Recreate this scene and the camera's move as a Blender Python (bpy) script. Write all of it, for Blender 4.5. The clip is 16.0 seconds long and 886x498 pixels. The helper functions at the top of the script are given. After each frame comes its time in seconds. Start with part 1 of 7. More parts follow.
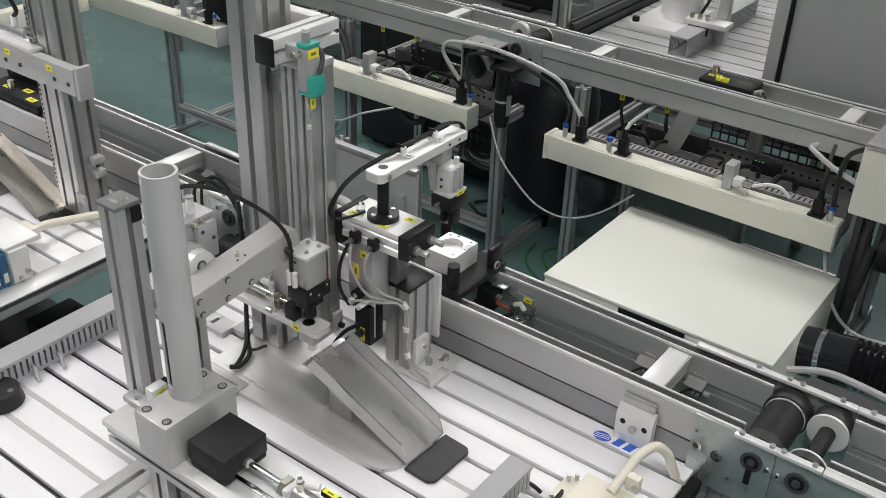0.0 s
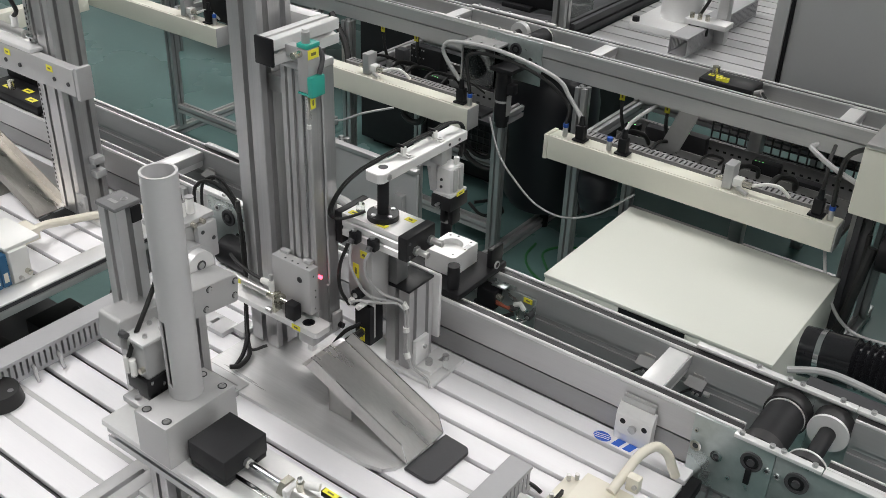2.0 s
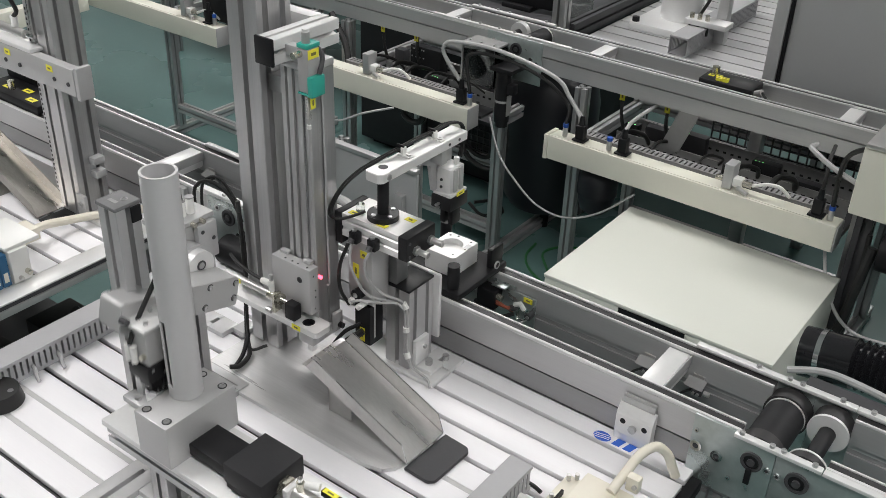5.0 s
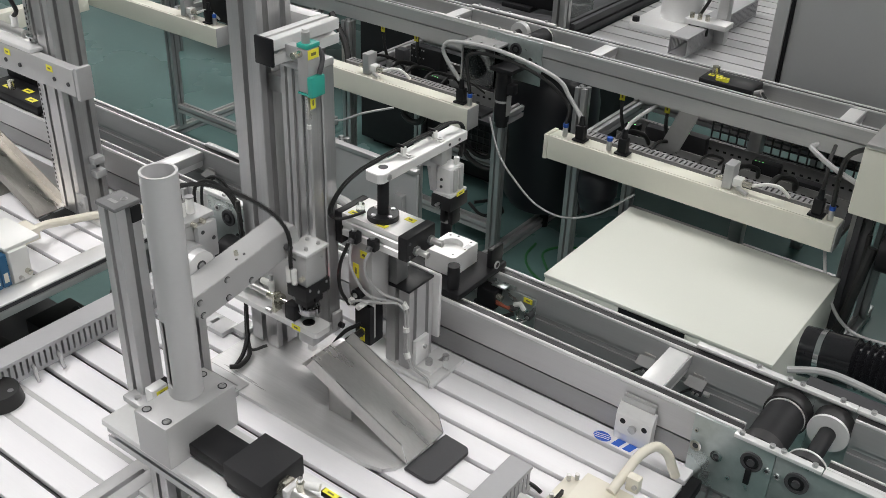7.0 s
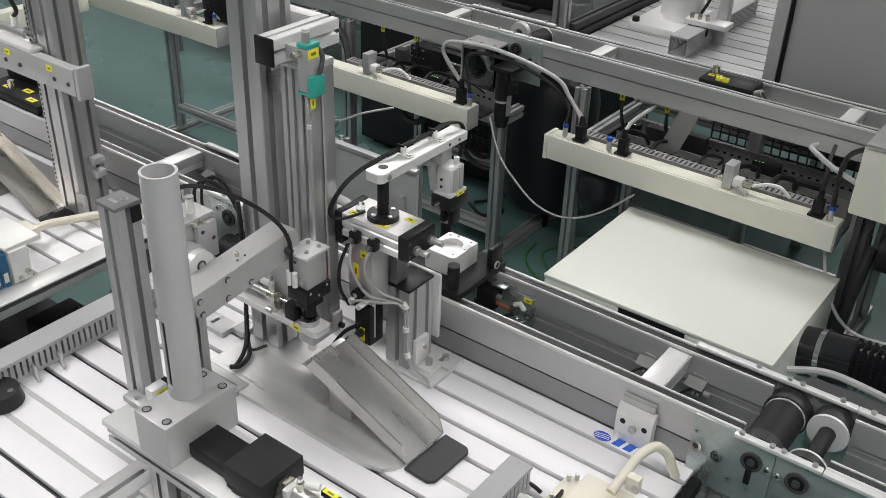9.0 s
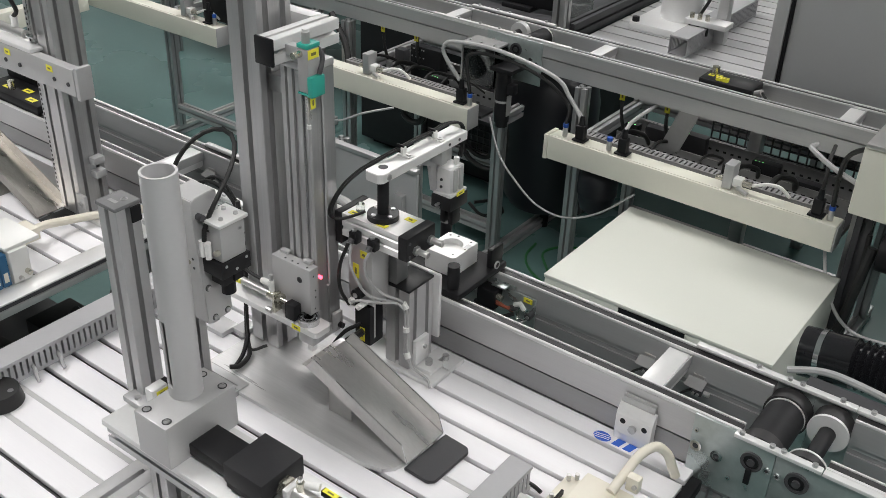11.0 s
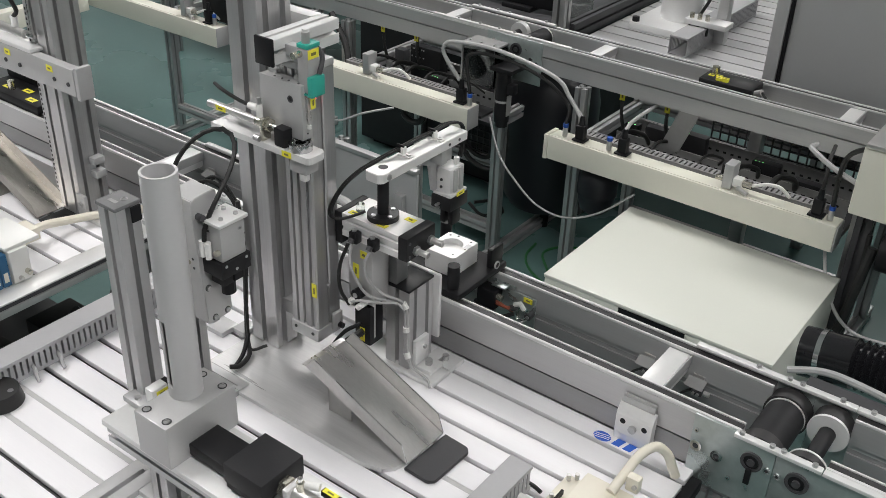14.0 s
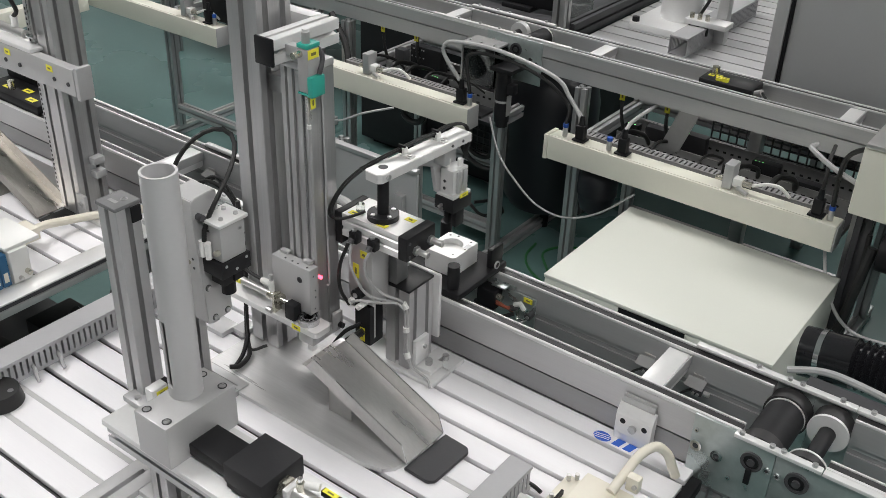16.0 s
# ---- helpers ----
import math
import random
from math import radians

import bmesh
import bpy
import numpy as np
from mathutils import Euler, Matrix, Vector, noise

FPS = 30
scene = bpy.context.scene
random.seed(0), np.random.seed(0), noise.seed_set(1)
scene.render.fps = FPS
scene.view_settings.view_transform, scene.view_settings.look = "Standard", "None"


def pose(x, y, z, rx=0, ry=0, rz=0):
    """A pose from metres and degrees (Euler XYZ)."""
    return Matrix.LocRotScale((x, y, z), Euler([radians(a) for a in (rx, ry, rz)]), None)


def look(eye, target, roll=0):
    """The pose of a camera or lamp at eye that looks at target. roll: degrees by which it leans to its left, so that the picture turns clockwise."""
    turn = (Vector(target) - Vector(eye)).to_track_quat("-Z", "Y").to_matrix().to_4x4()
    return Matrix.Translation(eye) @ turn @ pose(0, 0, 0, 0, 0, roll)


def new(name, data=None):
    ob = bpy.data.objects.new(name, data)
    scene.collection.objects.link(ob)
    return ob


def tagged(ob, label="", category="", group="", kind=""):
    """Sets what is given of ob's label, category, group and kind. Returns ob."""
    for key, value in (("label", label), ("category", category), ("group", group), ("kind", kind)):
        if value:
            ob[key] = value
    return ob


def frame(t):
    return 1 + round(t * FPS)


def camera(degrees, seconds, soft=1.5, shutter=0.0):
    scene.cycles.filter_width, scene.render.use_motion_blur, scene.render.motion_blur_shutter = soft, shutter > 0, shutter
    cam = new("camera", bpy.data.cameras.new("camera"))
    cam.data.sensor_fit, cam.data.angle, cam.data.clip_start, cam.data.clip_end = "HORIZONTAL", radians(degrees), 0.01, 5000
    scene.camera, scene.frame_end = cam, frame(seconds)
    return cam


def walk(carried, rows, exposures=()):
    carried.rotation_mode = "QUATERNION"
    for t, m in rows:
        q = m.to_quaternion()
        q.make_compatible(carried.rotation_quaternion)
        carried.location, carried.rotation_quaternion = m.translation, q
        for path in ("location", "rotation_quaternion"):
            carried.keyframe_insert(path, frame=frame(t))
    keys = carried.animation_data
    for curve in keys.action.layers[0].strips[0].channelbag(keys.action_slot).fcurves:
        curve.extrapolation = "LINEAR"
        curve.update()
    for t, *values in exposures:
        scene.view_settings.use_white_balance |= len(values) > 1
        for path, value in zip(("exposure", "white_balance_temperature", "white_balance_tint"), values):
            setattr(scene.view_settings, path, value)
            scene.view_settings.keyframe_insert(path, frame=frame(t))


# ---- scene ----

EYE = (0.0, 0.0, 1.2)
AIM = (-0.504072, 0.694727, 0.686914)
cam = camera(48.2, 16.0, soft=0.85, shutter=1.0)
walk(cam, [(0.0, look(EYE, AIM, 2.077)), (16.0, look(EYE, AIM, 2.077))], [(0.0, 0.0, 6420, 13), (16.0, 0.0, 6420, 13)])

FLOOR = -0.75      # the table tops lie at z = 0
CEIL = 2.15

# ---- world and light ----
world = bpy.data.worlds.new("world")
scene.world = world
world.use_nodes = True
world.node_tree.nodes["Background"].inputs["Color"].default_value = (0.8, 0.9, 1.0, 1)
world.node_tree.nodes["Background"].inputs["Strength"].default_value = 0.05
LAMPS = [(-2.2, 3.1), (-4.4, 3.1), (0.9, 3.1), (-2.4, 0.3), (0.3, 0.2), (-1.2, 5.8)]
LAMP_POWER = 21.0


# ---- materials ----
def material(name, color, rough=0.5, metal=0.0, vary=0.08, scale=6.0, grain=60.0, bump=0.02, stretch=(1, 1, 1), rough_vary=0.1, coat=0.0, each=0.0):
    """A surface with stains at a large scale, grain at a small one, and fine relief."""
    mat = bpy.data.materials.new(name)
    mat.use_nodes = True
    nt = mat.node_tree
    b = nt.nodes["Principled BSDF"]
    b.inputs["Metallic"].default_value = metal
    if coat:
        b.inputs["Coat Weight"].default_value = coat
        b.inputs["Coat Roughness"].default_value = 0.15
    tc = nt.nodes.new("ShaderNodeTexCoord")
    mp = nt.nodes.new("ShaderNodeMapping")
    mp.inputs["Scale"].default_value = stretch
    nt.links.new(tc.outputs["Object"], mp.inputs["Vector"])
    big, fine = nt.nodes.new("ShaderNodeTexNoise"), nt.nodes.new("ShaderNodeTexNoise")
    big.inputs["Scale"].default_value, fine.inputs["Scale"].default_value = scale, grain
    big.inputs["Detail"].default_value = 5.0
    fine.inputs["Detail"].default_value = 3.0
    for n in (big, fine):
        nt.links.new(mp.outputs["Vector"], n.inputs["Vector"])
    add = nt.nodes.new("ShaderNodeMath")
    add.operation = "MULTIPLY_ADD"
    nt.links.new(fine.outputs["Fac"], add.inputs[0])
    add.inputs[1].default_value = 0.5
    nt.links.new(big.outputs["Fac"], add.inputs[2])
    value = add.outputs[0]
    if each:
        info = nt.nodes.new("ShaderNodeObjectInfo")
        more = nt.nodes.new("ShaderNodeMath")
        more.operation = "MULTIPLY_ADD"
        nt.links.new(info.outputs["Random"], more.inputs[0])
        more.inputs[1].default_value = each
        nt.links.new(value, more.inputs[2])
        value = more.outputs[0]
    ramp = nt.nodes.new("ShaderNodeMapRange")
    ramp.inputs["From Min"].default_value, ramp.inputs["From Max"].default_value = 0.35, 1.15
    ramp.inputs["To Min"].default_value, ramp.inputs["To Max"].default_value = 1 - vary, 1 + vary
    nt.links.new(value, ramp.inputs["Value"])
    mul = nt.nodes.new("ShaderNodeVectorMath")
    mul.operation = "SCALE"
    mul.inputs[0].default_value = color
    nt.links.new(ramp.outputs["Result"], mul.inputs["Scale"])
    nt.links.new(mul.outputs["Vector"], b.inputs["Base Color"])
    rr = nt.nodes.new("ShaderNodeMapRange")
    rr.inputs["From Min"].default_value, rr.inputs["From Max"].default_value = 0.3, 0.7
    rr.inputs["To Min"].default_value = max(0.02, rough - rough_vary)
    rr.inputs["To Max"].default_value = min(1.0, rough + rough_vary)
    nt.links.new(big.outputs["Fac"], rr.inputs["Value"])
    nt.links.new(rr.outputs["Result"], b.inputs["Roughness"])
    if bump:
        bp = nt.nodes.new("ShaderNodeBump")
        bp.inputs["Strength"].default_value = bump
        bp.inputs["Distance"].default_value = 0.002
        nt.links.new(fine.outputs["Fac"], bp.inputs["Height"])
        nt.links.new(bp.outputs["Normal"], b.inputs["Normal"])
    return mat


def glow(name, color, strength):
    mat = bpy.data.materials.new(name)
    mat.use_nodes = True
    b = mat.node_tree.nodes["Principled BSDF"]
    b.inputs["Base Color"].default_value = (*color, 1)
    b.inputs["Emission Color"].default_value = (*color, 1)
    b.inputs["Emission Strength"].default_value = strength
    return mat


def clear(name, color, rough=0.05):
    mat = bpy.data.materials.new(name)
    mat.use_nodes = True
    b = mat.node_tree.nodes["Principled BSDF"]
    b.inputs["Base Color"].default_value = (*color, 1)
    b.inputs["Transmission Weight"].default_value = 1.0
    b.inputs["Roughness"].default_value = rough
    b.inputs["IOR"].default_value = 1.3
    return mat


ALU = material("anodised_aluminium", (0.52, 0.52, 0.525), 0.45, 0.55, 0.07, 3.0, 90.0, 0.03)
ALU_X = material("extruded_aluminium_lengthwise", (0.53, 0.53, 0.535), 0.42, 0.58, 0.10, 3.0, 60.0, 0.03, (0.1, 6, 6))
ALU_Y = material("extruded_aluminium_crosswise", (0.53, 0.53, 0.535), 0.42, 0.58, 0.10, 3.0, 60.0, 0.03, (6, 0.1, 6))
ALU_Z = material("extruded_aluminium_upright", (0.50, 0.50, 0.505), 0.36, 0.78, 0.20, 4.0, 60.0, 0.03, (8, 8, 0.1))
# darker copy of the rail aluminium: shade below the rail heads put into colour
WEB = material("shade_toned_web", (0.34, 0.34, 0.345), 0.48, 0.5, 0.08, 3.0, 60.0, 0.03, (0.1, 6, 6))
RACE = material("ground_bearing_steel", (0.50, 0.50, 0.51), 0.24, 1.0, 0.06, bump=0)
ALU_BRIGHT = material("milled_aluminium", (0.76, 0.76, 0.755), 0.42, 0.35, 0.05, 5.0, 120.0, 0.03)
ALU_CAST = material("blasted_aluminium", (0.52, 0.52, 0.52), 0.55, 0.55, 0.05, 8.0, 300.0, 0.06)
TABLE = material("pale_tabletop_aluminium", (0.85, 0.84, 0.86), 0.55, 0.10, 0.04, 2.5, 80.0, 0.02, (0.15, 5, 5), each=0.3)
SLOT = material("shade_dark_slot_bottom", (0.08, 0.08, 0.08), 0.55, 0.3)
SLOT_STRIP = material("grey_slot_strip", (0.50, 0.50, 0.50), 0.6, 0.0)
STEEL = material("stainless_steel", (0.58, 0.57, 0.56), 0.38, 0.80, 0.06, 4.0, 120.0, 0.02, (1, 5, 1), 0.06)
CHROME = material("polished_steel", (0.75, 0.75, 0.75), 0.12, 1.0, 0.03, bump=0)
SCREWSTEEL = material("dull_screw_steel", (0.52, 0.52, 0.52), 0.36, 0.85, 0.1)
CHUTE_STEEL = material("smeared_stainless_sheet", (0.56, 0.55, 0.54), 0.34, 0.9, 0.16, 5.0, 90.0, 0.02, (1, 3, 1), 0.12)
# brown-grey tone puts the far chute's darker reflections into the colour
BROWN_STEEL = material("dark_reflection_stainless_sheet", (0.34, 0.325, 0.30), 0.32, 0.95, 0.25, 6.0, 90.0, 0.02, (1, 3, 1), 0.12)
SHEET = material("brushed_base_sheet", (0.62, 0.62, 0.62), 0.38, 0.5, 0.16, 4.0, 60.0, 0.03, (0.35, 7, 1), 0.15)
# dimmed copy of the duct grey, for the weak light in the trays
TRAY_DUCT = material("shade_dimmed_grey_duct", (0.24, 0.24, 0.24), 0.55, 0.0, 0.1, 8, 120)
BRASS = material("nickelled_brass", (0.62, 0.60, 0.52), 0.25, 0.9)
ZINC = material("zinc_plate", (0.46, 0.51, 0.505), 0.33, 0.75, 0.22, 9.0, 90.0, 0.02)
BLACK = material("black_plastic", (0.012, 0.012, 0.0135), 0.45, 0.0, 0.2, 10, 150, 0.04)
BLACK_METAL = material("black_anodised_metal", (0.016, 0.016, 0.0175), 0.42, 0.1, 0.2, 10, 150, 0.03)
CHARCOAL = material("charcoal_plastic", (0.020, 0.020, 0.022), 0.55, 0.0, 0.12, 10, 200, 0.05)
CAP = material("grey_black_end_cap", (0.062, 0.062, 0.066), 0.5, 0.0, 0.12, 10, 200, 0.05)
RUBBER = material("black_rubber", (0.011, 0.011, 0.011), 0.5, 0.0, 0.2)
HOSE = material("glossy_black_hose", (0.012, 0.012, 0.014), 0.16, 0.0, 0.2, 20, 90, 0.03)
BELT = material("dark_conveyor_belt", (0.028, 0.027, 0.028), 0.5, 0.0, 0.15, 8, 200, 0.05)
CREAM = material("cream_painted_metal", (0.74, 0.73, 0.64), 0.42, 0.0, 0.03, 3, 120, 0.02)
BOXWHITE = material("off_white_painted_steel", (0.71, 0.725, 0.66), 0.45, 0.0, 0.02, 2.5, 160, 0.03)
CREAM_PLASTIC = material("ivory_plastic", (0.74, 0.70, 0.60), 0.4, 0.0, 0.04)
WHITE = material("white_plastic", (0.78, 0.78, 0.76), 0.4, 0.0, 0.03)
GREY = material("grey_plastic", (0.36, 0.36, 0.36), 0.5, 0.0, 0.05)
DUCT = material("grey_pvc", (0.40, 0.40, 0.41), 0.5, 0.0, 0.05, 6, 100)
GREYTUBE = material("grey_pneumatic_tube", (0.42, 0.42, 0.42), 0.4, 0.0, 0.04)
PIPE = material("grey_pvc_pipe", (0.52, 0.52, 0.525), 0.42, 0.1, 0.03, 4, 120, 0.02)
YELLOW = material("yellow_label", (0.80, 0.74, 0.05), 0.5, 0.0, 0.04)
INK = material("faded_dark_print", (0.16, 0.15, 0.04), 0.6)
GREEN = material("teal_sensor_plastic", (0.03, 0.36, 0.29), 0.4, 0.0, 0.06)
BLUE = material("blue_plastic", (0.02, 0.09, 0.42), 0.4)
NAVY = material("blue_valve_print", (0.03, 0.12, 0.24), 0.45)
LOGOBLUE = material("blue_sticker", (0.03, 0.12, 0.55), 0.45)
ORANGE = material("orange_red_wire", (0.34, 0.09, 0.05), 0.5)
GREENWIRE = material("green_cable", (0.03, 0.16, 0.05), 0.5)
EPOXY = material("teal_epoxy_floor", (0.115, 0.205, 0.196), 0.28, 0.0, 0.10, 1.2, 40, 0.02, coat=0.3)
WALLPAINT = material("light_grey_wall_paint", (0.62, 0.63, 0.62), 0.7, 0.0, 0.03, 1.0, 90, 0.03)
CEILPAINT = material("white_ceiling_paint", (0.80, 0.80, 0.79), 0.8, 0.0, 0.03)
CABINET = material("grey_enamel", (0.42, 0.425, 0.43), 0.45, 0.1, 0.03, 2, 120, 0.02)
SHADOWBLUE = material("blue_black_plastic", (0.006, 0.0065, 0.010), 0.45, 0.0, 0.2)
CLEAR = clear("clear_plastic", (0.9, 0.92, 0.9))
SMOKE = clear("smoked_plastic", (0.42, 0.45, 0.44), 0.08)
ENDCAP_GREY = material("grey_end_cap", (0.17, 0.17, 0.175), 0.5, 0.0, 0.15, 14, 200, 0.06)
# toned down for rails in the trays' shade; small grey parts share it
DARKRAIL = material("toned_down_grey", (0.30, 0.30, 0.295), 0.5, 0.3, 0.12)
TUBELIGHT = glow("lamp_diffuser", (1.0, 0.98, 0.94), 6.0)
RED_LED = glow("red_indicator", (1.0, 0.06, 0.10), 6.0)
GREEN_LED = glow("green_indicator", (0.2, 1.0, 0.2), 3.0)

for m in (BLACK, CHARCOAL, CAP, BLACK_METAL):
    m.node_tree.nodes["Principled BSDF"].inputs["Specular IOR Level"].default_value = 0.25


# ---- builders ----
PLACING = [1.0, 0.0]     # size and lift of the unit that is being built


def placed(v):
    return Vector(v) * PLACING[0] + Vector((0, 0, PLACING[1]))


def thing(name, at, label="", category="", group="", kind=""):
    ob = tagged(new(name), label, category, group, kind)
    ob.empty_display_size = 0.05
    ob.location = placed(at)
    return ob


def base_of(ob):
    p = Vector((0, 0, 0))
    while ob:
        p = p + ob.location
        ob = ob.parent
    return p


def part(name, bm, mat, parent=None, label="", smooth=True, at=None):
    """Links bm, given in world coordinates, as one mesh under parent; at: an origin of its own for a part that moves."""
    here = base_of(parent) if parent else Vector((0, 0, 0))
    o = placed(at) if at is not None else here
    for v in bm.verts:
        v.co = placed(v.co) - o
    me = bpy.data.meshes.new(name)
    bmesh.ops.recalc_face_normals(bm, faces=bm.faces)
    if smooth:
        for f in bm.faces:
            f.smooth = True
        for e in bm.edges:
            if len(e.link_faces) == 2 and e.calc_face_angle(0) > 0.6:
                e.smooth = False
    bm.to_mesh(me)
    bm.free()
    me.materials.append(mat)
    ob = new(name, me)
    ob.parent = parent
    ob.location = o - here
    if label:
        ob["label"] = label
    return ob


def box(bm, lo, hi, bev=0.0):
    lo, hi = [min(a, b) for a, b in zip(lo, hi)], [max(a, b) for a, b in zip(lo, hi)]
    vs = [bm.verts.new((x, y, z)) for x in (lo[0], hi[0]) for y in (lo[1], hi[1]) for z in (lo[2], hi[2])]
    fs = [bm.faces.new([vs[i] for i in q]) for q in ((0, 1, 3, 2), (4, 6, 7, 5), (0, 4, 5, 1), (2, 3, 7, 6), (0, 2, 6, 4), (1, 5, 7, 3))]
    if bev > 0:
        es = list({e for f in fs for e in f.edges})
        bmesh.ops.bevel(bm, geom=es, offset=bev, segments=2, profile=0.5, affect="EDGES", clamp_overlap=True)
    return bm


def bx(name, mat, parent, lo, hi, bev=0.001, label="", at=None):
    return part(name, box(bmesh.new(), lo, hi, bev), mat, parent, label, at=at)


AX = {"x": Vector((1, 0, 0)), "y": Vector((0, 1, 0)), "z": Vector((0, 0, 1))}


def rod(bm, a, b, r, r2=None, n=16, caps=True):
    """A round bar or cone from a to b."""
    a, b = Vector(a), Vector(b)
    d = b - a
    q = d.to_track_quat("Z", "Y").to_matrix()
    r2 = r if r2 is None else r2
    ra, rb = [], []
    for i in range(n):
        w = 2 * math.pi * i / n
        e = q @ Vector((math.cos(w), math.sin(w), 0))
        ra.append(bm.verts.new(a + e * r))
        rb.append(bm.verts.new(b + e * r2))
    for i in range(n):
        j = (i + 1) % n
        bm.faces.new((ra[i], ra[j], rb[j], rb[i]))
    if caps:
        bm.faces.new(ra[::-1])
        bm.faces.new(rb)
    return bm


def rd(name, mat, parent, a, b, r, r2=None, n=16, label=""):
    return part(name, rod(bmesh.new(), a, b, r, r2, n), mat, parent, label)


def pipe(bm, a, b, ro, ri, n=32):
    """A hollow tube from a to b."""
    a, b = Vector(a), Vector(b)
    q = (b - a).to_track_quat("Z", "Y").to_matrix()
    rings = []
    for p, r in ((a, ro), (b, ro), (b, ri), (a, ri)):
        rings.append([bm.verts.new(p + q @ Vector((math.cos(2 * math.pi * i / n), math.sin(2 * math.pi * i / n), 0)) * r) for i in range(n)])
    for k in range(4):
        A, B = rings[k], rings[(k + 1) % 4]
        for i in range(n):
            j = (i + 1) % n
            bm.faces.new((A[i], A[j], B[j], B[i]))
    return bm


def smooth_path(pts, steps=8):
    pts = [Vector(p) for p in pts]
    ext = [pts[0] * 2 - pts[1]] + pts + [pts[-1] * 2 - pts[-2]]
    out = []
    for i in range(1, len(ext) - 2):
        p0, p1, p2, p3 = ext[i - 1:i + 3]
        for s in range(steps):
            t = s / steps
            out.append(0.5 * ((2 * p1) + (p2 - p0) * t + (2 * p0 - 5 * p1 + 4 * p2 - p3) * t * t + (3 * p1 - p0 - 3 * p2 + p3) * t ** 3))
    return out + [pts[-1]]


def cable(bm, pts, r, n=8, steps=8, ribs=0.0):
    path = smooth_path(pts, steps)
    prev, up = None, Vector((0, 0, 1))
    for i, p in enumerate(path):
        d = (path[min(i + 1, len(path) - 1)] - path[max(i - 1, 0)]).normalized()
        side = d.cross(up)
        if side.length < 0.05:
            side = d.cross(Vector((1, 0, 0)))
        side.normalize()
        if prev:
            side = (side if side.dot(prev[1]) >= 0 else -side)
        nrm = side.cross(d).normalized()
        rr = r * (1 - ribs * (i % 2))
        ring = [bm.verts.new(p + (side * math.cos(2 * math.pi * k / n) + nrm * math.sin(2 * math.pi * k / n)) * rr) for k in range(n)]
        if prev:
            for k in range(n):
                bm.faces.new((prev[0][k], prev[0][(k + 1) % n], ring[(k + 1) % n], ring[k]))
        else:
            bm.faces.new(ring[::-1])
        prev = (ring, side)
    bm.faces.new(prev[0])
    return bm


def prism(bm, pts, axis, a, b):
    """A polygon pts (two coordinates across axis) drawn out along axis from a to b."""
    def at(u, v, w):
        return {"x": (w, u, v), "y": (u, w, v), "z": (u, v, w)}[axis]
    A = [bm.verts.new(at(u, v, a)) for u, v in pts]
    B = [bm.verts.new(at(u, v, b)) for u, v in pts]
    for i in range(len(pts)):
        j = (i + 1) % len(pts)
        bm.faces.new((A[i], A[j], B[j], B[i]))
    bm.faces.new(A[::-1])
    bm.faces.new(B)
    return bm


def section(w, h, nw=1, nh=1, slot=0.010, deep=0.014, lip=0.0022):
    """The outline of a slotted aluminium bar, w by h, with nw slots on its w sides and nh on its h sides."""
    def side(length, n):
        out = [(lip * 0.6, 0)]
        for k in range(n):
            c = length * (k + 0.5) / n
            out += [(c - slot / 2, 0), (c - slot / 2, lip), (c - slot * 0.95, lip), (c - slot * 0.5, deep),
                    (c + slot * 0.5, deep), (c + slot * 0.95, lip), (c + slot / 2, lip), (c + slot / 2, 0)]
        return out + [(length - lip * 0.6, 0)]
    pts = [(s, d) for s, d in side(w, nw)]
    pts += [(w - d, s) for s, d in side(h, nh)]
    pts += [(w - s, h - d) for s, d in side(w, nw)]
    pts += [(d, h - s) for s, d in side(h, nh)]
    return [(x - w / 2, y - h / 2) for x, y in pts]


def bar(bm, axis, c, w, h, a, b, nw=1, nh=1, slot=0.010):
    """A slotted bar along axis, centred across it on c."""
    return prism(bm, [(c[0] + u, c[1] + v) for u, v in section(w, h, nw, nh, slot)], axis, a, b)


def screw(parent, p, axis, r=0.004, h=0.004, mat=None, name="screw"):
    """A socket-head screw that stands on p along axis (a signed letter)."""
    d = AX[axis[-1]] * (-1 if axis[0] == "-" else 1)
    p = Vector(p)
    bm = rod(bmesh.new(), p, p + d * h, r, n=10)
    pipe(bm, p + d * h, p + d * (h + 0.0006), r, r * 0.55, 10)
    return part(name, bm, mat or SCREWSTEEL, parent)


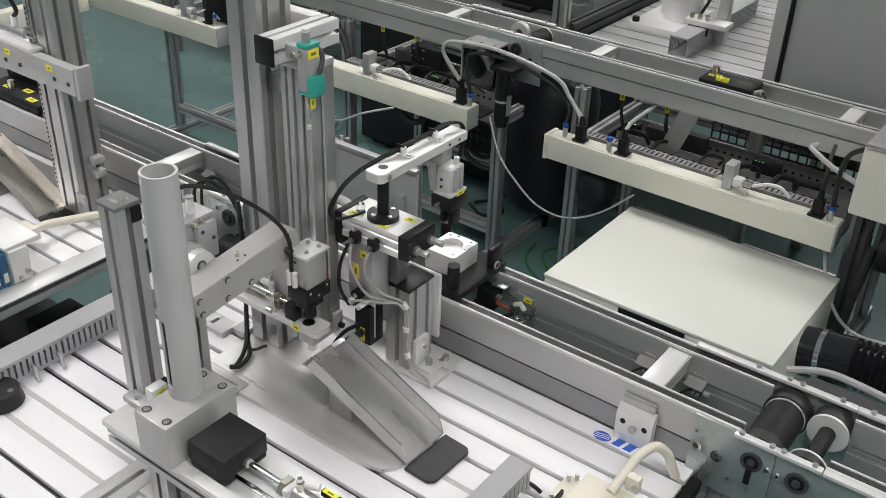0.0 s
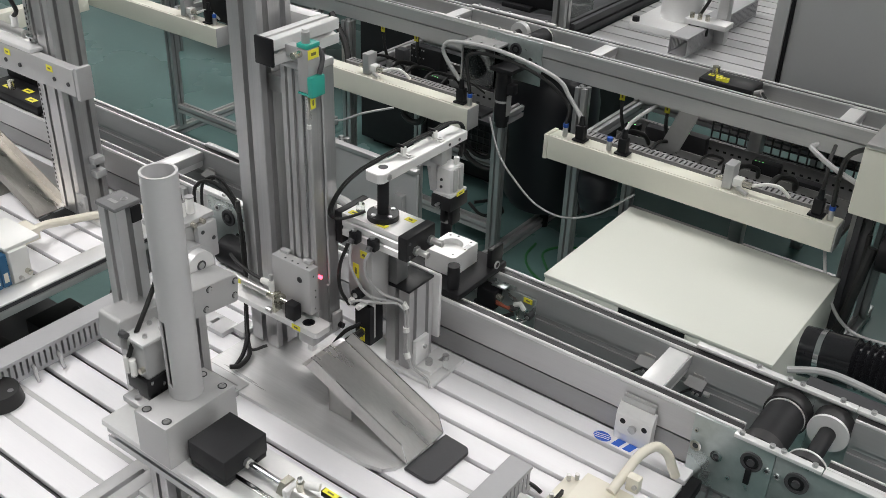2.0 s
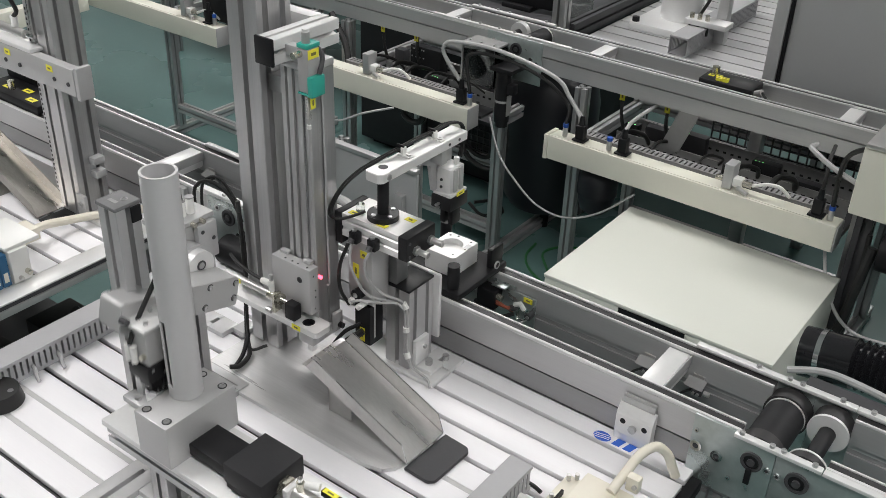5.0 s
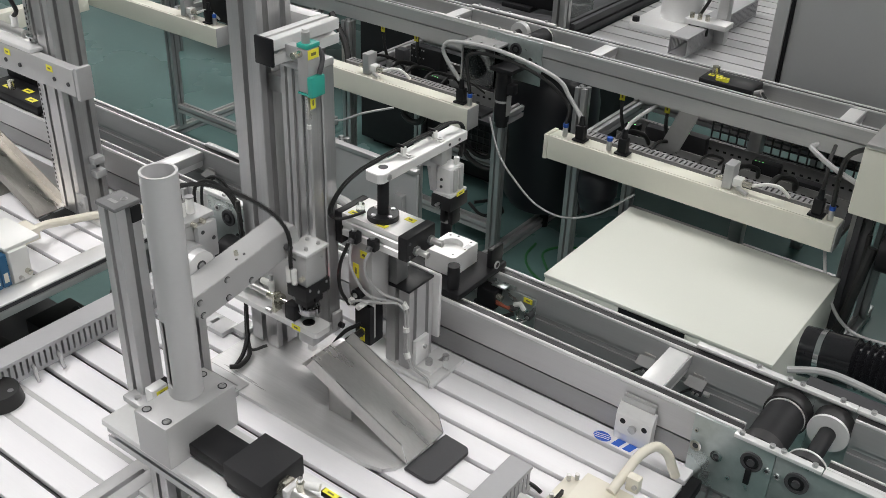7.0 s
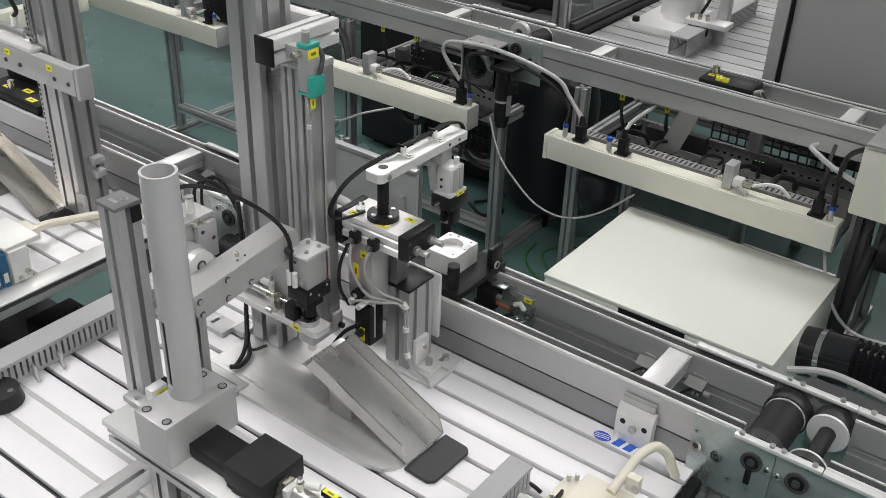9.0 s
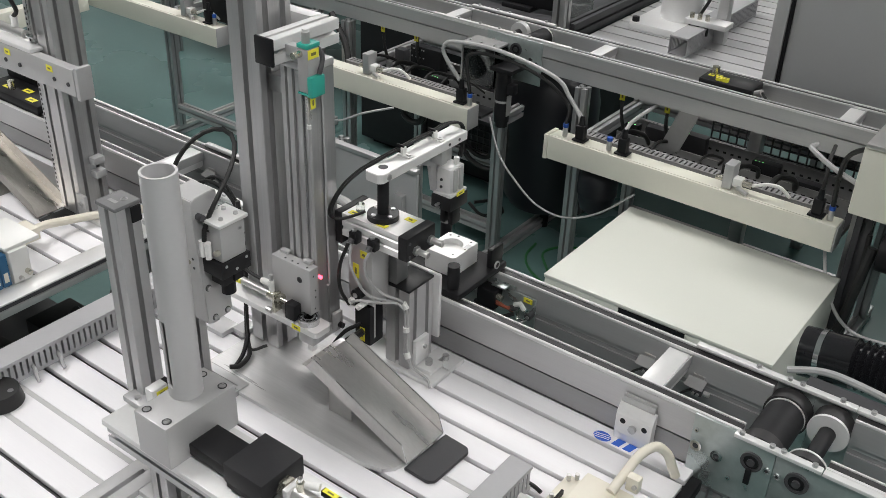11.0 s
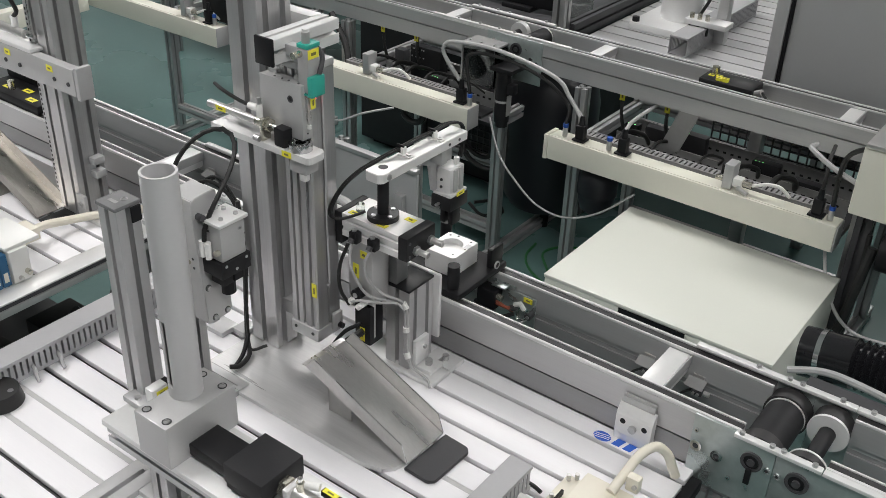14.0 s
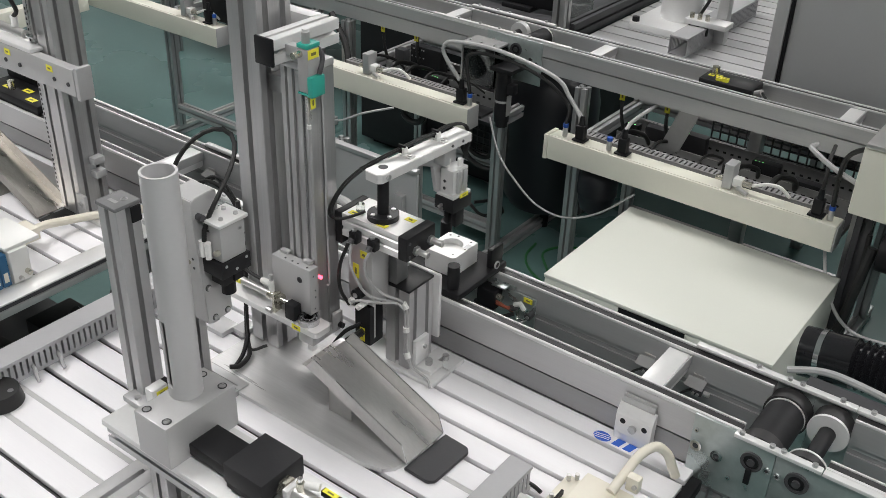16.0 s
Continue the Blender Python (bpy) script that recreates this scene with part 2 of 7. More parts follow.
# ---- room ----
def room():
    x0, x1, y0, y1 = -6.5, 3.0, -2.5, 8.5
    bx("floor", EPOXY, None, (x0, y0, FLOOR - 0.1), (x1, y1, FLOOR), 0)
    bx("ceiling", CEILPAINT, None, (x0, y0, CEIL), (x1, y1, CEIL + 0.1), 0)
    for n, lo, hi in (("wall_west", (x0 - 0.15, y0, FLOOR), (x0, y1, CEIL)), ("wall_east", (x1, y0, FLOOR), (x1 + 0.15, y1, CEIL)),
                      ("wall_south", (x0, y0 - 0.15, FLOOR), (x1, y0, CEIL)), ("wall_north", (x0, y1, FLOOR), (x1, y1 + 0.15, CEIL))):
        bx(n, WALLPAINT, None, lo, hi, 0)
        tagged(bpy.data.objects[n], "light grey painted wall", "wall", kind="structure")
    tagged(bpy.data.objects["floor"], "glossy teal green epoxy workshop floor", "floor", kind="structure")
    tagged(bpy.data.objects["ceiling"], "plain white workshop ceiling", "ceiling", kind="structure")
    for x, y in LAMPS:
        t = thing("ceiling_light", (x, y, CEIL - 0.06), "white fluorescent ceiling light with flat diffuser", "ceiling light", "ceiling lights")
        bx("housing", WHITE, t, (x - 0.62, y - 0.32, CEIL - 0.05), (x + 0.62, y + 0.32, CEIL), 0.004)
        bx("diffuser", TUBELIGHT, t, (x - 0.59, y - 0.29, CEIL - 0.058), (x + 0.59, y + 0.29, CEIL - 0.051), 0)
        lamp = bpy.data.lights.new("lamp", "AREA")
        lamp.shape, lamp.size, lamp.size_y, lamp.energy, lamp.color = "RECTANGLE", 1.16, 0.56, LAMP_POWER, (1.0, 0.98, 0.94)
        ob = new("lamp", lamp)
        ob.location = (x, y, CEIL - 0.065)


room()


# ---- conveyors ----
def conveyor(y0, xa, xb, label, low, groove, web):
    """A belt line along x whose outer face lies at y0: two side rails on set-back webs, bright lips, and the belts in their tops."""
    t = thing("belt_conveyor", (xa, y0, low), label, "conveyor", "conveyor lines")
    W = 0.178
    g = groove
    for s, e in ((y0, 1), (y0 + W, -1)):
        pts = [(0, g), (0, 0.1135), (0.027, 0.1135), (0.027, 0.066), (0.022, 0.064), (0.022, g)]
        part("side_rail", prism(bmesh.new(), [(s + e * u, v) for u, v in pts], "x", xa, xb), ALU_X, t, smooth=False)
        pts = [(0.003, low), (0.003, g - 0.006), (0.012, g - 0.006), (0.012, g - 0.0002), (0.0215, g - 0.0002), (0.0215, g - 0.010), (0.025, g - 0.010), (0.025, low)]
        part("rail_web", prism(bmesh.new(), [(s + e * u, v) for u, v in pts], "x", xa, xb), web, t, "set-back lower web", smooth=False)
        # paler lips: the ceiling's gleam along the rail tops put into colour
        bx("outer_lip", ALU_BRIGHT, t, (xa, s, 0.1136), (xb, s + e * 0.0062, 0.120), 0.001)
        bx("inner_lip", ALU_BRIGHT, t, (xa, s + e * 0.0232, 0.1136), (xb, s + e * 0.027, 0.119), 0.0008)
        bx("belt", BELT, t, (xa, s + e * 0.0065, 0.1136), (xb, s + e * 0.0228, 0.1165), 0)
    return t


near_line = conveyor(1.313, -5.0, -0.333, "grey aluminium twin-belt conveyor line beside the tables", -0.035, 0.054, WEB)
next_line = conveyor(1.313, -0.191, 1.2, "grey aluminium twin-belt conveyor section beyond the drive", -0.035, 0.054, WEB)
far_line = conveyor(2.727, -5.0, 1.2, "grey aluminium twin-belt conveyor line on profile legs", 0.02, 0.075, ALU_X)


# ---- tables ----
SLOTS_Y = [0.5905 + 0.0615 * k - 0.0615 * 6 for k in range(19)]


def slotted_table(xa, xb, ys, label, axis="x"):
    t = thing("slotted_table", (xa, ys[0], 0), label, "work table", "station tables")
    for a, b in zip(ys, ys[1:]):
        bx("tabletop_slat", TABLE, t, (xa, a + 0.005, -0.012), (xb, b - 0.005, 0), 0.0015)
    # dark bed and ribs put the shade inside the slots into colour
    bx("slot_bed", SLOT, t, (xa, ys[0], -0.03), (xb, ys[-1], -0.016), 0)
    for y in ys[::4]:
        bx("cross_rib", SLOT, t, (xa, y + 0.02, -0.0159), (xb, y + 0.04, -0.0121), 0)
    return t


main_table = slotted_table(-1.56, -0.393, SLOTS_Y + [1.316], "pale slotted aluminium work table of the bearing station")
left_table = slotted_table(-2.9, -1.806, SLOTS_Y + [1.316], "pale slotted aluminium work table of the next station")

# ---- bearing feeder: raised plate, block, tube and pusher ----
def label_plate(parent, lo, hi, axis):
    """A small yellow tag with dark print bars, lying on a face across axis."""
    tag = bx("yellow_tag", YELLOW, parent, lo, hi, 0, "small yellow identification tag")
    c = [(a + b) / 2 for a, b in zip(lo, hi)]
    s = [abs(b - a) for a, b in zip(lo, hi)]
    k = "xyz".index(axis)
    long = max((i for i in range(3) if i != k), key=lambda i: s[i])
    l2, h2 = list(c), list(c)
    for i in range(3):
        if i == k:
            l2[i], h2[i] = c[i] - s[i] / 2 - 0.0004, c[i] + s[i] / 2 + 0.0004
        else:
            e = 0.22 if i == long else 0.16
            l2[i], h2[i] = c[i] - s[i] * e, c[i] + s[i] * e
    bx("print_bar", INK, tag, l2, h2, 0)
    return tag


def slotted_foot(parent, lo, hi, axis, mat=None):
    """A flat foot plate with one long open slot along axis."""
    x0, y0, z0 = lo
    x1, y1, z1 = hi
    bm = bmesh.new()
    if axis == "x":
        c, w = (y0 + y1) / 2, 0.0045
        box(bm, (x0, y0, z0), (x1, c - w, z1), 0.001)
        box(bm, (x0, c + w, z0), (x1, y1, z1), 0.001)
        box(bm, (x0, c - w, z0), (x0 + 0.012, c + w, z1), 0)
        box(bm, (x1 - 0.012, c - w, z0), (x1, c + w, z1), 0)
    else:
        c, w = (x0 + x1) / 2, 0.0045
        box(bm, (x0, y0, z0), (c - w, y1, z1), 0.001)
        box(bm, (c + w, y0, z0), (x1, y1, z1), 0.001)
        box(bm, (c - w, y0, z0), (c + w, y0 + 0.012, z1), 0)
        box(bm, (c - w, y1 - 0.012, z0), (c + w, y1, z1), 0)
    return part("foot", bm, mat or ALU, parent)


PLACING[:] = [0.96, 0.048]


def feeder():
    t = thing("bearing_feeder", (-1.05, 0.75, 0), "grey aluminium gravity feeder with upright tube and sliding pusher", "feeder")
    bx("base_plate", ALU_BRIGHT, t, (-1.190, 0.690, 0.083), (-0.72, 0.815, 0.095), 0.0015)
    part("under_bar", bar(bmesh.new(), "x", (0.735, 0.0645), 0.08, 0.036, -1.185, -0.70, 2, 1, 0.008), ALU_X, t, smooth=False)
    block = bx("block", ALU_CAST, t, (-1.080, 0.683, 0.0955), (-1.004, 0.825, 0.178), 0.002, "blasted aluminium magazine block")
    for x, y in ((-1.0655, 0.697), (-1.018, 0.697), (-1.018, 0.810), (-1.0655, 0.810)):
        bm = pipe(bmesh.new(), (x, y, 0.1781), (x, y, 0.1787), 0.0078, 0.0058, 20)
        part("counterbore", bm, CAP, block)
        screw(block, (x, y, 0.1765), "z", 0.0055, 0.002)
    # the tube, with a long slot in its flank
    bm = bmesh.new()
    n, r, ri = 48, 0.0272, 0.0232
    cx, cy, z0, z1 = -1.054, 0.7665, 0.1782, 0.570
    za, zb = 0.20, 0.325
    zs = [z0, za, zb, z1]
    gap = {k for k in range(n) if 246 < 360 * (k + 0.5) / n < 277}
    grid = [[[bm.verts.new((cx + q * math.cos(2 * math.pi * k / n), cy + q * math.sin(2 * math.pi * k / n), z)) for k in range(n)] for z in zs] for q in (r, ri)]
    for j in range(3):
        for k in range(n):
            l = (k + 1) % n
            if j == 1 and k in gap:
                continue
            bm.faces.new((grid[0][j][k], grid[0][j][l], grid[0][j + 1][l], grid[0][j + 1][k]))
            bm.faces.new((grid[1][j][l], grid[1][j][k], grid[1][j + 1][k], grid[1][j + 1][l]))
    for j in (0, 3):
        for k in range(n):
            l = (k + 1) % n
            bm.faces.new((grid[0][j][k], grid[0][j][l], grid[1][j][l], grid[1][j][k]))
    for k in gap:
        l = (k + 1) % n
        for j in (1, 2):
            bm.faces.new((grid[0][j][k], grid[0][j][l], grid[1][j][l], grid[1][j][k]))
    for k, j in ((min(gap), 0), (max(gap) + 1, 0)):
        k %= n
        bm.faces.new((grid[0][1][k], grid[0][2][k], grid[1][2][k], grid[1][1][k]))
    part("magazine_tube", bm, PIPE, t, "open grey upright magazine tube")
    # upright slotted bar behind the tube
    post = part("guide_post", bar(bmesh.new(), "z", (-1.193, 0.787), 0.045, 0.045, 0.0955, 0.461, 1, 1), ALU, t, smooth=False)
    cap = bx("end_cap", ENDCAP_GREY, post, (-1.2175, 0.7625, 0.4612), (-1.1690, 0.8115, 0.4685), 0.002, "scuffed grey plastic end cap")
    part("cap_mark", pipe(bmesh.new(), (-1.186, 0.794, 0.4684), (-1.186, 0.794, 0.4690), 0.006, 0.004, 20), DARKRAIL, cap)
    bx("cap_print", DARKRAIL, cap, (-1.204, 0.776, 0.4684), (-1.184, 0.783, 0.4688), 0)
    bx("cap_lip", BLACK, post, (-1.1695, 0.790, 0.434), (-1.1655, 0.808, 0.4608), 0.001)
    bx("post_foot", ALU, t, (-1.200, 0.742, 0.0955), (-1.150, 0.775, 0.108), 0.003)
    screw(t, (-1.172, 0.754, 0.108), "z", 0.006, 0.004)
    # little sensor beside the tube's slot
    s = bx("sensor", ALU_BRIGHT, t, (-1.135, 0.744, 0.0955), (-1.115, 0.776, 0.156), 0.002, "small metal sensor with a yellow tag")
    label_plate(t, (-1.1147, 0.752, 0.138), (-1.1138, 0.774, 0.151), "x")
    bx("stop", CHARCOAL, t, (-1.140, 0.774, 0.0955), (-1.122, 0.79, 0.150), 0.001)
    # pusher: black block that rides on a rail, driven by an air cylinder
    for y in (0.735, 0.770):
        bx("slide_rail", CHROME, t, (-0.995, y - 0.004, 0.0955), (-0.70, y + 0.004, 0.101), 0.001)
    bm = box(bmesh.new(), (-0.988, 0.708, 0.113), (-0.906, 0.796, 0.150), 0.0012)
    box(bm, (-0.9865, 0.7095, 0.102), (-0.9075, 0.7300, 0.1128), 0.001)
    box(bm, (-0.9865, 0.7740, 0.102), (-0.9075, 0.7945, 0.1128), 0.001)
    p = part("pusher", bm, CHARCOAL, t, "black plastic pusher block", at=(-0.947, 0.752, 0.1))
    part("tongue", box(bmesh.new(), (-1.09, 0.722, 0.1015), (-0.9885, 0.782, 0.124), 0.001), BLACK, p)
    rd("piston_rod", CHROME, p, (-0.9055, 0.752, 0.122), (-0.80, 0.752, 0.122), 0.0042)
    rd("rod_nut", SCREWSTEEL, p, (-0.9055, 0.752, 0.122), (-0.899, 0.752, 0.122), 0.0085, n=6)
    cyl = rd("cylinder", STEEL, t, (-0.815, 0.752, 0.122), (-0.62, 0.752, 0.122), 0.0125, n=24, label="polished pneumatic cylinder")
    rd("cylinder_nose", BRASS, cyl, (-0.828, 0.752, 0.122), (-0.8145, 0.752, 0.122), 0.009, n=6)
    rd("mount_nut", BRASS, cyl, (-0.824, 0.752, 0.122), (-0.812, 0.752, 0.122), 0.0185, n=6)
    bx("bracket", ALU_BRIGHT, t, (-0.8115, 0.734, 0.0955), (-0.80, 0.770, 0.136), 0.002)
    rd("tube_fitting", WHITE, cyl, (-0.789, 0.757, 0.142), (-0.765, 0.768, 0.142), 0.0065, n=12)
    rd("air_fitting", BRASS, cyl, (-0.79, 0.752, 0.133), (-0.79, 0.752, 0.150), 0.0065, n=8)
    rd("fitting_screw", CHROME, cyl, (-0.79, 0.752, 0.150), (-0.79, 0.752, 0.158), 0.004, n=8)
    s = bx("reed_switch", BLACK, t, (-0.765, 0.768, 0.126), (-0.70, 0.778, 0.136), 0.001)
    label_plate(t, (-0.762, 0.768, 0.1362), (-0.735, 0.777, 0.137), "z")
    return t, p


feeder_unit, pusher = feeder()
PLACING[:] = [1.0, 0.0]
for x in (-1.032, -0.768):
    part("leg", bar(bmesh.new(), "z", (x, 0.696), 0.04, 0.04, 0.0125, 0.092, 1, 1, 0.008), ALU_Z, feeder_unit, smooth=False)
    slotted_foot(feeder_unit, (x - 0.115, 0.585, 0.0005), (x - 0.055, 0.72, 0.0125), "y")
    bx("leg_foot", ALU, feeder_unit, (x - 0.0545, 0.672, 0.0005), (x + 0.022, 0.72, 0.0122), 0.001)
slotted_foot(feeder_unit, (-1.30, 0.935, 0.0005), (-1.150, 0.978, 0.0125), "x")
PLACING[:] = [0.96, 0.048]

# ---- swinging arm that carries bearings from the feeder to the lift ----
PIVOT = Vector((-1.16, 0.914, 0.250))


def swing_arm():
    t = thing("swing_arm", (-1.21, 0.914, 0), "grey aluminium swinging arm with a small pneumatic gripper", "robot arm")
    bm = box(bmesh.new(), (-1.300, 0.905, 0.21), (-1.235, 0.998, 0.335), 0.003)
    act = part("rotary_actuator", bm, ALU_CAST, t)
    bx("actuator_cap", ALU, act, (-1.302, 0.900, 0.3355), (-1.233, 1.003, 0.345), 0.002)
    hub = rd("hub", ALU, t, (-1.2345, 0.929, 0.279), (-1.206, 0.929, 0.279), 0.034, n=40)
    rd("ear", ALU_BRIGHT, hub, (-1.2058, 0.929, 0.279), (-1.1895, 0.929, 0.279), 0.029, n=40)
    part("ear_bore", pipe(bmesh.new(), (-1.1894, 0.929, 0.282), (-1.1885, 0.929, 0.282), 0.0095, 0.0062, 20), CAP, hub)
    screw(hub, (-1.1894, 0.929, 0.282), "x", 0.006, 0.001)
    for y in (0.953, 0.972):
        rd("air_fitting", WHITE, act, (-1.258, y, 0.345), (-1.258, y, 0.374), 0.0075, n=12)
        rd("fitting_collar", GREY, act, (-1.258, y, 0.374), (-1.258, y, 0.377), 0.0078, n=12)
        rd("lock_screw", BRASS, act, (-1.2345, y, 0.338), (-1.224, y, 0.338), 0.005, n=8)
    bx("hub_bracket", ALU, act, (-1.2345, 0.955, 0.262), (-1.222, 0.998, 0.334), 0.002)
    for y, z in ((0.965, 0.320), (0.988, 0.300)):
        rd("dowel", CAP, act, (-1.222, y, z), (-1.2213, y, z), 0.004, n=10)
    part("black_tube", cable(bmesh.new(), [(-1.258, 0.953, 0.376), (-1.256, 0.948, 0.40), (-1.25, 0.935, 0.412), (-1.24, 0.912, 0.405)], 0.004, 8), RUBBER, act)
    # the arm: in its rest pose it points along +y
    bm = bmesh.new()
    L, R, h, s = 0.200, 0.047, 0.0275, 0.008
    y, z = PIVOT.y, PIVOT.z
    outline = [(y - R + s, z - h), (y + 0.10, z - h), (y + L - 0.004, z - h), (y + L, z - h + 0.004), (y + L, z + h - 0.012), (y + L - 0.003, z + h - 0.004), (y + L - 0.012, z + h),
               (y - R + 0.003, z + h), (y - R, z + h - 0.003), (y - R, z - h + s)]
    prism(bm, outline, "x", -1.1885, -1.135)
    bmesh.ops.bevel(bm, geom=[e for e in bm.edges], offset=0.0012, segments=2, affect="EDGES", clamp_overlap=True)
    arm = part("arm", bm, ALU_CAST, t, "blasted aluminium box arm", at=PIVOT)
    for dy, dz in ((-0.038, 0.012), (-0.038, -0.016), (0.026, 0.017), (0.020, -0.019), (0.075, -0.019)):
        part("counterbore", pipe(bmesh.new(), (-1.135, y + dy, z + dz), (-1.1345, y + dy, z + dz), 0.0062, 0.0046, 16), CAP, arm)
        screw(arm, (-1.135, y + dy, z + dz), "x", 0.0045, 0.003)
    rd("stop_screw", BRASS, arm, (-1.160, y + 0.075, z + h), (-1.160, y + 0.075, z + h + 0.008), 0.004, n=10)
    for dy in (0.066, 0.084):
        rd("dowel", CAP, arm, (-1.150, y + dy, z + h), (-1.150, y + dy, z + h + 0.0008), 0.0025, n=10)
    # gripper head: stays upright
    o = Vector((-1.115, y + 0.1666, z))
    hy, hz = o.y + 0.033, o.z - 0.017
    head = part("gripper_body", box(bmesh.new(), (-1.1355, hy - 0.026, hz - 0.063), (-1.0925, hy + 0.026, hz + 0.003), 0.002), ALU_CAST, t, at=o)
    bx("head_plate", ALU_BRIGHT, head, (-1.141, hy - 0.031, hz + 0.0035), (-1.087, hy + 0.031, hz + 0.0095), 0.001)
    for dx, dy in ((0.012, -0.014), (-0.012, 0.014), (0.014, 0.016)):
        screw(head, (-1.1145 + dx, hy + dy, hz + 0.0095), "z", 0.004, 0.0035)
    for dz in (-0.012, -0.040):
        bx("body_groove", CAP, head, (-1.1300, hy - 0.0268, hz + dz - 0.002), (-1.1180, hy - 0.0262, hz + dz + 0.002), 0)
    rd("mount_pin", CAP, head, (-1.136, o.y, o.z - 0.004), (-1.122, o.y, o.z - 0.004), 0.006, n=20)
    jaw = bx("jaw_housing", BLACK_METAL, head, (-1.139, hy - 0.032, hz - 0.093), (-1.089, hy + 0.032, hz - 0.0635), 0.002)
    for dy, dz in ((-0.022, -0.070), (0.022, -0.070), (0.0, -0.083)):
        rd("housing_pin", SCREWSTEEL, jaw, (-1.089, hy + dy, hz + dz), (-1.0882, hy + dy, hz + dz), 0.0028, n=10)
    for s in (-1, 1):
        y0, y1 = sorted((hy + s * 0.0012, hy + s * 0.022))
        bm = box(bmesh.new(), (-1.130, y0, hz - 0.114), (-1.099, y1, hz - 0.0935), 0.0015)
        a0 = math.pi / 2 * (1 - s)
        half = [(-1.1145 + 0.0118 * math.cos(a0 + math.pi * k / 10), hy + s * 0.0006 + 0.0118 * math.sin(a0 + math.pi * k / 10)) for k in range(11)]
        prism(bm, half, "z", hz - 0.139, hz - 0.1138)
        part("jaw", bm, BLACK, head)
    for dx in (-0.006, 0.008):
        rd("air_fitting", WHITE, head, (-1.125 + dx, hy - 0.033, hz - 0.060), (-1.125 + dx, hy - 0.033, hz - 0.030), 0.0055, n=12)
    rd("flow_screw", BRASS, head, (-1.100, hy - 0.0255, hz - 0.045), (-1.100, hy - 0.034, hz - 0.045), 0.005, n=8)
    screw(head, (-1.0945, hy + 0.016, hz - 0.014), "x", 0.0045, 0.002)
    # air hose, in short stiff pieces
    hose = []
    for i in range(24):
        bm = rod(bmesh.new(), (0, 0, -0.0110), (0, 0, 0.0110), 0.0040, n=8)
        ob = part("hose_piece", bm, RUBBER, None, at=(0, 0, 0))
        ob.parent = t
        hose.append(ob)
    return t, arm, head, hose


arm_unit, swing, gripper, hose_pieces = swing_arm()
PLACING[:] = [1.0, 0.0]
part("column", bar(bmesh.new(), "z", (-1.224, 0.914), 0.045, 0.045, 0.0005, 0.2492, 1, 1), ALU_Z, arm_unit, smooth=False)
bx("column_foot", ALU, arm_unit, (-1.25, 0.8, 0.0005), (-1.20, 0.891, 0.0125), 0.001)


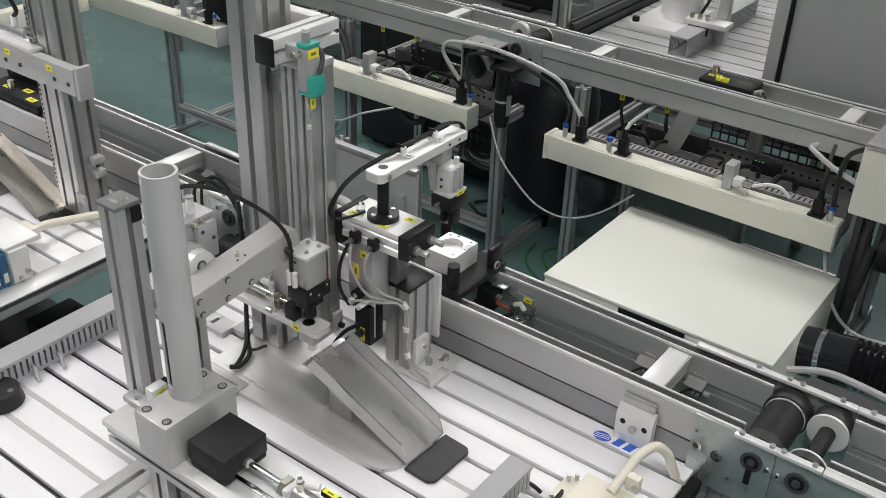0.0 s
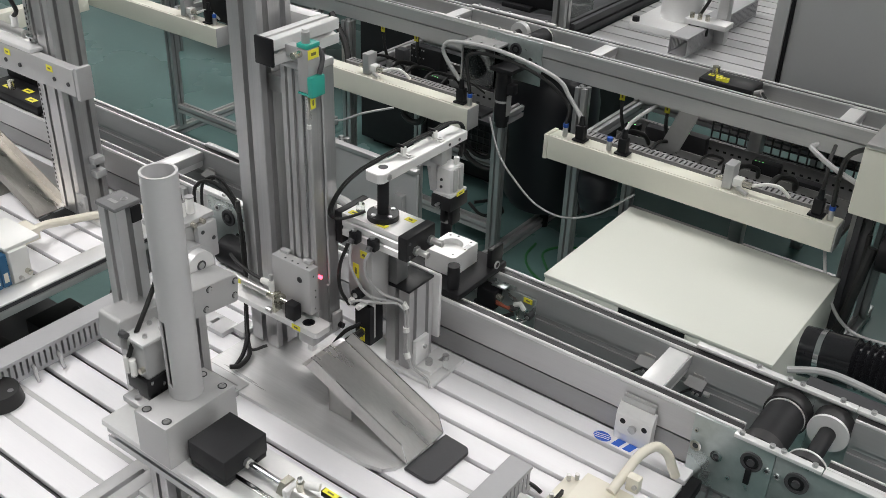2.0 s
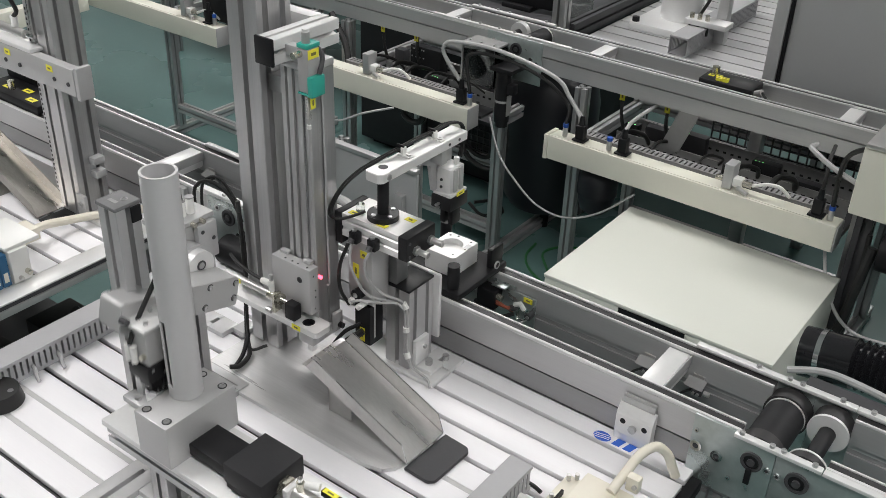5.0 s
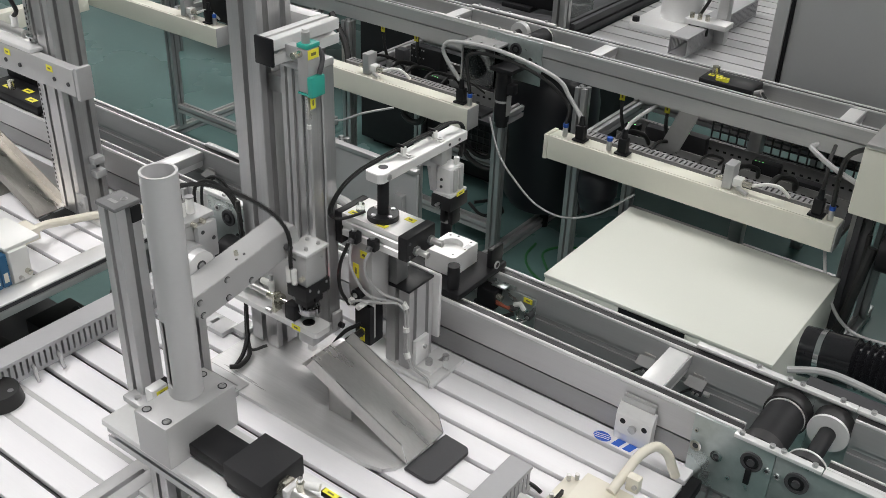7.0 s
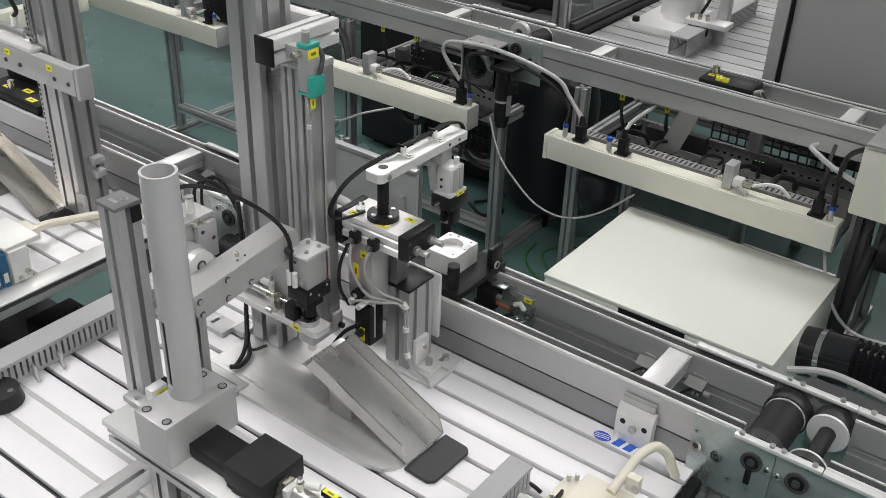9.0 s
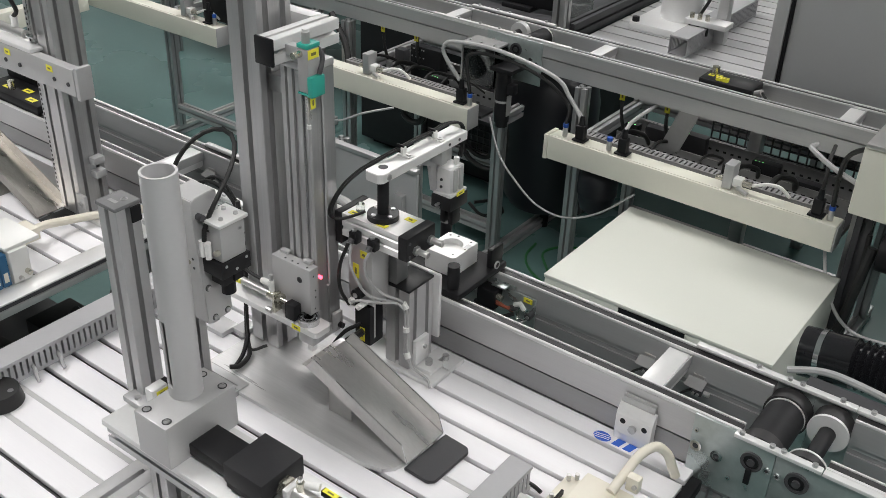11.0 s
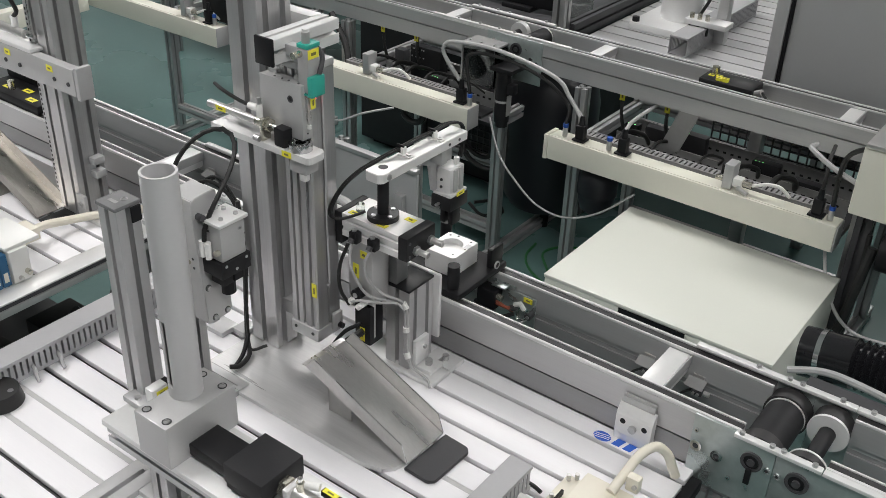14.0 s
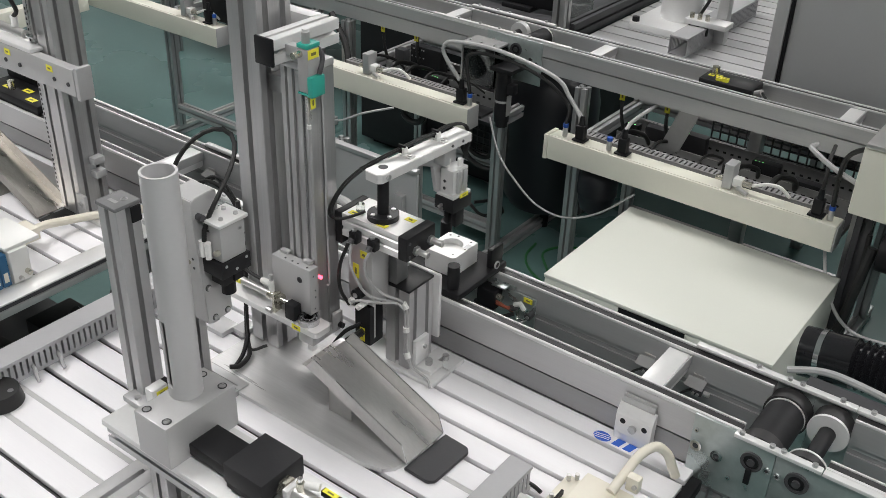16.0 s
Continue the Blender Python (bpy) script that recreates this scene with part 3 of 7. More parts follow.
# ---- lift: post, rodless cylinder and carriage ----
def lift():
    PLACING[:] = [1.0, 0.0]
    t = thing("bearing_lift", (-1.2, 1.13, 0), "tall aluminium post with a vertical slide and a carriage shelf", "lift")
    part("post", bar(bmesh.new(), "z", (-1.2225, 1.1315), 0.072, 0.080, 0.012, 0.95, 1, 2, 0.0125), ALU_Z, t, smooth=False)
    bx("post_foot", ALU, t, (-1.300, 1.075, 0.0095), (-1.2675, 1.115, 0.021), 0.002)
    slotted_foot(t, (-1.40, 1.055, 0.0), (-1.31, 1.10, 0.012), "y")
    for z in (0.09, 0.55):
        bx("mount_plate", ALU, t, (-1.1915, 1.115, z), (-1.1425, 1.15, z + 0.03), 0.001)
    PLACING[:] = [0.96, 0.048]
    bx("upper_rail", ALU_BRIGHT, t, (-1.40, 1.2305, 0.604), (-1.1985, 1.258, 0.650), 0.001)
    beam = part("top_beam", bar(bmesh.new(), "y", (-1.177, 0.6275), 0.040, 0.045, 1.099, 1.258, 1, 1, 0.008), ALU_BRIGHT, t, smooth=False)
    bx("end_cap", BLACK, beam, (-1.1985, 1.093, 0.603), (-1.156, 1.0988, 0.652), 0.002, "black plastic end cap")
    # rodless cylinder: grooved body between two end blocks
    xs0, xs1, yf, yb = -1.189, -1.119, 1.1375, 1.200
    pts = [(xs0, yb), (xs0, yf + 0.006), (xs0 + 0.004, yf), (xs0 + 0.014, yf), (xs0 + 0.014, yf + 0.006), (xs0 + 0.020, yf + 0.006), (xs0 + 0.020, yf), (xs0 + 0.031, yf),
           (xs0 + 0.031, yf + 0.008), (xs0 + 0.040, yf + 0.008), (xs0 + 0.040, yf), (xs0 + 0.052, yf), (xs0 + 0.054, yf + 0.005), (xs0 + 0.060, yf + 0.005), (xs0 + 0.060, yf), (xs1 - 0.003, yf),
           (xs1, yf + 0.003), (xs1, yf + 0.028), (xs1 - 0.005, yf + 0.028), (xs1 - 0.005, yf + 0.034), (xs1, yf + 0.034), (xs1, yb)]
    part("cylinder_body", prism(bmesh.new(), pts, "z", 0.061, 0.59), ALU_Z, t, smooth=False)
    bx("lower_end_block", ALU, t, (xs0 - 0.001, yf - 0.003, 0.032), (xs1 + 0.002, yb + 0.001, 0.0605), 0.003)
    bx("upper_end_block", ALU, t, (xs0 - 0.001, yf - 0.003, 0.5905), (xs1 + 0.002, yb + 0.001, 0.6045), 0.003)
    bx("side_block", GREY, t, (xs1 + 0.0025, yf + 0.034, 0.045), (xs1 + 0.012, yb - 0.004, 0.085), 0.003)
    rd("plug", BLACK, t, (xs1 + 0.0125, yb - 0.015, 0.056), (xs1 + 0.022, yb - 0.015, 0.056), 0.006, n=10)
    for x in (xs0 + 0.012, xs1 - 0.012):
        screw(t, (x, yf - 0.003, 0.049), "-y", 0.0035, 0.001, CAP)
    part("switch_wire", cable(bmesh.new(), [(xs1 + 0.002, yf + 0.03, 0.56), (xs1 + 0.003, yf + 0.031, 0.40), (xs1 + 0.002, yf + 0.031, 0.30), (xs1 + 0.004, yf + 0.031, 0.165), (xs1 + 0.002, yf + 0.026, 0.155)], 0.0022, 6), GREYTUBE, t)
    label_plate(t, (xs1 - 0.0125, yf - 0.0012, 0.136), (xs1 - 0.0005, yf - 0.0002, 0.166), "y")
    # steel strip added to imitate the bright reflection down the channel
    part("channel_shine", prism(bmesh.new(), [(xs0 + 0.0315, yf + 0.0075), (xs0 + 0.0395, yf + 0.0075), (xs0 + 0.0395, yf + 0.0055), (xs0 + 0.0315, yf + 0.0055)], "z", 0.062, 0.59), STEEL, t, smooth=False)
    # carriage with its shelf
    o = Vector((-1.16, 1.12, 0.10))
    c = part("carriage", box(box(bmesh.new(), (-1.209, 1.110, 0.1140), (-1.110, 1.1345, 0.214), 0.0015), (-1.209, 1.1300, 0.0990), (-1.110, 1.1345, 0.1139), 0.0), ALU_CAST, t, "carriage plate with a shelf", at=o)
    for x in (-1.192, -1.132):
        bx("ear", ALU, c, (x - 0.010, 1.125, 0.2142), (x + 0.010, 1.1368, 0.2215), 0.002)
    for x in (-1.178, -1.160, -1.145, -1.122):
        rd("dowel", CAP, c, (x, 1.117, 0.2141), (x, 1.117, 0.2146), 0.0022, n=8)
    bm = pipe(bmesh.new(), (-1.136, 1.1098, 0.185), (-1.136, 1.1090, 0.185), 0.0065, 0.0042, 14)
    part("bore", bm, CAP, c)
    rd("bore_floor", BLACK, c, (-1.136, 1.1099, 0.185), (-1.136, 1.1094, 0.185), 0.0041, n=14)
    for dy, z in ((0.008, 0.198), (0.012, 0.165), (0.012, 0.150), (0.010, 0.125)):
        rd("dowel", CAP, c, (-1.1101, 1.112 + dy, z), (-1.1094, 1.112 + dy, z), 0.0018, n=8)
    # shelf outline with rounded corners and a hole
    shelf = bmesh.new()
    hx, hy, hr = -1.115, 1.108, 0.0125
    box(shelf, (-1.320, 1.0865, 0.086), (hx - 0.0211, 1.133, 0.0985), 0.001)
    n = 32
    ring = []
    for k in range(n):
        a = 2 * math.pi * k / n
        d = Vector((math.cos(a), math.sin(a)))
        s = min(0.0208 / max(abs(d.x), 1e-6), (0.025 if d.y > 0 else 0.0213) / max(abs(d.y), 1e-6), 0.0265)
        q = (hx + d.x * s + (0.018 if d.x > 0.2 else 0), hy + d.y * s)
        ring.append([shelf.verts.new((*q, 0.0985)), shelf.verts.new((*q, 0.086)), shelf.verts.new((hx + d.x * hr, hy + d.y * hr, 0.0985)), shelf.verts.new((hx + d.x * hr, hy + d.y * hr, 0.086))])
    for k in range(n):
        A, B = ring[k], ring[(k + 1) % n]
        for i, j in ((0, 2), (2, 3), (3, 1), (1, 0)):
            shelf.faces.new((A[i], A[j], B[j], B[i]))
    part("shelf", shelf, ALU_BRIGHT, c, smooth=False)
    # black liner and floor added for the shade of a deep hole
    part("bushing", pipe(bmesh.new(), (hx, hy, 0.0862), (hx, hy, 0.0978), 0.0124, 0.0105, 24), BLACK, c, "black liner that stands in for the shade in the shelf hole")
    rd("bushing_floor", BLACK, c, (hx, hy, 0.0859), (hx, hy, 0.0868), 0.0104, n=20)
    label_plate(c, (-1.139, 1.0855, 0.0868), (-1.117, 1.0863, 0.0978), "y")
    bx("shelf_foot", ALU, c, (-1.128, 1.092, 0.060), (-1.090, 1.125, 0.0858), 0.002)
    bx("valve_stub", ALU_BRIGHT, c, (-1.108, 1.094, 0.046), (-1.093, 1.106, 0.0598), 0.002)
    # pin cylinder lying on the shelf
    cy, cz = 1.1015, 0.127
    rd("pin_cylinder", STEEL, c, (-1.335, cy, cz), (-1.205, cy, cz), 0.0075, n=20)
    rd("cylinder_head", BRASS, c, (-1.212, cy, cz), (-1.190, cy, cz), 0.0092, n=16)
    bx("cylinder_bracket", BRASS, c, (-1.192, cy - 0.014, 0.099), (-1.186, cy + 0.006, 0.140), 0.001)
    rd("lock_nut", BRASS, c, (-1.1855, cy, cz), (-1.176, cy, cz), 0.0115, n=6)
    rd("pin_rod", CHROME, c, (-1.1758, cy, cz), (-1.160, cy, cz), 0.005, n=12)
    bx("stop_block", BLACK, c, (-1.160, cy - 0.013, 0.0992), (-1.134, cy + 0.008, 0.134), 0.003, "black hexagonal stop")
    rd("flow_valve", WHITE, c, (-1.205, cy, cz + 0.009), (-1.205, cy, cz + 0.033), 0.006, n=12)
    rd("flow_screw", SCREWSTEEL, c, (-1.205, cy, cz + 0.033), (-1.205, cy, cz + 0.045), 0.0045, n=10)
    rd("elbow", WHITE, c, (-1.207, cy, cz + 0.024), (-1.230, cy, cz + 0.024), 0.0065, n=12)
    part("tube", cable(bmesh.new(), [(-1.229, cy, cz + 0.024), (-1.26, cy, cz + 0.027), (-1.30, cy + 0.002, cz + 0.034), (-1.34, cy + 0.02, cz + 0.03)], 0.0035, 8), RUBBER, c)
    label_plate(c, (-1.310, cy - 0.0085, cz - 0.004), (-1.285, cy - 0.0078, cz + 0.006), "y")
    led = part("switch_light", rod(bmesh.new(), (-1.1175, 1.143, 0.184), (-1.1105, 1.143, 0.184), 0.0035, n=12), RED_LED, c, "small glowing red switch light", at=(-1.111, 1.143, 0.184))
    rd("knurled_screw", SCREWSTEEL, c, (-1.192, 1.086, 0.103), (-1.204, 1.086, 0.103), 0.006, n=10)
    return t, c, led


lift_unit, carriage, switch_light = lift()
PLACING[:] = [1.0, 0.0]
wires = thing("cable_loom", (-1.30, 1.08, 0), "black taped cable loom beside the lift post", "cable")
part("loom", cable(bmesh.new(), [(-1.262, 1.084, 0.32), (-1.256, 1.083, 0.19), (-1.262, 1.082, 0.07), (-1.245, 1.065, 0.022), (-1.212, 1.038, 0.016), (-1.20, 1.002, 0.016), (-1.21, 0.985, 0.018)], 0.0048, 8), RUBBER, wires)
part("strand", cable(bmesh.new(), [(-1.256, 1.079, 0.30), (-1.252, 1.077, 0.15), (-1.248, 1.07, 0.05), (-1.222, 1.05, 0.018), (-1.20, 1.075, 0.022)], 0.003, 6), RUBBER, wires)
part("strand", cable(bmesh.new(), [(-1.245, 1.068, 0.034), (-1.22, 1.03, 0.02), (-1.205, 0.995, 0.016)], 0.0045, 6), BLACK, wires)


# ---- the bearing ----
PLACING[:] = [0.96, 0.048]


def bearing():
    t = thing("ball_bearing", (-1.107, 1.108, 0.0985), "steel ball bearing with open cage", "bearing")
    c = Vector((-1.107, 1.108, 0.0986))
    up = Vector((0, 0, 0.013))
    part("outer_ring", pipe(bmesh.new(), c, c + up, 0.021, 0.0172, 32), RACE, t)
    part("inner_ring", pipe(bmesh.new(), c, c + up, 0.0128, 0.0095, 32), RACE, t)
    part("cage", pipe(bmesh.new(), c + up * 0.1, c + up * 0.62, 0.0171, 0.0129, 24), BLACK_METAL, t)
    for k in range(9):
        a = 2 * math.pi * k / 9
        p = c + up * 0.66 + Vector((math.cos(a), math.sin(a), 0)) * 0.015
        bm = bmesh.new()
        bmesh.ops.create_icosphere(bm, subdivisions=2, radius=0.0030, matrix=Matrix.Translation(p))
        part("ball", bm, CHROME, t)
    return t


bearing_ob = bearing()


# ---- proximity sensor on the top beam ----
def optic_sensor():
    t = thing("optical_sensor", (-1.11, 1.13, 0.56), "grey and teal photoelectric sensor on the top beam", "sensor")
    bx("body", GREY, t, (-1.124, 1.118, 0.564), (-1.100, 1.146, 0.6405), 0.002)
    bx("teal_top", GREEN, t, (-1.124, 1.117, 0.641), (-1.0995, 1.149, 0.649), 0.002)
    bx("teal_foot", GREEN, t, (-1.0995, 1.114, 0.560), (-1.088, 1.146, 0.596), 0.002)
    bx("teal_edge", GREEN, t, (-1.1245, 1.117, 0.560), (-1.100, 1.128, 0.5635), 0.0005)
    label_plate(t, (-1.0997, 1.119, 0.624), (-1.0988, 1.144, 0.640), "x")
    rd("adjuster", STEEL, t, (-1.112, 1.128, 0.649), (-1.112, 1.128, 0.668), 0.0072, n=16)
    rd("adjuster_head", ALU_BRIGHT, t, (-1.112, 1.128, 0.668), (-1.112, 1.128, 0.673), 0.0060, n=16)
    rd("clamp_screw", BRASS, t, (-1.116, 1.100, 0.632), (-1.116, 1.1178, 0.632), 0.006, n=10)
    bx("bracket", ALU, t, (-1.1568, 1.124, 0.618), (-1.1242, 1.142, 0.638), 0.001)
    part("lead", cable(bmesh.new(), [(-1.094, 1.138, 0.596), (-1.096, 1.147, 0.610), (-1.104, 1.157, 0.622), (-1.12, 1.165, 0.628)], 0.0045, 8), CAP, t)
    pts = [(-1.106 + 0.0042 * math.cos(a), 1.122 + 0.0042 * math.sin(a), 0.560 - 0.0052 * a / (2 * math.pi)) for a in [k * math.pi / 4 for k in range(68)]]
    rd("plunger", STEEL, t, (-1.106, 1.122, 0.5598), (-1.106, 1.122, 0.506), 0.0022, n=8)
    rd("plunger_tip", WHITE, t, (-1.106, 1.122, 0.506), (-1.106, 1.122, 0.499), 0.0042, n=10)
    part("spring", cable(bmesh.new(), pts, 0.0009, 5, 1), STEEL, t)
    label_plate(t, (-1.097, 1.118, 0.538), (-1.096, 1.129, 0.5595), "x")
    return t


optic_sensor()
PLACING[:] = [1.0, 0.0]


# ---- chute ----
def chute():
    plate = thing("base_sheet", (-1.0, 1.03, 0), "flat grey metal sheet lying on the slotted table", "metal sheet")
    pts = [(-1.265, 0.952), (-0.90, 0.952), (-0.845, 0.953), (-0.81, 0.962), (-0.795, 0.98), (-0.79, 1.00), (-0.79, 1.105), (-0.985, 1.105), (-1.0, 1.20), (-1.265, 1.20)]
    part("sheet", prism(bmesh.new(), pts, "z", 0.0006, 0.0092), SHEET, plate, smooth=False)
    t = thing("discharge_chute", (-0.9, 1.047, 0.009), "folded stainless steel chute sloping onto the table", "chute")
    yf, yb = 0.996, 1.098
    xa, za, xb, zb = -1.012, 0.110, -0.782, 0.0125
    th = 0.0015
    h = 0.030
    def sheet(quad, off):
        bm = bmesh.new()
        A = [bm.verts.new(p) for p in quad]
        B = [bm.verts.new(Vector(p) + Vector(off)) for p in quad]
        k = len(quad)
        bm.faces.new(A)
        bm.faces.new(B[::-1])
        for i in range(k):
            bm.faces.new((A[i], A[(i + 1) % k], B[(i + 1) % k], B[i]))
        return bm
    part("slide", sheet([(xa, yf, za), (xb, yf, zb), (xb, yb, zb), (xa, yb, za)], (0, 0, -th)), CHUTE_STEEL, t, smooth=False)
    for y, s in ((yf, -1), (yb, 1)):
        part("side_wall", sheet([(xa, y, za), (xb, y, zb), (xb - 0.012, y, zb + 0.036), (xa + 0.018, y, za + h - 0.006)], (0, s * th, 0)), CHUTE_STEEL, t, smooth=False)
    part("upper_lip", sheet([(xa, yf, za - 0.0016), (xa, yb, za - 0.0016), (xa - 0.012, yb, za - 0.0016), (xa - 0.012, yf, za - 0.0016)], (0, 0, th)), CHUTE_STEEL, t, smooth=False)
    # thin chrome rods added to draw the glints on edges and fold
    for y in (yf - 0.0008, yb + 0.0008):
        rd("bright_rim", CHROME, t, (xa + 0.018, y, za + h - 0.0055), (xb - 0.012, y, zb + 0.0365), 0.0011, n=6)
        rd("bright_rim", CHROME, t, (xb - 0.012, y, zb + 0.0365), (xb, y, zb + 0.001), 0.0009, n=6)
    rd("fold_line", CHROME, t, (xa, yb - 0.0008, za + 0.0004), (xb, yb - 0.0008, zb + 0.0004), 0.0009, n=6)
    bm = sheet([(-0.985, 1.02, 0.0095), (-0.985, 1.075, 0.0095), (-0.985, 1.075, 0.092), (-0.985, 1.02, 0.092)], (th, 0, 0))
    bm2 = sheet([(-0.985, 1.02, 0.0095), (-0.93, 1.02, 0.0095), (-0.93, 1.02, 0.071), (-0.985, 1.02, 0.094)], (0, th, 0))
    part("support", bm, CHUTE_STEEL, t, smooth=False)
    part("support", bm2, CHUTE_STEEL, t, smooth=False)
    t2 = thing("black_mat", (-0.755, 1.047, 0), "black rubber stop mat at the foot of the chute", "mat")
    bm = bmesh.new()
    prism(bm, [(-0.785, 0.99), (-0.733, 0.988), (-0.722, 0.998), (-0.720, 1.090), (-0.730, 1.102), (-0.7815, 1.105)], "z", 0.0005, 0.007)
    bmesh.ops.bevel(bm, geom=list(bm.edges), offset=0.002, segments=2, affect="EDGES")
    part("mat", bm, CAP, t2)


chute()


# ---- transfer unit with its turning arm ----
COLUMN = Vector((-0.983, 1.172, 0.35))


def transfer():
    t = thing("transfer_unit", (-0.96, 1.22, 0), "aluminium pick and place unit with a turning arm", "robot arm")
    bx("base_plate", ALU_BRIGHT, t, (-1.05, 1.193, 0.0005), (-0.880, 1.25, 0.0125), 0.003)
    slotted_foot(t, (-0.945, 1.2505, 0.0005), (-0.882, 1.300, 0.0125), "y", ALU_BRIGHT)
    post = part("post", bar(bmesh.new(), "z", (-0.973, 1.2375), 0.058, 0.073, 0.0128, 0.188, 1, 2), ALU, t, smooth=False)
    bx("end_cap", BLACK, post, (-1.003, 1.199, 0.1882), (-0.943, 1.2755, 0.194), 0.002, "black plastic end cap")
    bx("side_plate", ALU_BRIGHT, t, (-1.015, 1.2765, 0.05), (-0.931, 1.286, 0.196), 0.004)
    bx("angle_upright", ALU_BRIGHT, t, (-0.9435, 1.212, 0.013), (-0.934, 1.252, 0.075), 0.001)
    bx("angle_foot", ALU_BRIGHT, t, (-0.9335, 1.212, 0.013), (-0.898, 1.252, 0.021), 0.001)
    screw(t, (-0.9335, 1.236, 0.055), "x", 0.0045, 0.004)
    screw(t, (-0.918, 1.232, 0.021), "z", 0.0075, 0.010)
    screw(t, (-0.908, 1.274, 0.0125), "z", 0.0065, 0.010)
    bx("support_block", ENDCAP_GREY, t, (-1.0045, 1.201, 0.1945), (-0.975, 1.235, 0.3028), 0.002)
    bx("mount_block", ALU_CAST, t, (-1.07, 1.185, 0.13), (-1.005, 1.215, 0.30), 0.002)
    lift_cyl = bx("lift_cylinder", ALU_CAST, t, (-1.048, 1.150, 0.165), (-0.99, 1.1975, 0.300), 0.003)
    bx("cylinder_guide", BLACK, t, (-1.032, 1.146, 0.075), (-0.993, 1.185, 0.163), 0.004)
    rd("guide_rod", STEEL, t, (-0.998, 1.16, 0.09), (-0.998, 1.16, 0.30), 0.0055)
    label_plate(t, (-1.036, 1.1492, 0.215), (-1.022, 1.1498, 0.245), "y")
    label_plate(t, (-1.018, 1.1452, 0.082), (-1.006, 1.1458, 0.112), "y")
    label_plate(t, (-1.018, 1.1492, 0.262), (-1.002, 1.1498, 0.278), "y")
    # rotary table body
    bm = prism(bmesh.new(), [(1.138, 0.303), (1.138, 0.315), (1.141, 0.317), (1.141, 0.321), (1.138, 0.323), (1.138, 0.332), (1.141, 0.334), (1.141, 0.337), (1.138, 0.339), (1.138, 0.348),
                             (1.212, 0.348), (1.212, 0.303)], "x", -1.050, -0.921)
    body = part("rotary_table", bm, ALU_BRIGHT, t, smooth=False)
    bx("end_block", BLACK_METAL, t, (-0.9205, 1.136, 0.303), (-0.9000, 1.216, 0.349), 0.002)
    bx("rear_block", BLACK_METAL, t, (-1.066, 1.136, 0.285), (-1.0505, 1.214, 0.349), 0.002)
    for y, z in ((1.160, 0.318), (1.200, 0.322)):
        rd("shock_absorber", STEEL, t, (-0.8998, y, z), (-0.872, y, z), 0.0056, n=12)
        rd("lock_nut", SCREWSTEEL, t, (-0.8998, y, z), (-0.894, y, z), 0.009, n=6)
    for z in (0.311, 0.338):
        screw(t, (-0.900, 1.143, z), "x", 0.003, 0.001, CAP)
    rd("air_fitting", WHITE, t, (-1.0665, 1.160, 0.335), (-1.088, 1.160, 0.335), 0.009, n=12)
    for x in (-1.012, -0.970):
        bx("port_block", BLACK, t, (x - 0.009, 1.122, 0.306), (x + 0.009, 1.1375, 0.328), 0.002)
        screw(t, (x - 0.002, 1.130, 0.328), "z", 0.0045, 0.003)
        rd("port_collar", CAP, t, (x, 1.1218, 0.316), (x, 1.116, 0.310), 0.0055, n=10)
    for lo, hi in (((-1.042, 1.145), (-1.022, 1.157)), ((-0.975, 1.143), (-0.955, 1.155)), ((-0.950, 1.190), (-0.930, 1.202))):
        label_plate(t, (*lo, 0.3482), (*hi, 0.349), "z")
    # flange, column and arm turn together
    c = part("flange", rod(bmesh.new(), (*COLUMN.xy, 0.3485), (*COLUMN.xy, 0.3585), 0.0285, n=36), BLACK_METAL, t, at=(COLUMN.x, COLUMN.y, 0.3485))
    for k in range(4):
        a = math.pi / 4 + k * math.pi / 2 + 0.5
        screw(c, (COLUMN.x + 0.021 * math.cos(a), COLUMN.y + 0.021 * math.sin(a), 0.3585), "z", 0.004, 0.0015)
    rd("column", BLACK_METAL, c, (*COLUMN.xy, 0.3586), (*COLUMN.xy, 0.4295), 0.0105, n=24)
    bm = bmesh.new()
    x0, x1, y0, y1 = -1.001, -0.962, 1.141, 1.391
    prism(bm, [(x0, y1), (x1, y1), (x1, y0 + 0.007), (x1 - 0.007, y0), (x0 + 0.006, y0), (x0, y0 + 0.006)], "z", 0.4297, 0.447)
    bmesh.ops.bevel(bm, geom=list(bm.edges), offset=0.001, segments=2, affect="EDGES")
    arm = part("arm", bm, ALU_BRIGHT, c, "bright flat aluminium arm")
    rd("arm_bore", CAP, c, (COLUMN.x, COLUMN.y, 0.4471), (COLUMN.x, COLUMN.y, 0.4476), 0.0085, n=20)
    screw(c, (x1, COLUMN.y - 0.010, 0.438), "x", 0.0055, 0.002)
    for y in (1.365, 1.335):
        rd("dowel", CAP, c, (x1, y, 0.438), (x1 + 0.0008, y, 0.438), 0.003, n=10)
    bm = prism(bmesh.new(), [(1.384, 0.4295), (1.240, 0.4295), (1.240, 0.424), (1.318, 0.392), (1.330, 0.335), (1.384, 0.335)], "x", -1.000, -0.992)
    part("hanger_plate", bm, ALU, c, smooth=False)
    bx("rear_hanger", ALU, c, (-1.000, 1.318, 0.400), (-0.966, 1.334, 0.4295), 0.001)
    g = bx("gripper_body", ALU_BRIGHT, c, (-0.9915, 1.338, 0.335), (-0.960, 1.382, 0.384), 0.002)
    bx("gripper_rib", ALU_CAST, g, (-0.9595, 1.346, 0.337), (-0.955, 1.356, 0.382), 0.001)
    bx("gripper_rib", ALU_CAST, g, (-0.9595, 1.364, 0.337), (-0.955, 1.374, 0.382), 0.001)
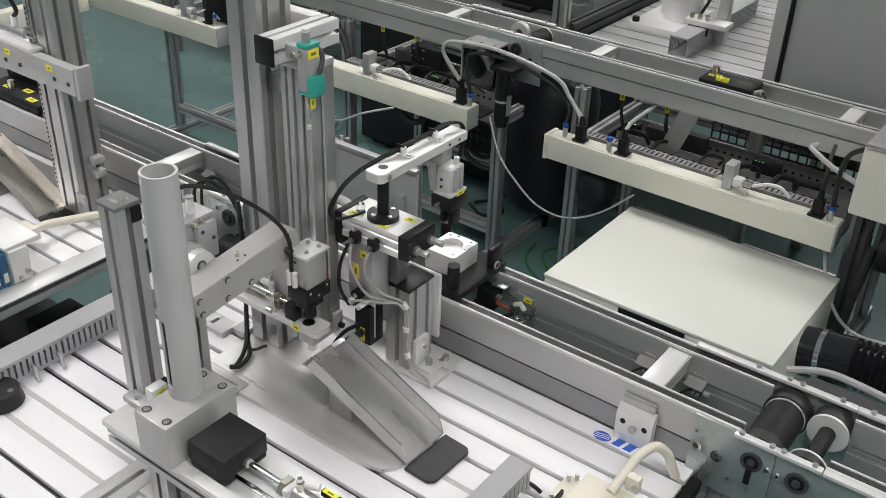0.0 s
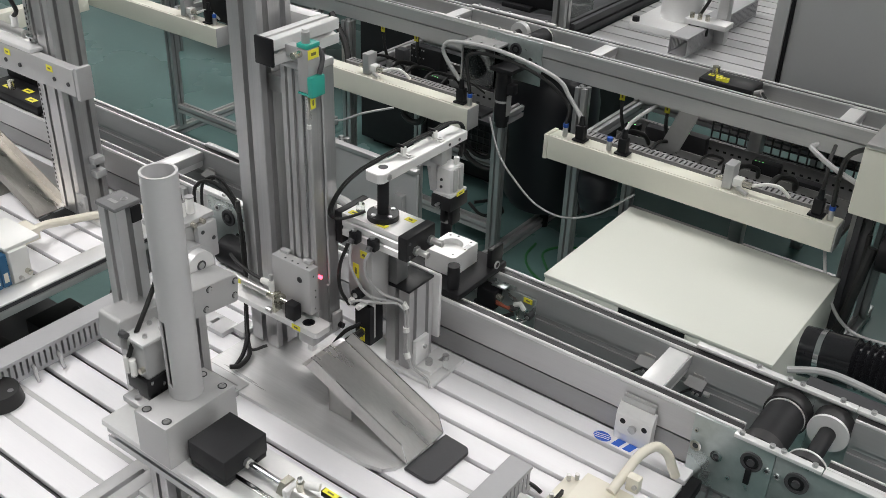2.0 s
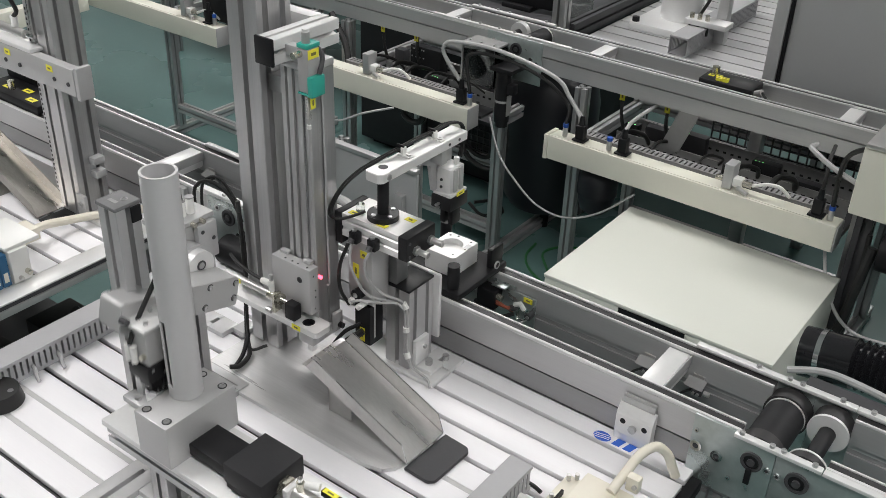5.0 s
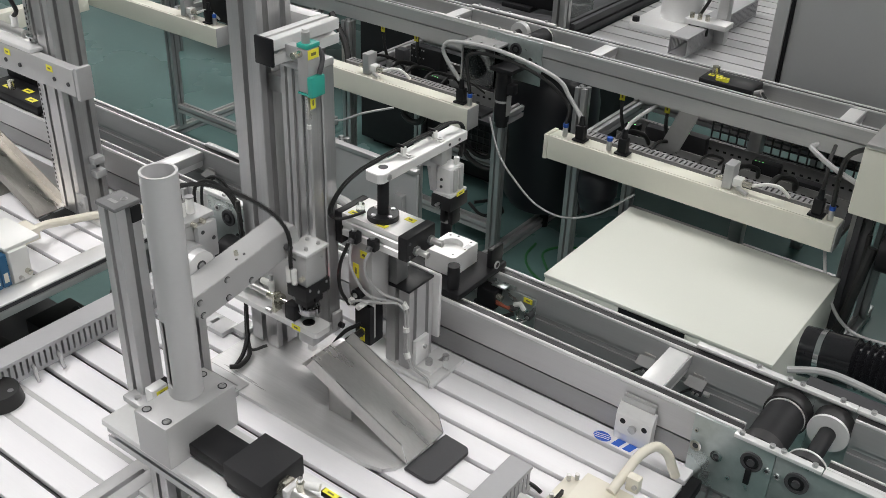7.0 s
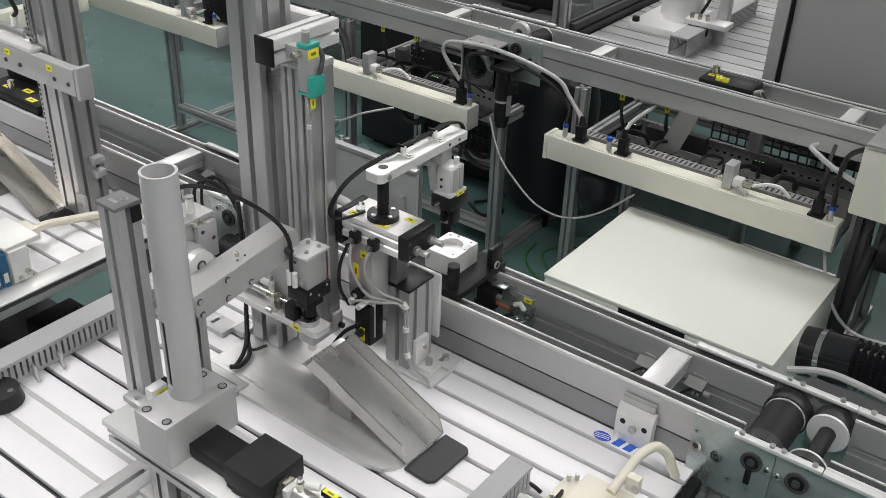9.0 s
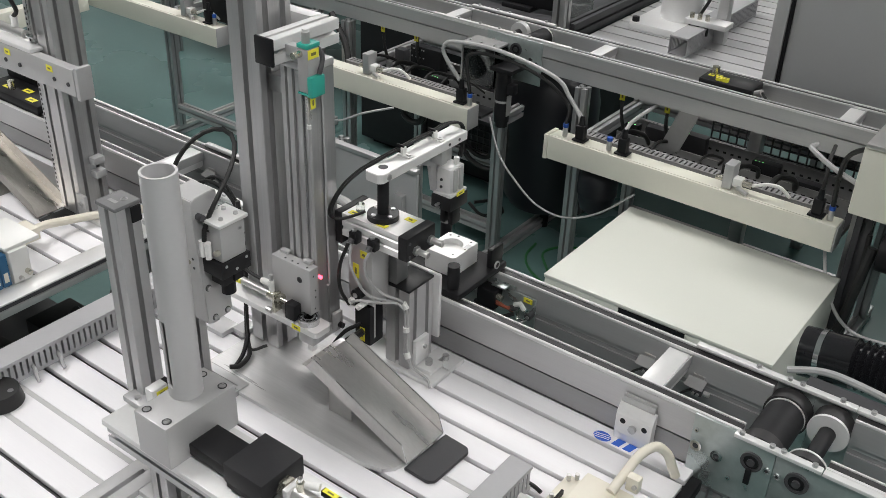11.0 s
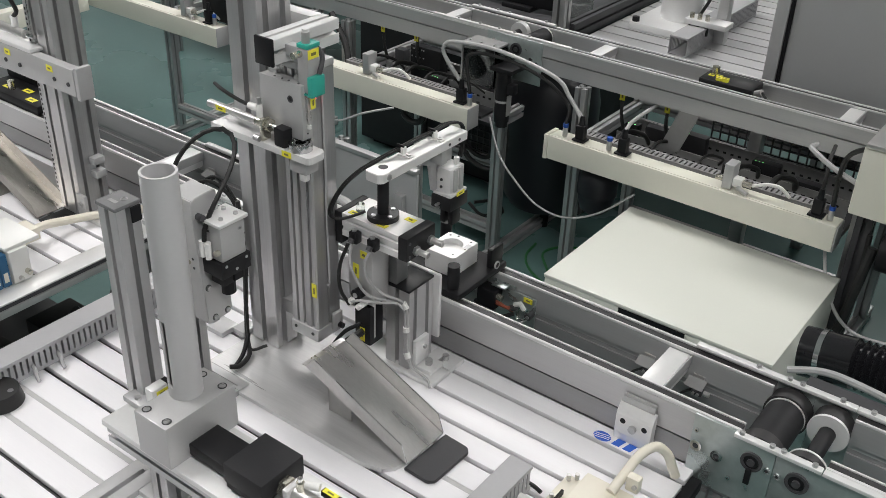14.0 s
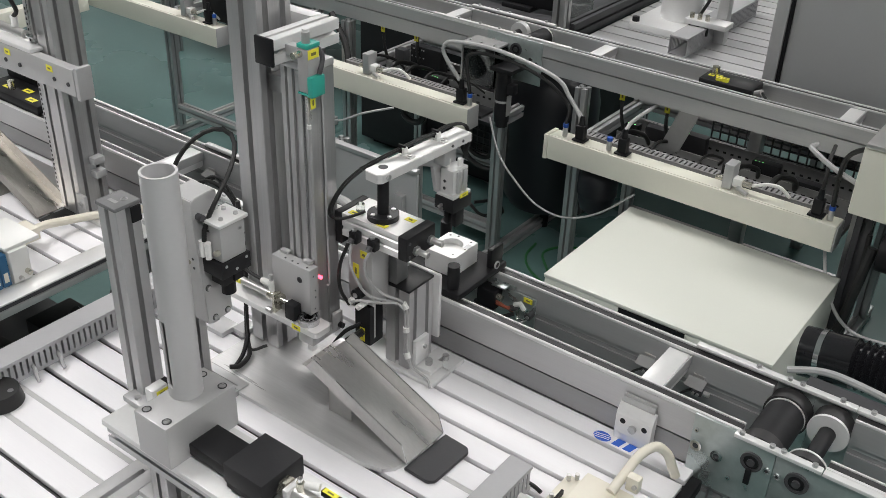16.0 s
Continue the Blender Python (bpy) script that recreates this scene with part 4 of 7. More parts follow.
    bx("foot_flange", ALU_BRIGHT, g, (-0.996, 1.334, 0.328), (-0.955, 1.386, 0.3345), 0.001)
    for dx, dy in ((-0.985, 1.350), (-0.970, 1.370)):
        rd("air_fitting", WHITE, g, (dx, dy, 0.3842), (dx, dy, 0.398), 0.0055, n=10)
    for z in (0.36, 0.345):
        screw(g, (-0.98, 1.338, z), "-y", 0.003, 0.0008, CAP)
    label_plate(g, (-0.954, 1.352, 0.3265), (-0.953, 1.376, 0.3345), "x")
    jaw = bx("jaw_block", BLACK_METAL, c, (-0.999, 1.332, 0.300), (-0.953, 1.388, 0.3278), 0.002)
    for s in (-1, 1):
        bx("jaw", BLACK, c, (-0.975 + s * 0.009 - 0.006, 1.35, 0.262), (-0.975 + s * 0.009 + 0.006, 1.376, 0.2998), 0.002)
    for z in (0.312, 0.304):
        rd("jaw_pin", SCREWSTEEL, jaw, (-0.980, 1.332, z), (-0.980, 1.322, z), 0.003, n=8)
    # hoses clipped on the arm
    for y in (1.225, 1.315):
        bx("hose_clip", WHITE, c, (-0.993, y, 0.4472), (-0.968, y + 0.014, 0.4495), 0.0005)
        bx("clip_post", WHITE, c, (-0.990, y + 0.002, 0.4496), (-0.984, y + 0.012, 0.462), 0.0005)
        screw(c, (-0.975, y + 0.007, 0.4495), "z", 0.0045, 0.002)
        bx("cable_tie", BLACK, c, (-1.001, y + 0.004, 0.4495), (-0.985, y + 0.008, 0.466), 0.001)
    for d in (0, 0.005):
        part("arm_hose", cable(bmesh.new(), [(-1.012 - d, 1.15, 0.440), (-1.000 - d, 1.19, 0.452), (-0.993 - d, 1.231, 0.458), (-0.991 - d, 1.28, 0.460), (-0.989 - d, 1.321, 0.460), (-0.987 - d, 1.36, 0.463), (-0.979 - d, 1.392, 0.456), (-0.975 - d, 1.400, 0.43), (-0.974 - d, 1.39, 0.39)], 0.0025, 8), RUBBER, c)
    for d in (0, 0.005):
        part("loop_hose", cable(bmesh.new(), [(-1.012 - d, 1.15, 0.440), (-1.025 - d, 1.128, 0.421), (-1.037 - d, 1.112, 0.394), (-1.044 - d, 1.105, 0.368), (-1.040 - d, 1.107, 0.354), (-1.028, 1.120 + d, 0.352), (-1.010, 1.150 + d, 0.358)], 0.0024, 8), RUBBER, t)
    rd("clear_fitting", CLEAR, t, (-1.03, 1.165, 0.3482), (-1.03, 1.165, 0.362), 0.008, n=12)
    # grey tubes looping down the front
    part("air_tube", cable(bmesh.new(), [(-1.012, 1.120, 0.306), (-1.010, 1.112, 0.28), (-1.002, 1.113, 0.250), (-0.985, 1.135, 0.20), (-0.955, 1.19, 0.165), (-0.946, 1.192, 0.12), (-0.945, 1.190, 0.07), (-0.93, 1.19, 0.035), (-0.89, 1.188, 0.026), (-0.877, 1.183, 0.012)], 0.0027, 8), GREYTUBE, t)
    part("air_tube", cable(bmesh.new(), [(-0.970, 1.120, 0.306), (-0.976, 1.114, 0.285), (-0.977, 1.120, 0.250), (-0.967, 1.15, 0.205), (-0.949, 1.190, 0.170), (-0.941, 1.193, 0.12), (-0.941, 1.191, 0.07), (-0.926, 1.191, 0.032)], 0.0027, 8), GREYTUBE, t)
    part("air_tube", cable(bmesh.new(), [(-1.02, 1.125, 0.178), (-1.0, 1.13, 0.186), (-0.975, 1.145, 0.184), (-0.955, 1.175, 0.176), (-0.946, 1.188, 0.160)], 0.0027, 8), GREYTUBE, t)
    for p, q in (((-0.950, 1.190, 0.171), (-0.944, 1.192, 0.160)), ((-0.944, 1.192, 0.118), (-0.943, 1.192, 0.108)), ((-0.942, 1.191, 0.060), (-0.936, 1.190, 0.050))):
        rd("tube_tie", WHITE, t, p, q, 0.0062, n=10)
    part("black_tube", cable(bmesh.new(), [(-1.03, 1.13, 0.295), (-1.040, 1.118, 0.25), (-1.042, 1.12, 0.20), (-1.03, 1.13, 0.165)], 0.0035, 8), RUBBER, t)
    rd("valve_knob", BLACK, t, (-1.016, 1.1495, 0.19), (-1.016, 1.132, 0.19), 0.011, n=14)
    rd("knob_screw", SCREWSTEEL, t, (-1.016, 1.1318, 0.19), (-1.016, 1.130, 0.19), 0.005, n=10)
    for x, z in ((-1.022, 0.178), (-1.004, 0.172)):
        rd("elbow", WHITE, t, (x, 1.146, z), (x, 1.124, z), 0.006, n=10)
    part("black_loom", cable(bmesh.new(), [(-1.005, 1.14, 0.11), (-1.03, 1.115, 0.085), (-1.055, 1.10, 0.05), (-1.075, 1.095, 0.03), (-1.09, 1.09, 0.012)], 0.007, 8), RUBBER, t)
    part("black_loom", cable(bmesh.new(), [(-1.015, 1.145, 0.12), (-1.04, 1.125, 0.10), (-1.065, 1.11, 0.055), (-1.082, 1.10, 0.022)], 0.004, 8), BLACK, t)
    return t, c


transfer_unit, turning = transfer()


# ---- pallet on the conveyor ----
def pallet():
    t = thing("pallet", (-1.0, 1.40, 0.12), "black conveyor pallet carrying a bored aluminium block", "pallet")
    bx("tray", BLACK, t, (-1.075, 1.318, 0.1215), (-0.915, 1.487, 0.136), 0.003)
    bm = bmesh.new()
    x0, x1, y0, y1, z0, z1 = -1.034, -0.962, 1.363, 1.447, 0.1362, 0.180
    cx, cy, n, r = -1.000, 1.408, 40, 0.0235
    ring = []
    for k in range(n):
        a = 2 * math.pi * k / n
        d = Vector((math.cos(a), math.sin(a)))
        s = min(((x1 - cx) if d.x > 0 else (cx - x0)) / max(abs(d.x), 1e-6), ((y1 - cy) if d.y > 0 else (cy - y0)) / max(abs(d.y), 1e-6))
        ring.append([bm.verts.new((cx + d.x * q, cy + d.y * q, z)) for q, z in ((s, z1), (s, z0), (r, z1), (r, z1 - 0.012))])
    for k in range(n):
        A, B = ring[k], ring[(k + 1) % n]
        for i, j in ((1, 0), (0, 2), (2, 3)):
            bm.faces.new((A[i], A[j], B[j], B[i]))
    bm.faces.new([q[3] for q in ring])
    h = part("holder_block", bm, ALU_BRIGHT, t, smooth=False)
    for dx, dy in ((-0.024, 0.028), (0.026, 0.03), (-0.026, -0.03), (0.026, -0.032), (0.033, 0.0), (-0.008, 0.034)):
        rd("dowel", CAP, h, (cx + dx, cy + dy, z1), (cx + dx, cy + dy, z1 + 0.0005), 0.0022, n=8)
    bx("notch", ALU, h, (x1 - 0.012, cy + 0.004, z1), (x1, cy + 0.020, z1 + 0.0006), 0)
    for x, y in ((-0.9425, 1.3375), (-1.06, 1.47)):
        rd("corner_post", BLACK, t, (x, y, 0.136), (x, y, 0.186), 0.0125, n=16)
    for x, y in ((-0.922, 1.455),):
        bx("side_block", BLACK, t, (x - 0.012, y - 0.016, 0.136), (x, y + 0.026, 0.180), 0.002)
    part("ring", pipe(bmesh.new(), (-0.9148, 1.447, 0.146), (-0.9118, 1.447, 0.146), 0.0085, 0.0055, 18), GREY, t)
    rd("ring_core", BLACK, t, (-0.9148, 1.447, 0.146), (-0.9125, 1.447, 0.146), 0.0054, n=14)
    return t


pallet()

# ---- conveyor fittings ----
def crossbar(line, y0, x, w=0.042):
    bx("crossbar", ALU_BRIGHT, line, (x - w / 2, y0 + 0.028, 0.072), (x + w / 2, y0 + 0.150, 0.1125), 0.002)
    bx("crossbar_lip", ALU, line, (x + w / 2 + 0.0005, y0 + 0.028, 0.090), (x + w / 2 + 0.004, y0 + 0.150, 0.1135), 0.001)


for x in (-3.1, -1.842, -0.511):
    crossbar(near_line, 1.313, x)
crossbar(next_line, 1.313, 0.6)
for x in (-3.6, -2.46, -2.02, -1.43, -0.62, 0.3):
    crossbar(far_line, 2.727, x)


def top_strip(line, x0, x1, y, screws=(), z=0.1275):
    s = bx("cover_strip", ALU_BRIGHT, line, (x0, y - 0.007, z - 0.0073), (x1, y + 0.007, z), 0.0015)
    for x in screws:
        screw(s, (x, y, z), "z", 0.0048, 0.0050)
    return s


top_strip(near_line, -0.338, -0.193, 1.3050, (-0.327, -0.276, -0.257, -0.206), 0.1212)
top_strip(next_line, -0.191, 1.15, 1.3050, (), 0.1205)
top_strip(near_line, -0.489, -0.196, 1.4875, (-0.372, -0.315, -0.292, -0.222))
top_strip(next_line, -0.195, 1.15, 1.4875, (-0.17,))
top_strip(near_line, -1.829, -1.6, 1.4875)
top_strip(near_line, -1.66, -1.50, 1.3195, (-1.58, -1.54))
top_strip(far_line, -2.06, -1.50, 2.7335, (-1.95, -1.86, -1.78, -1.72, -1.66))
top_strip(far_line, -2.01, -1.66, 2.9, (-1.98, -1.90, -1.85, -1.70))
top_strip(far_line, -0.49, 1.1, 2.7335, (-0.47, -0.43, -0.40))


def face_plate(line, x0, x1, y, hubs, bolts, label):
    """A zinc-plated bearing plate on the outer face of a rail."""
    p = bx("bearing_plate", ZINC, line, (x0, y - 0.0065, -0.02 if y < 2 else -0.03), (x1, y - 0.0005, 0.1195), 0.001, label)
    for x, z, r in hubs:
        bm = pipe(bmesh.new(), (x, y - 0.0066, z), (x, y - 0.011, z), r, r * 0.72, 24)
        part("bearing_rim", bm, CAP, p)
        rd("bearing_core", BLACK, p, (x, y - 0.0066, z), (x, y - 0.0095, z), r * 0.71, n=24)
        rd("shaft_end", CAP, p, (x, y - 0.0095, z), (x, y - 0.014, z), r * 0.35, n=14)
    for x, z, r in bolts:
        bm = pipe(bmesh.new(), (x, y - 0.0066, z), (x, y - 0.0105, z), r, r * 0.5, 18)
        part("bolt_head", bm, CHROME, p)
        rd("bolt_socket", CAP, p, (x, y - 0.0066, z), (x, y - 0.0085, z), r * 0.5, n=12)
    return p


face_plate(near_line, -0.410, -0.2670, 1.313, [(-0.302, 0.075, 0.0185)], [(-0.398, 0.0573, 0.0105), (-0.360, 0.0547, 0.0105), (-0.2752, 0.0707, 0.006), (-0.3335, 0.0204, 0.004), (-0.4015, 0.0895, 0.0035)], "zinc plated bearing plate of the drive")
face_plate(next_line, -0.2662, 0.10, 1.313, [(-0.2255, 0.0733, 0.0195)], [(-0.2575, 0.0688, 0.006), (-0.12, 0.04, 0.0105)], "zinc plated bearing plate of the drive")
bx("cable_lug", BLACK, near_line, (-0.307, 1.2975, 0.030), (-0.297, 1.3035, 0.062), 0.001)
for line, xa, xb in ((near_line, -0.410, -0.2670), (next_line, -0.2662, 0.10)):
    bx("back_plate", ZINC, line, (xa, 1.4915, -0.02), (xb, 1.4975, 0.1195), 0.001)
face_plate(near_line, -1.625, -1.50, 1.313, [(-1.555, 0.085, 0.020)], [(-1.59, 0.10, 0.008), (-1.525, 0.05, 0.006), (-1.51, 0.02, 0.005)], "zinc plated bearing plate of the drive")
face_plate(far_line, -1.82, -1.60, 2.727, [(-1.70, 0.078, 0.022)], [(-1.76, 0.08, 0.014), (-1.64, 0.055, 0.008), (-1.615, 0.045, 0.008), (-1.79, 0.09, 0.008)], "zinc plated bearing plate of the drive")


def drum(line, x, y0, y1, z, r, collars):
    d = rd("drive_drum", CHARCOAL, line, (x, y0, z), (x, y1, z), r, n=36, label="black rubber covered drive drum")
    for y, w, rr, m in collars:
        part("drum_collar", pipe(bmesh.new(), (x, y, z), (x, y + w, z), rr, r * 0.5, 36), m, d)


drum(near_line, -0.301, 1.322, 1.4895, 0.0745, 0.0345, [(1.348, 0.0035, 0.0362, ALU_BRIGHT), (1.4515, 0.0035, 0.0362, ALU_BRIGHT), (1.3515, 0.0995, 0.0352, CHARCOAL), (1.455, 0.030, 0.040, BELT), (1.323, 0.0248, 0.040, BELT)])
drum(next_line, -0.2246, 1.322, 1.4895, 0.0815, 0.0145, [(1.340, 0.004, 0.0345, ALU_BRIGHT), (1.446, 0.006, 0.0355, ALU_BRIGHT), (1.4525, 0.033, 0.0345, BELT), (1.323, 0.0168, 0.0335, BELT)])
drum(far_line, -1.685, 2.758, 2.895, 0.083, 0.034, [(2.756, 0.004, 0.036, ALU_BRIGHT), (2.87, 0.004, 0.036, ALU_BRIGHT)])
drum(far_line, -1.775, 2.758, 2.895, 0.085, 0.014, [(2.85, 0.020, 0.036, ALU_BRIGHT)])


def coupling_bracket():
    t = thing("rail_bracket", (-0.51, 1.29, 0), "grey aluminium angle bracket joining table and conveyor", "bracket")
    bm = prism(bmesh.new(), [(1.3105, 0.018), (1.3105, 0.078), (1.305, 0.078), (1.296, 0.064), (1.294, 0.058), (1.294, 0.018)], "x", -0.545, -0.475)
    part("body", bm, ALU_BRIGHT, t, smooth=False)
    part("foot_flare", prism(bmesh.new(), [(1.3105, 0.0012), (1.3105, 0.0178), (1.2945, 0.0178), (1.2965, 0.0012)], "x", -0.545, -0.475), ALU_BRIGHT, t, smooth=False)
    bx("upper_clamp", ALU, t, (-0.541, 1.305, 0.0785), (-0.479, 1.3108, 0.091), 0.001)
    bx("clamp_step", ALU, t, (-0.541, 1.3085, 0.0912), (-0.479, 1.3108, 0.097), 0.0005)
    for x in (-0.531, -0.489):
        rd("hole", BLACK, t, (x, 1.2939, 0.046), (x, 1.2933, 0.046), 0.0055, n=14)
    screw(t, (-0.510, 1.294, 0.038), "-y", 0.0075, 0.006)


coupling_bracket()


def stopper():
    t = thing("pallet_stopper", (-0.85, 1.44, 0.05), "zinc pallet stopper with red wires between the belts", "stopper")
    bx("plate", ZINC, t, (-0.915, 1.4575, 0.022), (-0.8215, 1.4615, 0.093), 0.001)
    bx("top_fold", ZINC, t, (-0.918, 1.438, 0.1000), (-0.885, 1.4570, 0.1035), 0.001)
    bx("fold_web", ZINC, t, (-0.925, 1.4575, 0.0935), (-0.873, 1.4610, 0.1045), 0.0005)
    label_plate(t, (-0.850, 1.4560, 0.0795), (-0.829, 1.4573, 0.0905), "y")
    bx("valve_body", BLACK, t, (-0.945, 1.425, 0.050), (-0.900, 1.4570, 0.094), 0.004)
    rd("valve_cap", BRASS, t, (-0.905, 1.436, 0.082), (-0.888, 1.436, 0.080), 0.007, n=10)
    for d in (0.0, 0.006):
        part("red_wire", cable(bmesh.new(), [(-0.925 + d, 1.436, 0.076 - d), (-0.900, 1.434, 0.072 - d), (-0.880, 1.436, 0.064), (-0.863, 1.440, 0.066 - d)], 0.0035, 8), ORANGE, t)
    part("black_wire", cable(bmesh.new(), [(-0.95, 1.43, 0.055), (-0.92, 1.425, 0.046), (-0.885, 1.425, 0.044), (-0.86, 1.44, 0.054)], 0.0045, 8), RUBBER, t)
    part("grey_tube", cable(bmesh.new(), [(-0.96, 1.40, 0.060), (-0.93, 1.40, 0.040), (-0.89, 1.41, 0.030), (-0.85, 1.43, 0.036), (-0.835, 1.45, 0.045)], 0.0022, 6), GREYTUBE, t)
    for xa, za, xb, zb in ((-0.862, 0.074, -0.846, 0.083), (-0.848, 0.082, -0.838, 0.070)):
        rd("nipple", WHITE, t, (xa, 1.442, za), (xb, 1.442, zb), 0.005, n=10)
    rd("elbow_body", CAP, t, (-0.872, 1.442, 0.060), (-0.857, 1.442, 0.070), 0.007, n=10)
    bx("holder", CLEAR, t, (-0.858, 1.442, 0.040), (-0.836, 1.4570, 0.066), 0.003)
    rd("knob", CAP, t, (-0.828, 1.4572, 0.058), (-0.828, 1.440, 0.058), 0.0075, n=14)
    rd("knob_screw", SCREWSTEEL, t, (-0.828, 1.4398, 0.058), (-0.828, 1.4385, 0.058), 0.004, n=10)


stopper()


def rail_sensor(x, y):
    t = thing("rail_sensor", (x, y, 0.07), "small steel sensor bracket inside the conveyor", "sensor", "rail sensors")
    part("tab", prism(bmesh.new(), [(y, 0.070), (y - 0.020, 0.060), (y - 0.0205, 0.0615), (y, 0.072)], "x", x - 0.030, x + 0.006), DARKRAIL, t, smooth=False)
    bx("body", CAP, t, (x - 0.016, y - 0.018, 0.045), (x + 0.006, y - 0.003, 0.0585), 0.003)
    rd("lens", STEEL, t, (x + 0.0065, y - 0.010, 0.052), (x + 0.018, y - 0.010, 0.052), 0.005, n=14)
    for d in (-0.010, -0.001):
        rd("clamp_screw", SCREWSTEEL, t, (x + d, y - 0.0185, 0.051), (x + d, y - 0.023, 0.051), 0.003, n=10)
    bx("stem", STEEL, t, (x - 0.022, y + 0.0002, 0.035), (x + 0.0, y + 0.003, 0.078), 0)
    part("wire", cable(bmesh.new(), [(x - 0.016, y - 0.01, 0.05), (x - 0.03, y - 0.014, 0.04), (x - 0.045, y - 0.012, 0.02)], 0.0025, 6), RUBBER, t)


rail_sensor(-0.455, 1.460)
rail_sensor(-0.556, 1.460)
rail_sensor(-1.775, 1.458)


# ---- round edges of the main table ----
def table_rim():
    bx("border", ALU_BRIGHT, left_table, (-1.805, 0.2, -0.004), (-1.750, 1.300, 0.0), 0.001)
    # dark strip puts the shade of the groove below the border into colour
    bx("border_groove", CAP, left_table, (-1.80, 0.2, -0.0155), (-1.754, 1.299, -0.0042), 0)
    bx("border_bar", ALU_Y, left_table, (-1.80, 0.2, -0.0325), (-1.7485, 1.299, -0.0157), 0.002)
    for t, x0, x1 in ((main_table, -1.56, -0.393), (left_table, -2.9, -1.75)):
        if t is main_table:
            part("apron", bar(bmesh.new(), "y", (x1 - 0.02, -0.0515), 0.04, 0.043, 0.2, 1.29, 1, 1, 0.008), ALU_Y, t, smooth=False)
        part("apron", bar(bmesh.new(), "y", (x0 + 0.02, -0.0515), 0.04, 0.043, 0.2, 1.29, 1, 1, 0.008), ALU_Y, t, smooth=False)
        part("apron", bar(bmesh.new(), "x", (1.27, -0.0515), 0.04, 0.043, x0 + 0.041, x1 - 0.041, 1, 1, 0.008), ALU_X, t, smooth=False)
        for x in (x0 + 0.02, x1 - 0.02):
            for y in (0.24, 1.25):
                part("leg", bar(bmesh.new(), "z", (x, y), 0.04, 0.04, FLOOR, -0.0735 if t is main_table or x < -2 else -0.033, 1, 1, 0.008), ALU_Z, t, smooth=False)
            part("stretcher", bar(bmesh.new(), "y", (x, -0.62), 0.038, 0.04, 0.262, 1.228, 1, 1, 0.008), ALU_Y, t, smooth=False)


table_rim()
# soft grey strips pressed into some of the slots
for a, x0, x1 in ((3, -1.5, -0.63), (8, -1.49, -1.02), (7, -1.49, -1.0), (13, -0.79, -0.64)):
    y = SLOTS_Y[a]
    bx("slot_strip", SLOT_STRIP, main_table, (x0, y - 0.0048, -0.0158), (x1, y + 0.0048, -0.001), 0)
# black block standing in for the shade in the table's end recess
bx("end_shadow_gap", BLACK, main_table, (-0.392, 1.235, -0.03), (-0.372, 1.30, -0.006), 0.002)


# ---- slotted cable ducts ----
def duct(x0, x1, y0, y1, h, along, label, z0=0.0, mat=None):
    """A lidded cable duct with open fingers along both flanks."""
    t = thing("cable_duct", ((x0 + x1) / 2, (y0 + y1) / 2, z0), label, "cable duct", "cable ducts")
    mat = mat or DUCT
    th = 0.002
    bx("lid", mat, t, (x0 - 0.001, y0 - 0.001, z0 + h - 0.008), (x1 + 0.001, y1 + 0.001, z0 + h), 0.001)
    bx("floor_strip", mat, t, (x0 + 0.002, y0 + 0.002, z0 + 0.0004), (x1 - 0.002, y1 - 0.002, z0 + 0.003), 0)
    bm = bmesh.new()
    if along == "y":
        n = max(1, int((y1 - y0) / 0.0125))
        st = (y1 - y0) / n
        for s, x in ((0, x0), (1, x1 - th)):
            box(bm, (x, y0, z0 + 0.0005), (x + th, y1, z0 + 0.010))
            for k in range(n):
                box(bm, (x, y0 + st * k, z0 + 0.010), (x + th, y0 + st * k + st * 0.62, z0 + h - 0.008))
    else:
        n = max(1, int((x1 - x0) / 0.0125))
        st = (x1 - x0) / n
        for s, y in ((0, y0), (1, y1 - th)):
            box(bm, (x0, y, z0 + 0.0005), (x1, y + th, z0 + 0.010))
            for k in range(n):
                box(bm, (x0 + st * k, y, z0 + 0.010), (x0 + st * k + st * 0.62, y + th, z0 + h - 0.008))
    part("slotted_flank", bm, mat, t, smooth=False)
    return t


duct(-1.550, -1.497, 0.25, 1.20, 0.05, "y", "grey slotted cable duct along the table edge")
duct(-0.632, -0.590, 0.70, 1.088, 0.055, "y", "grey slotted cable duct with closed lid")
for y, x in ((0.745, -1.45), (0.80, -1.44)):
    t = thing("cable_stub", (x, y, 0), "grey cable leaving the duct into a slot", "cable", "cable stubs")
    part("cable", cable(bmesh.new(), [(-1.497, y + 0.006, 0.020), (-1.482, y + 0.001, 0.019), (-1.472, y - 0.003, 0.010), (-1.465, y - 0.004, 0.0045)], 0.0040, 8), DUCT, t)
t = thing("rubber_puck", (-1.45, 0.675, 0), "round black rubber foot on the table", "knob")
part("knob", rod(bmesh.new(), (-1.474, 0.666, 0.0005), (-1.474, 0.666, 0.028), 0.042, 0.036, 32), RUBBER, t)
for dx, dy in ((0.020, 0.012), (0.004, -0.022)):
    rd("screw_hole", ENDCAP_GREY, t, (-1.474 + dx, 0.666 + dy, 0.0281), (-1.474 + dx, 0.666 + dy, 0.0286), 0.0055, n=14)


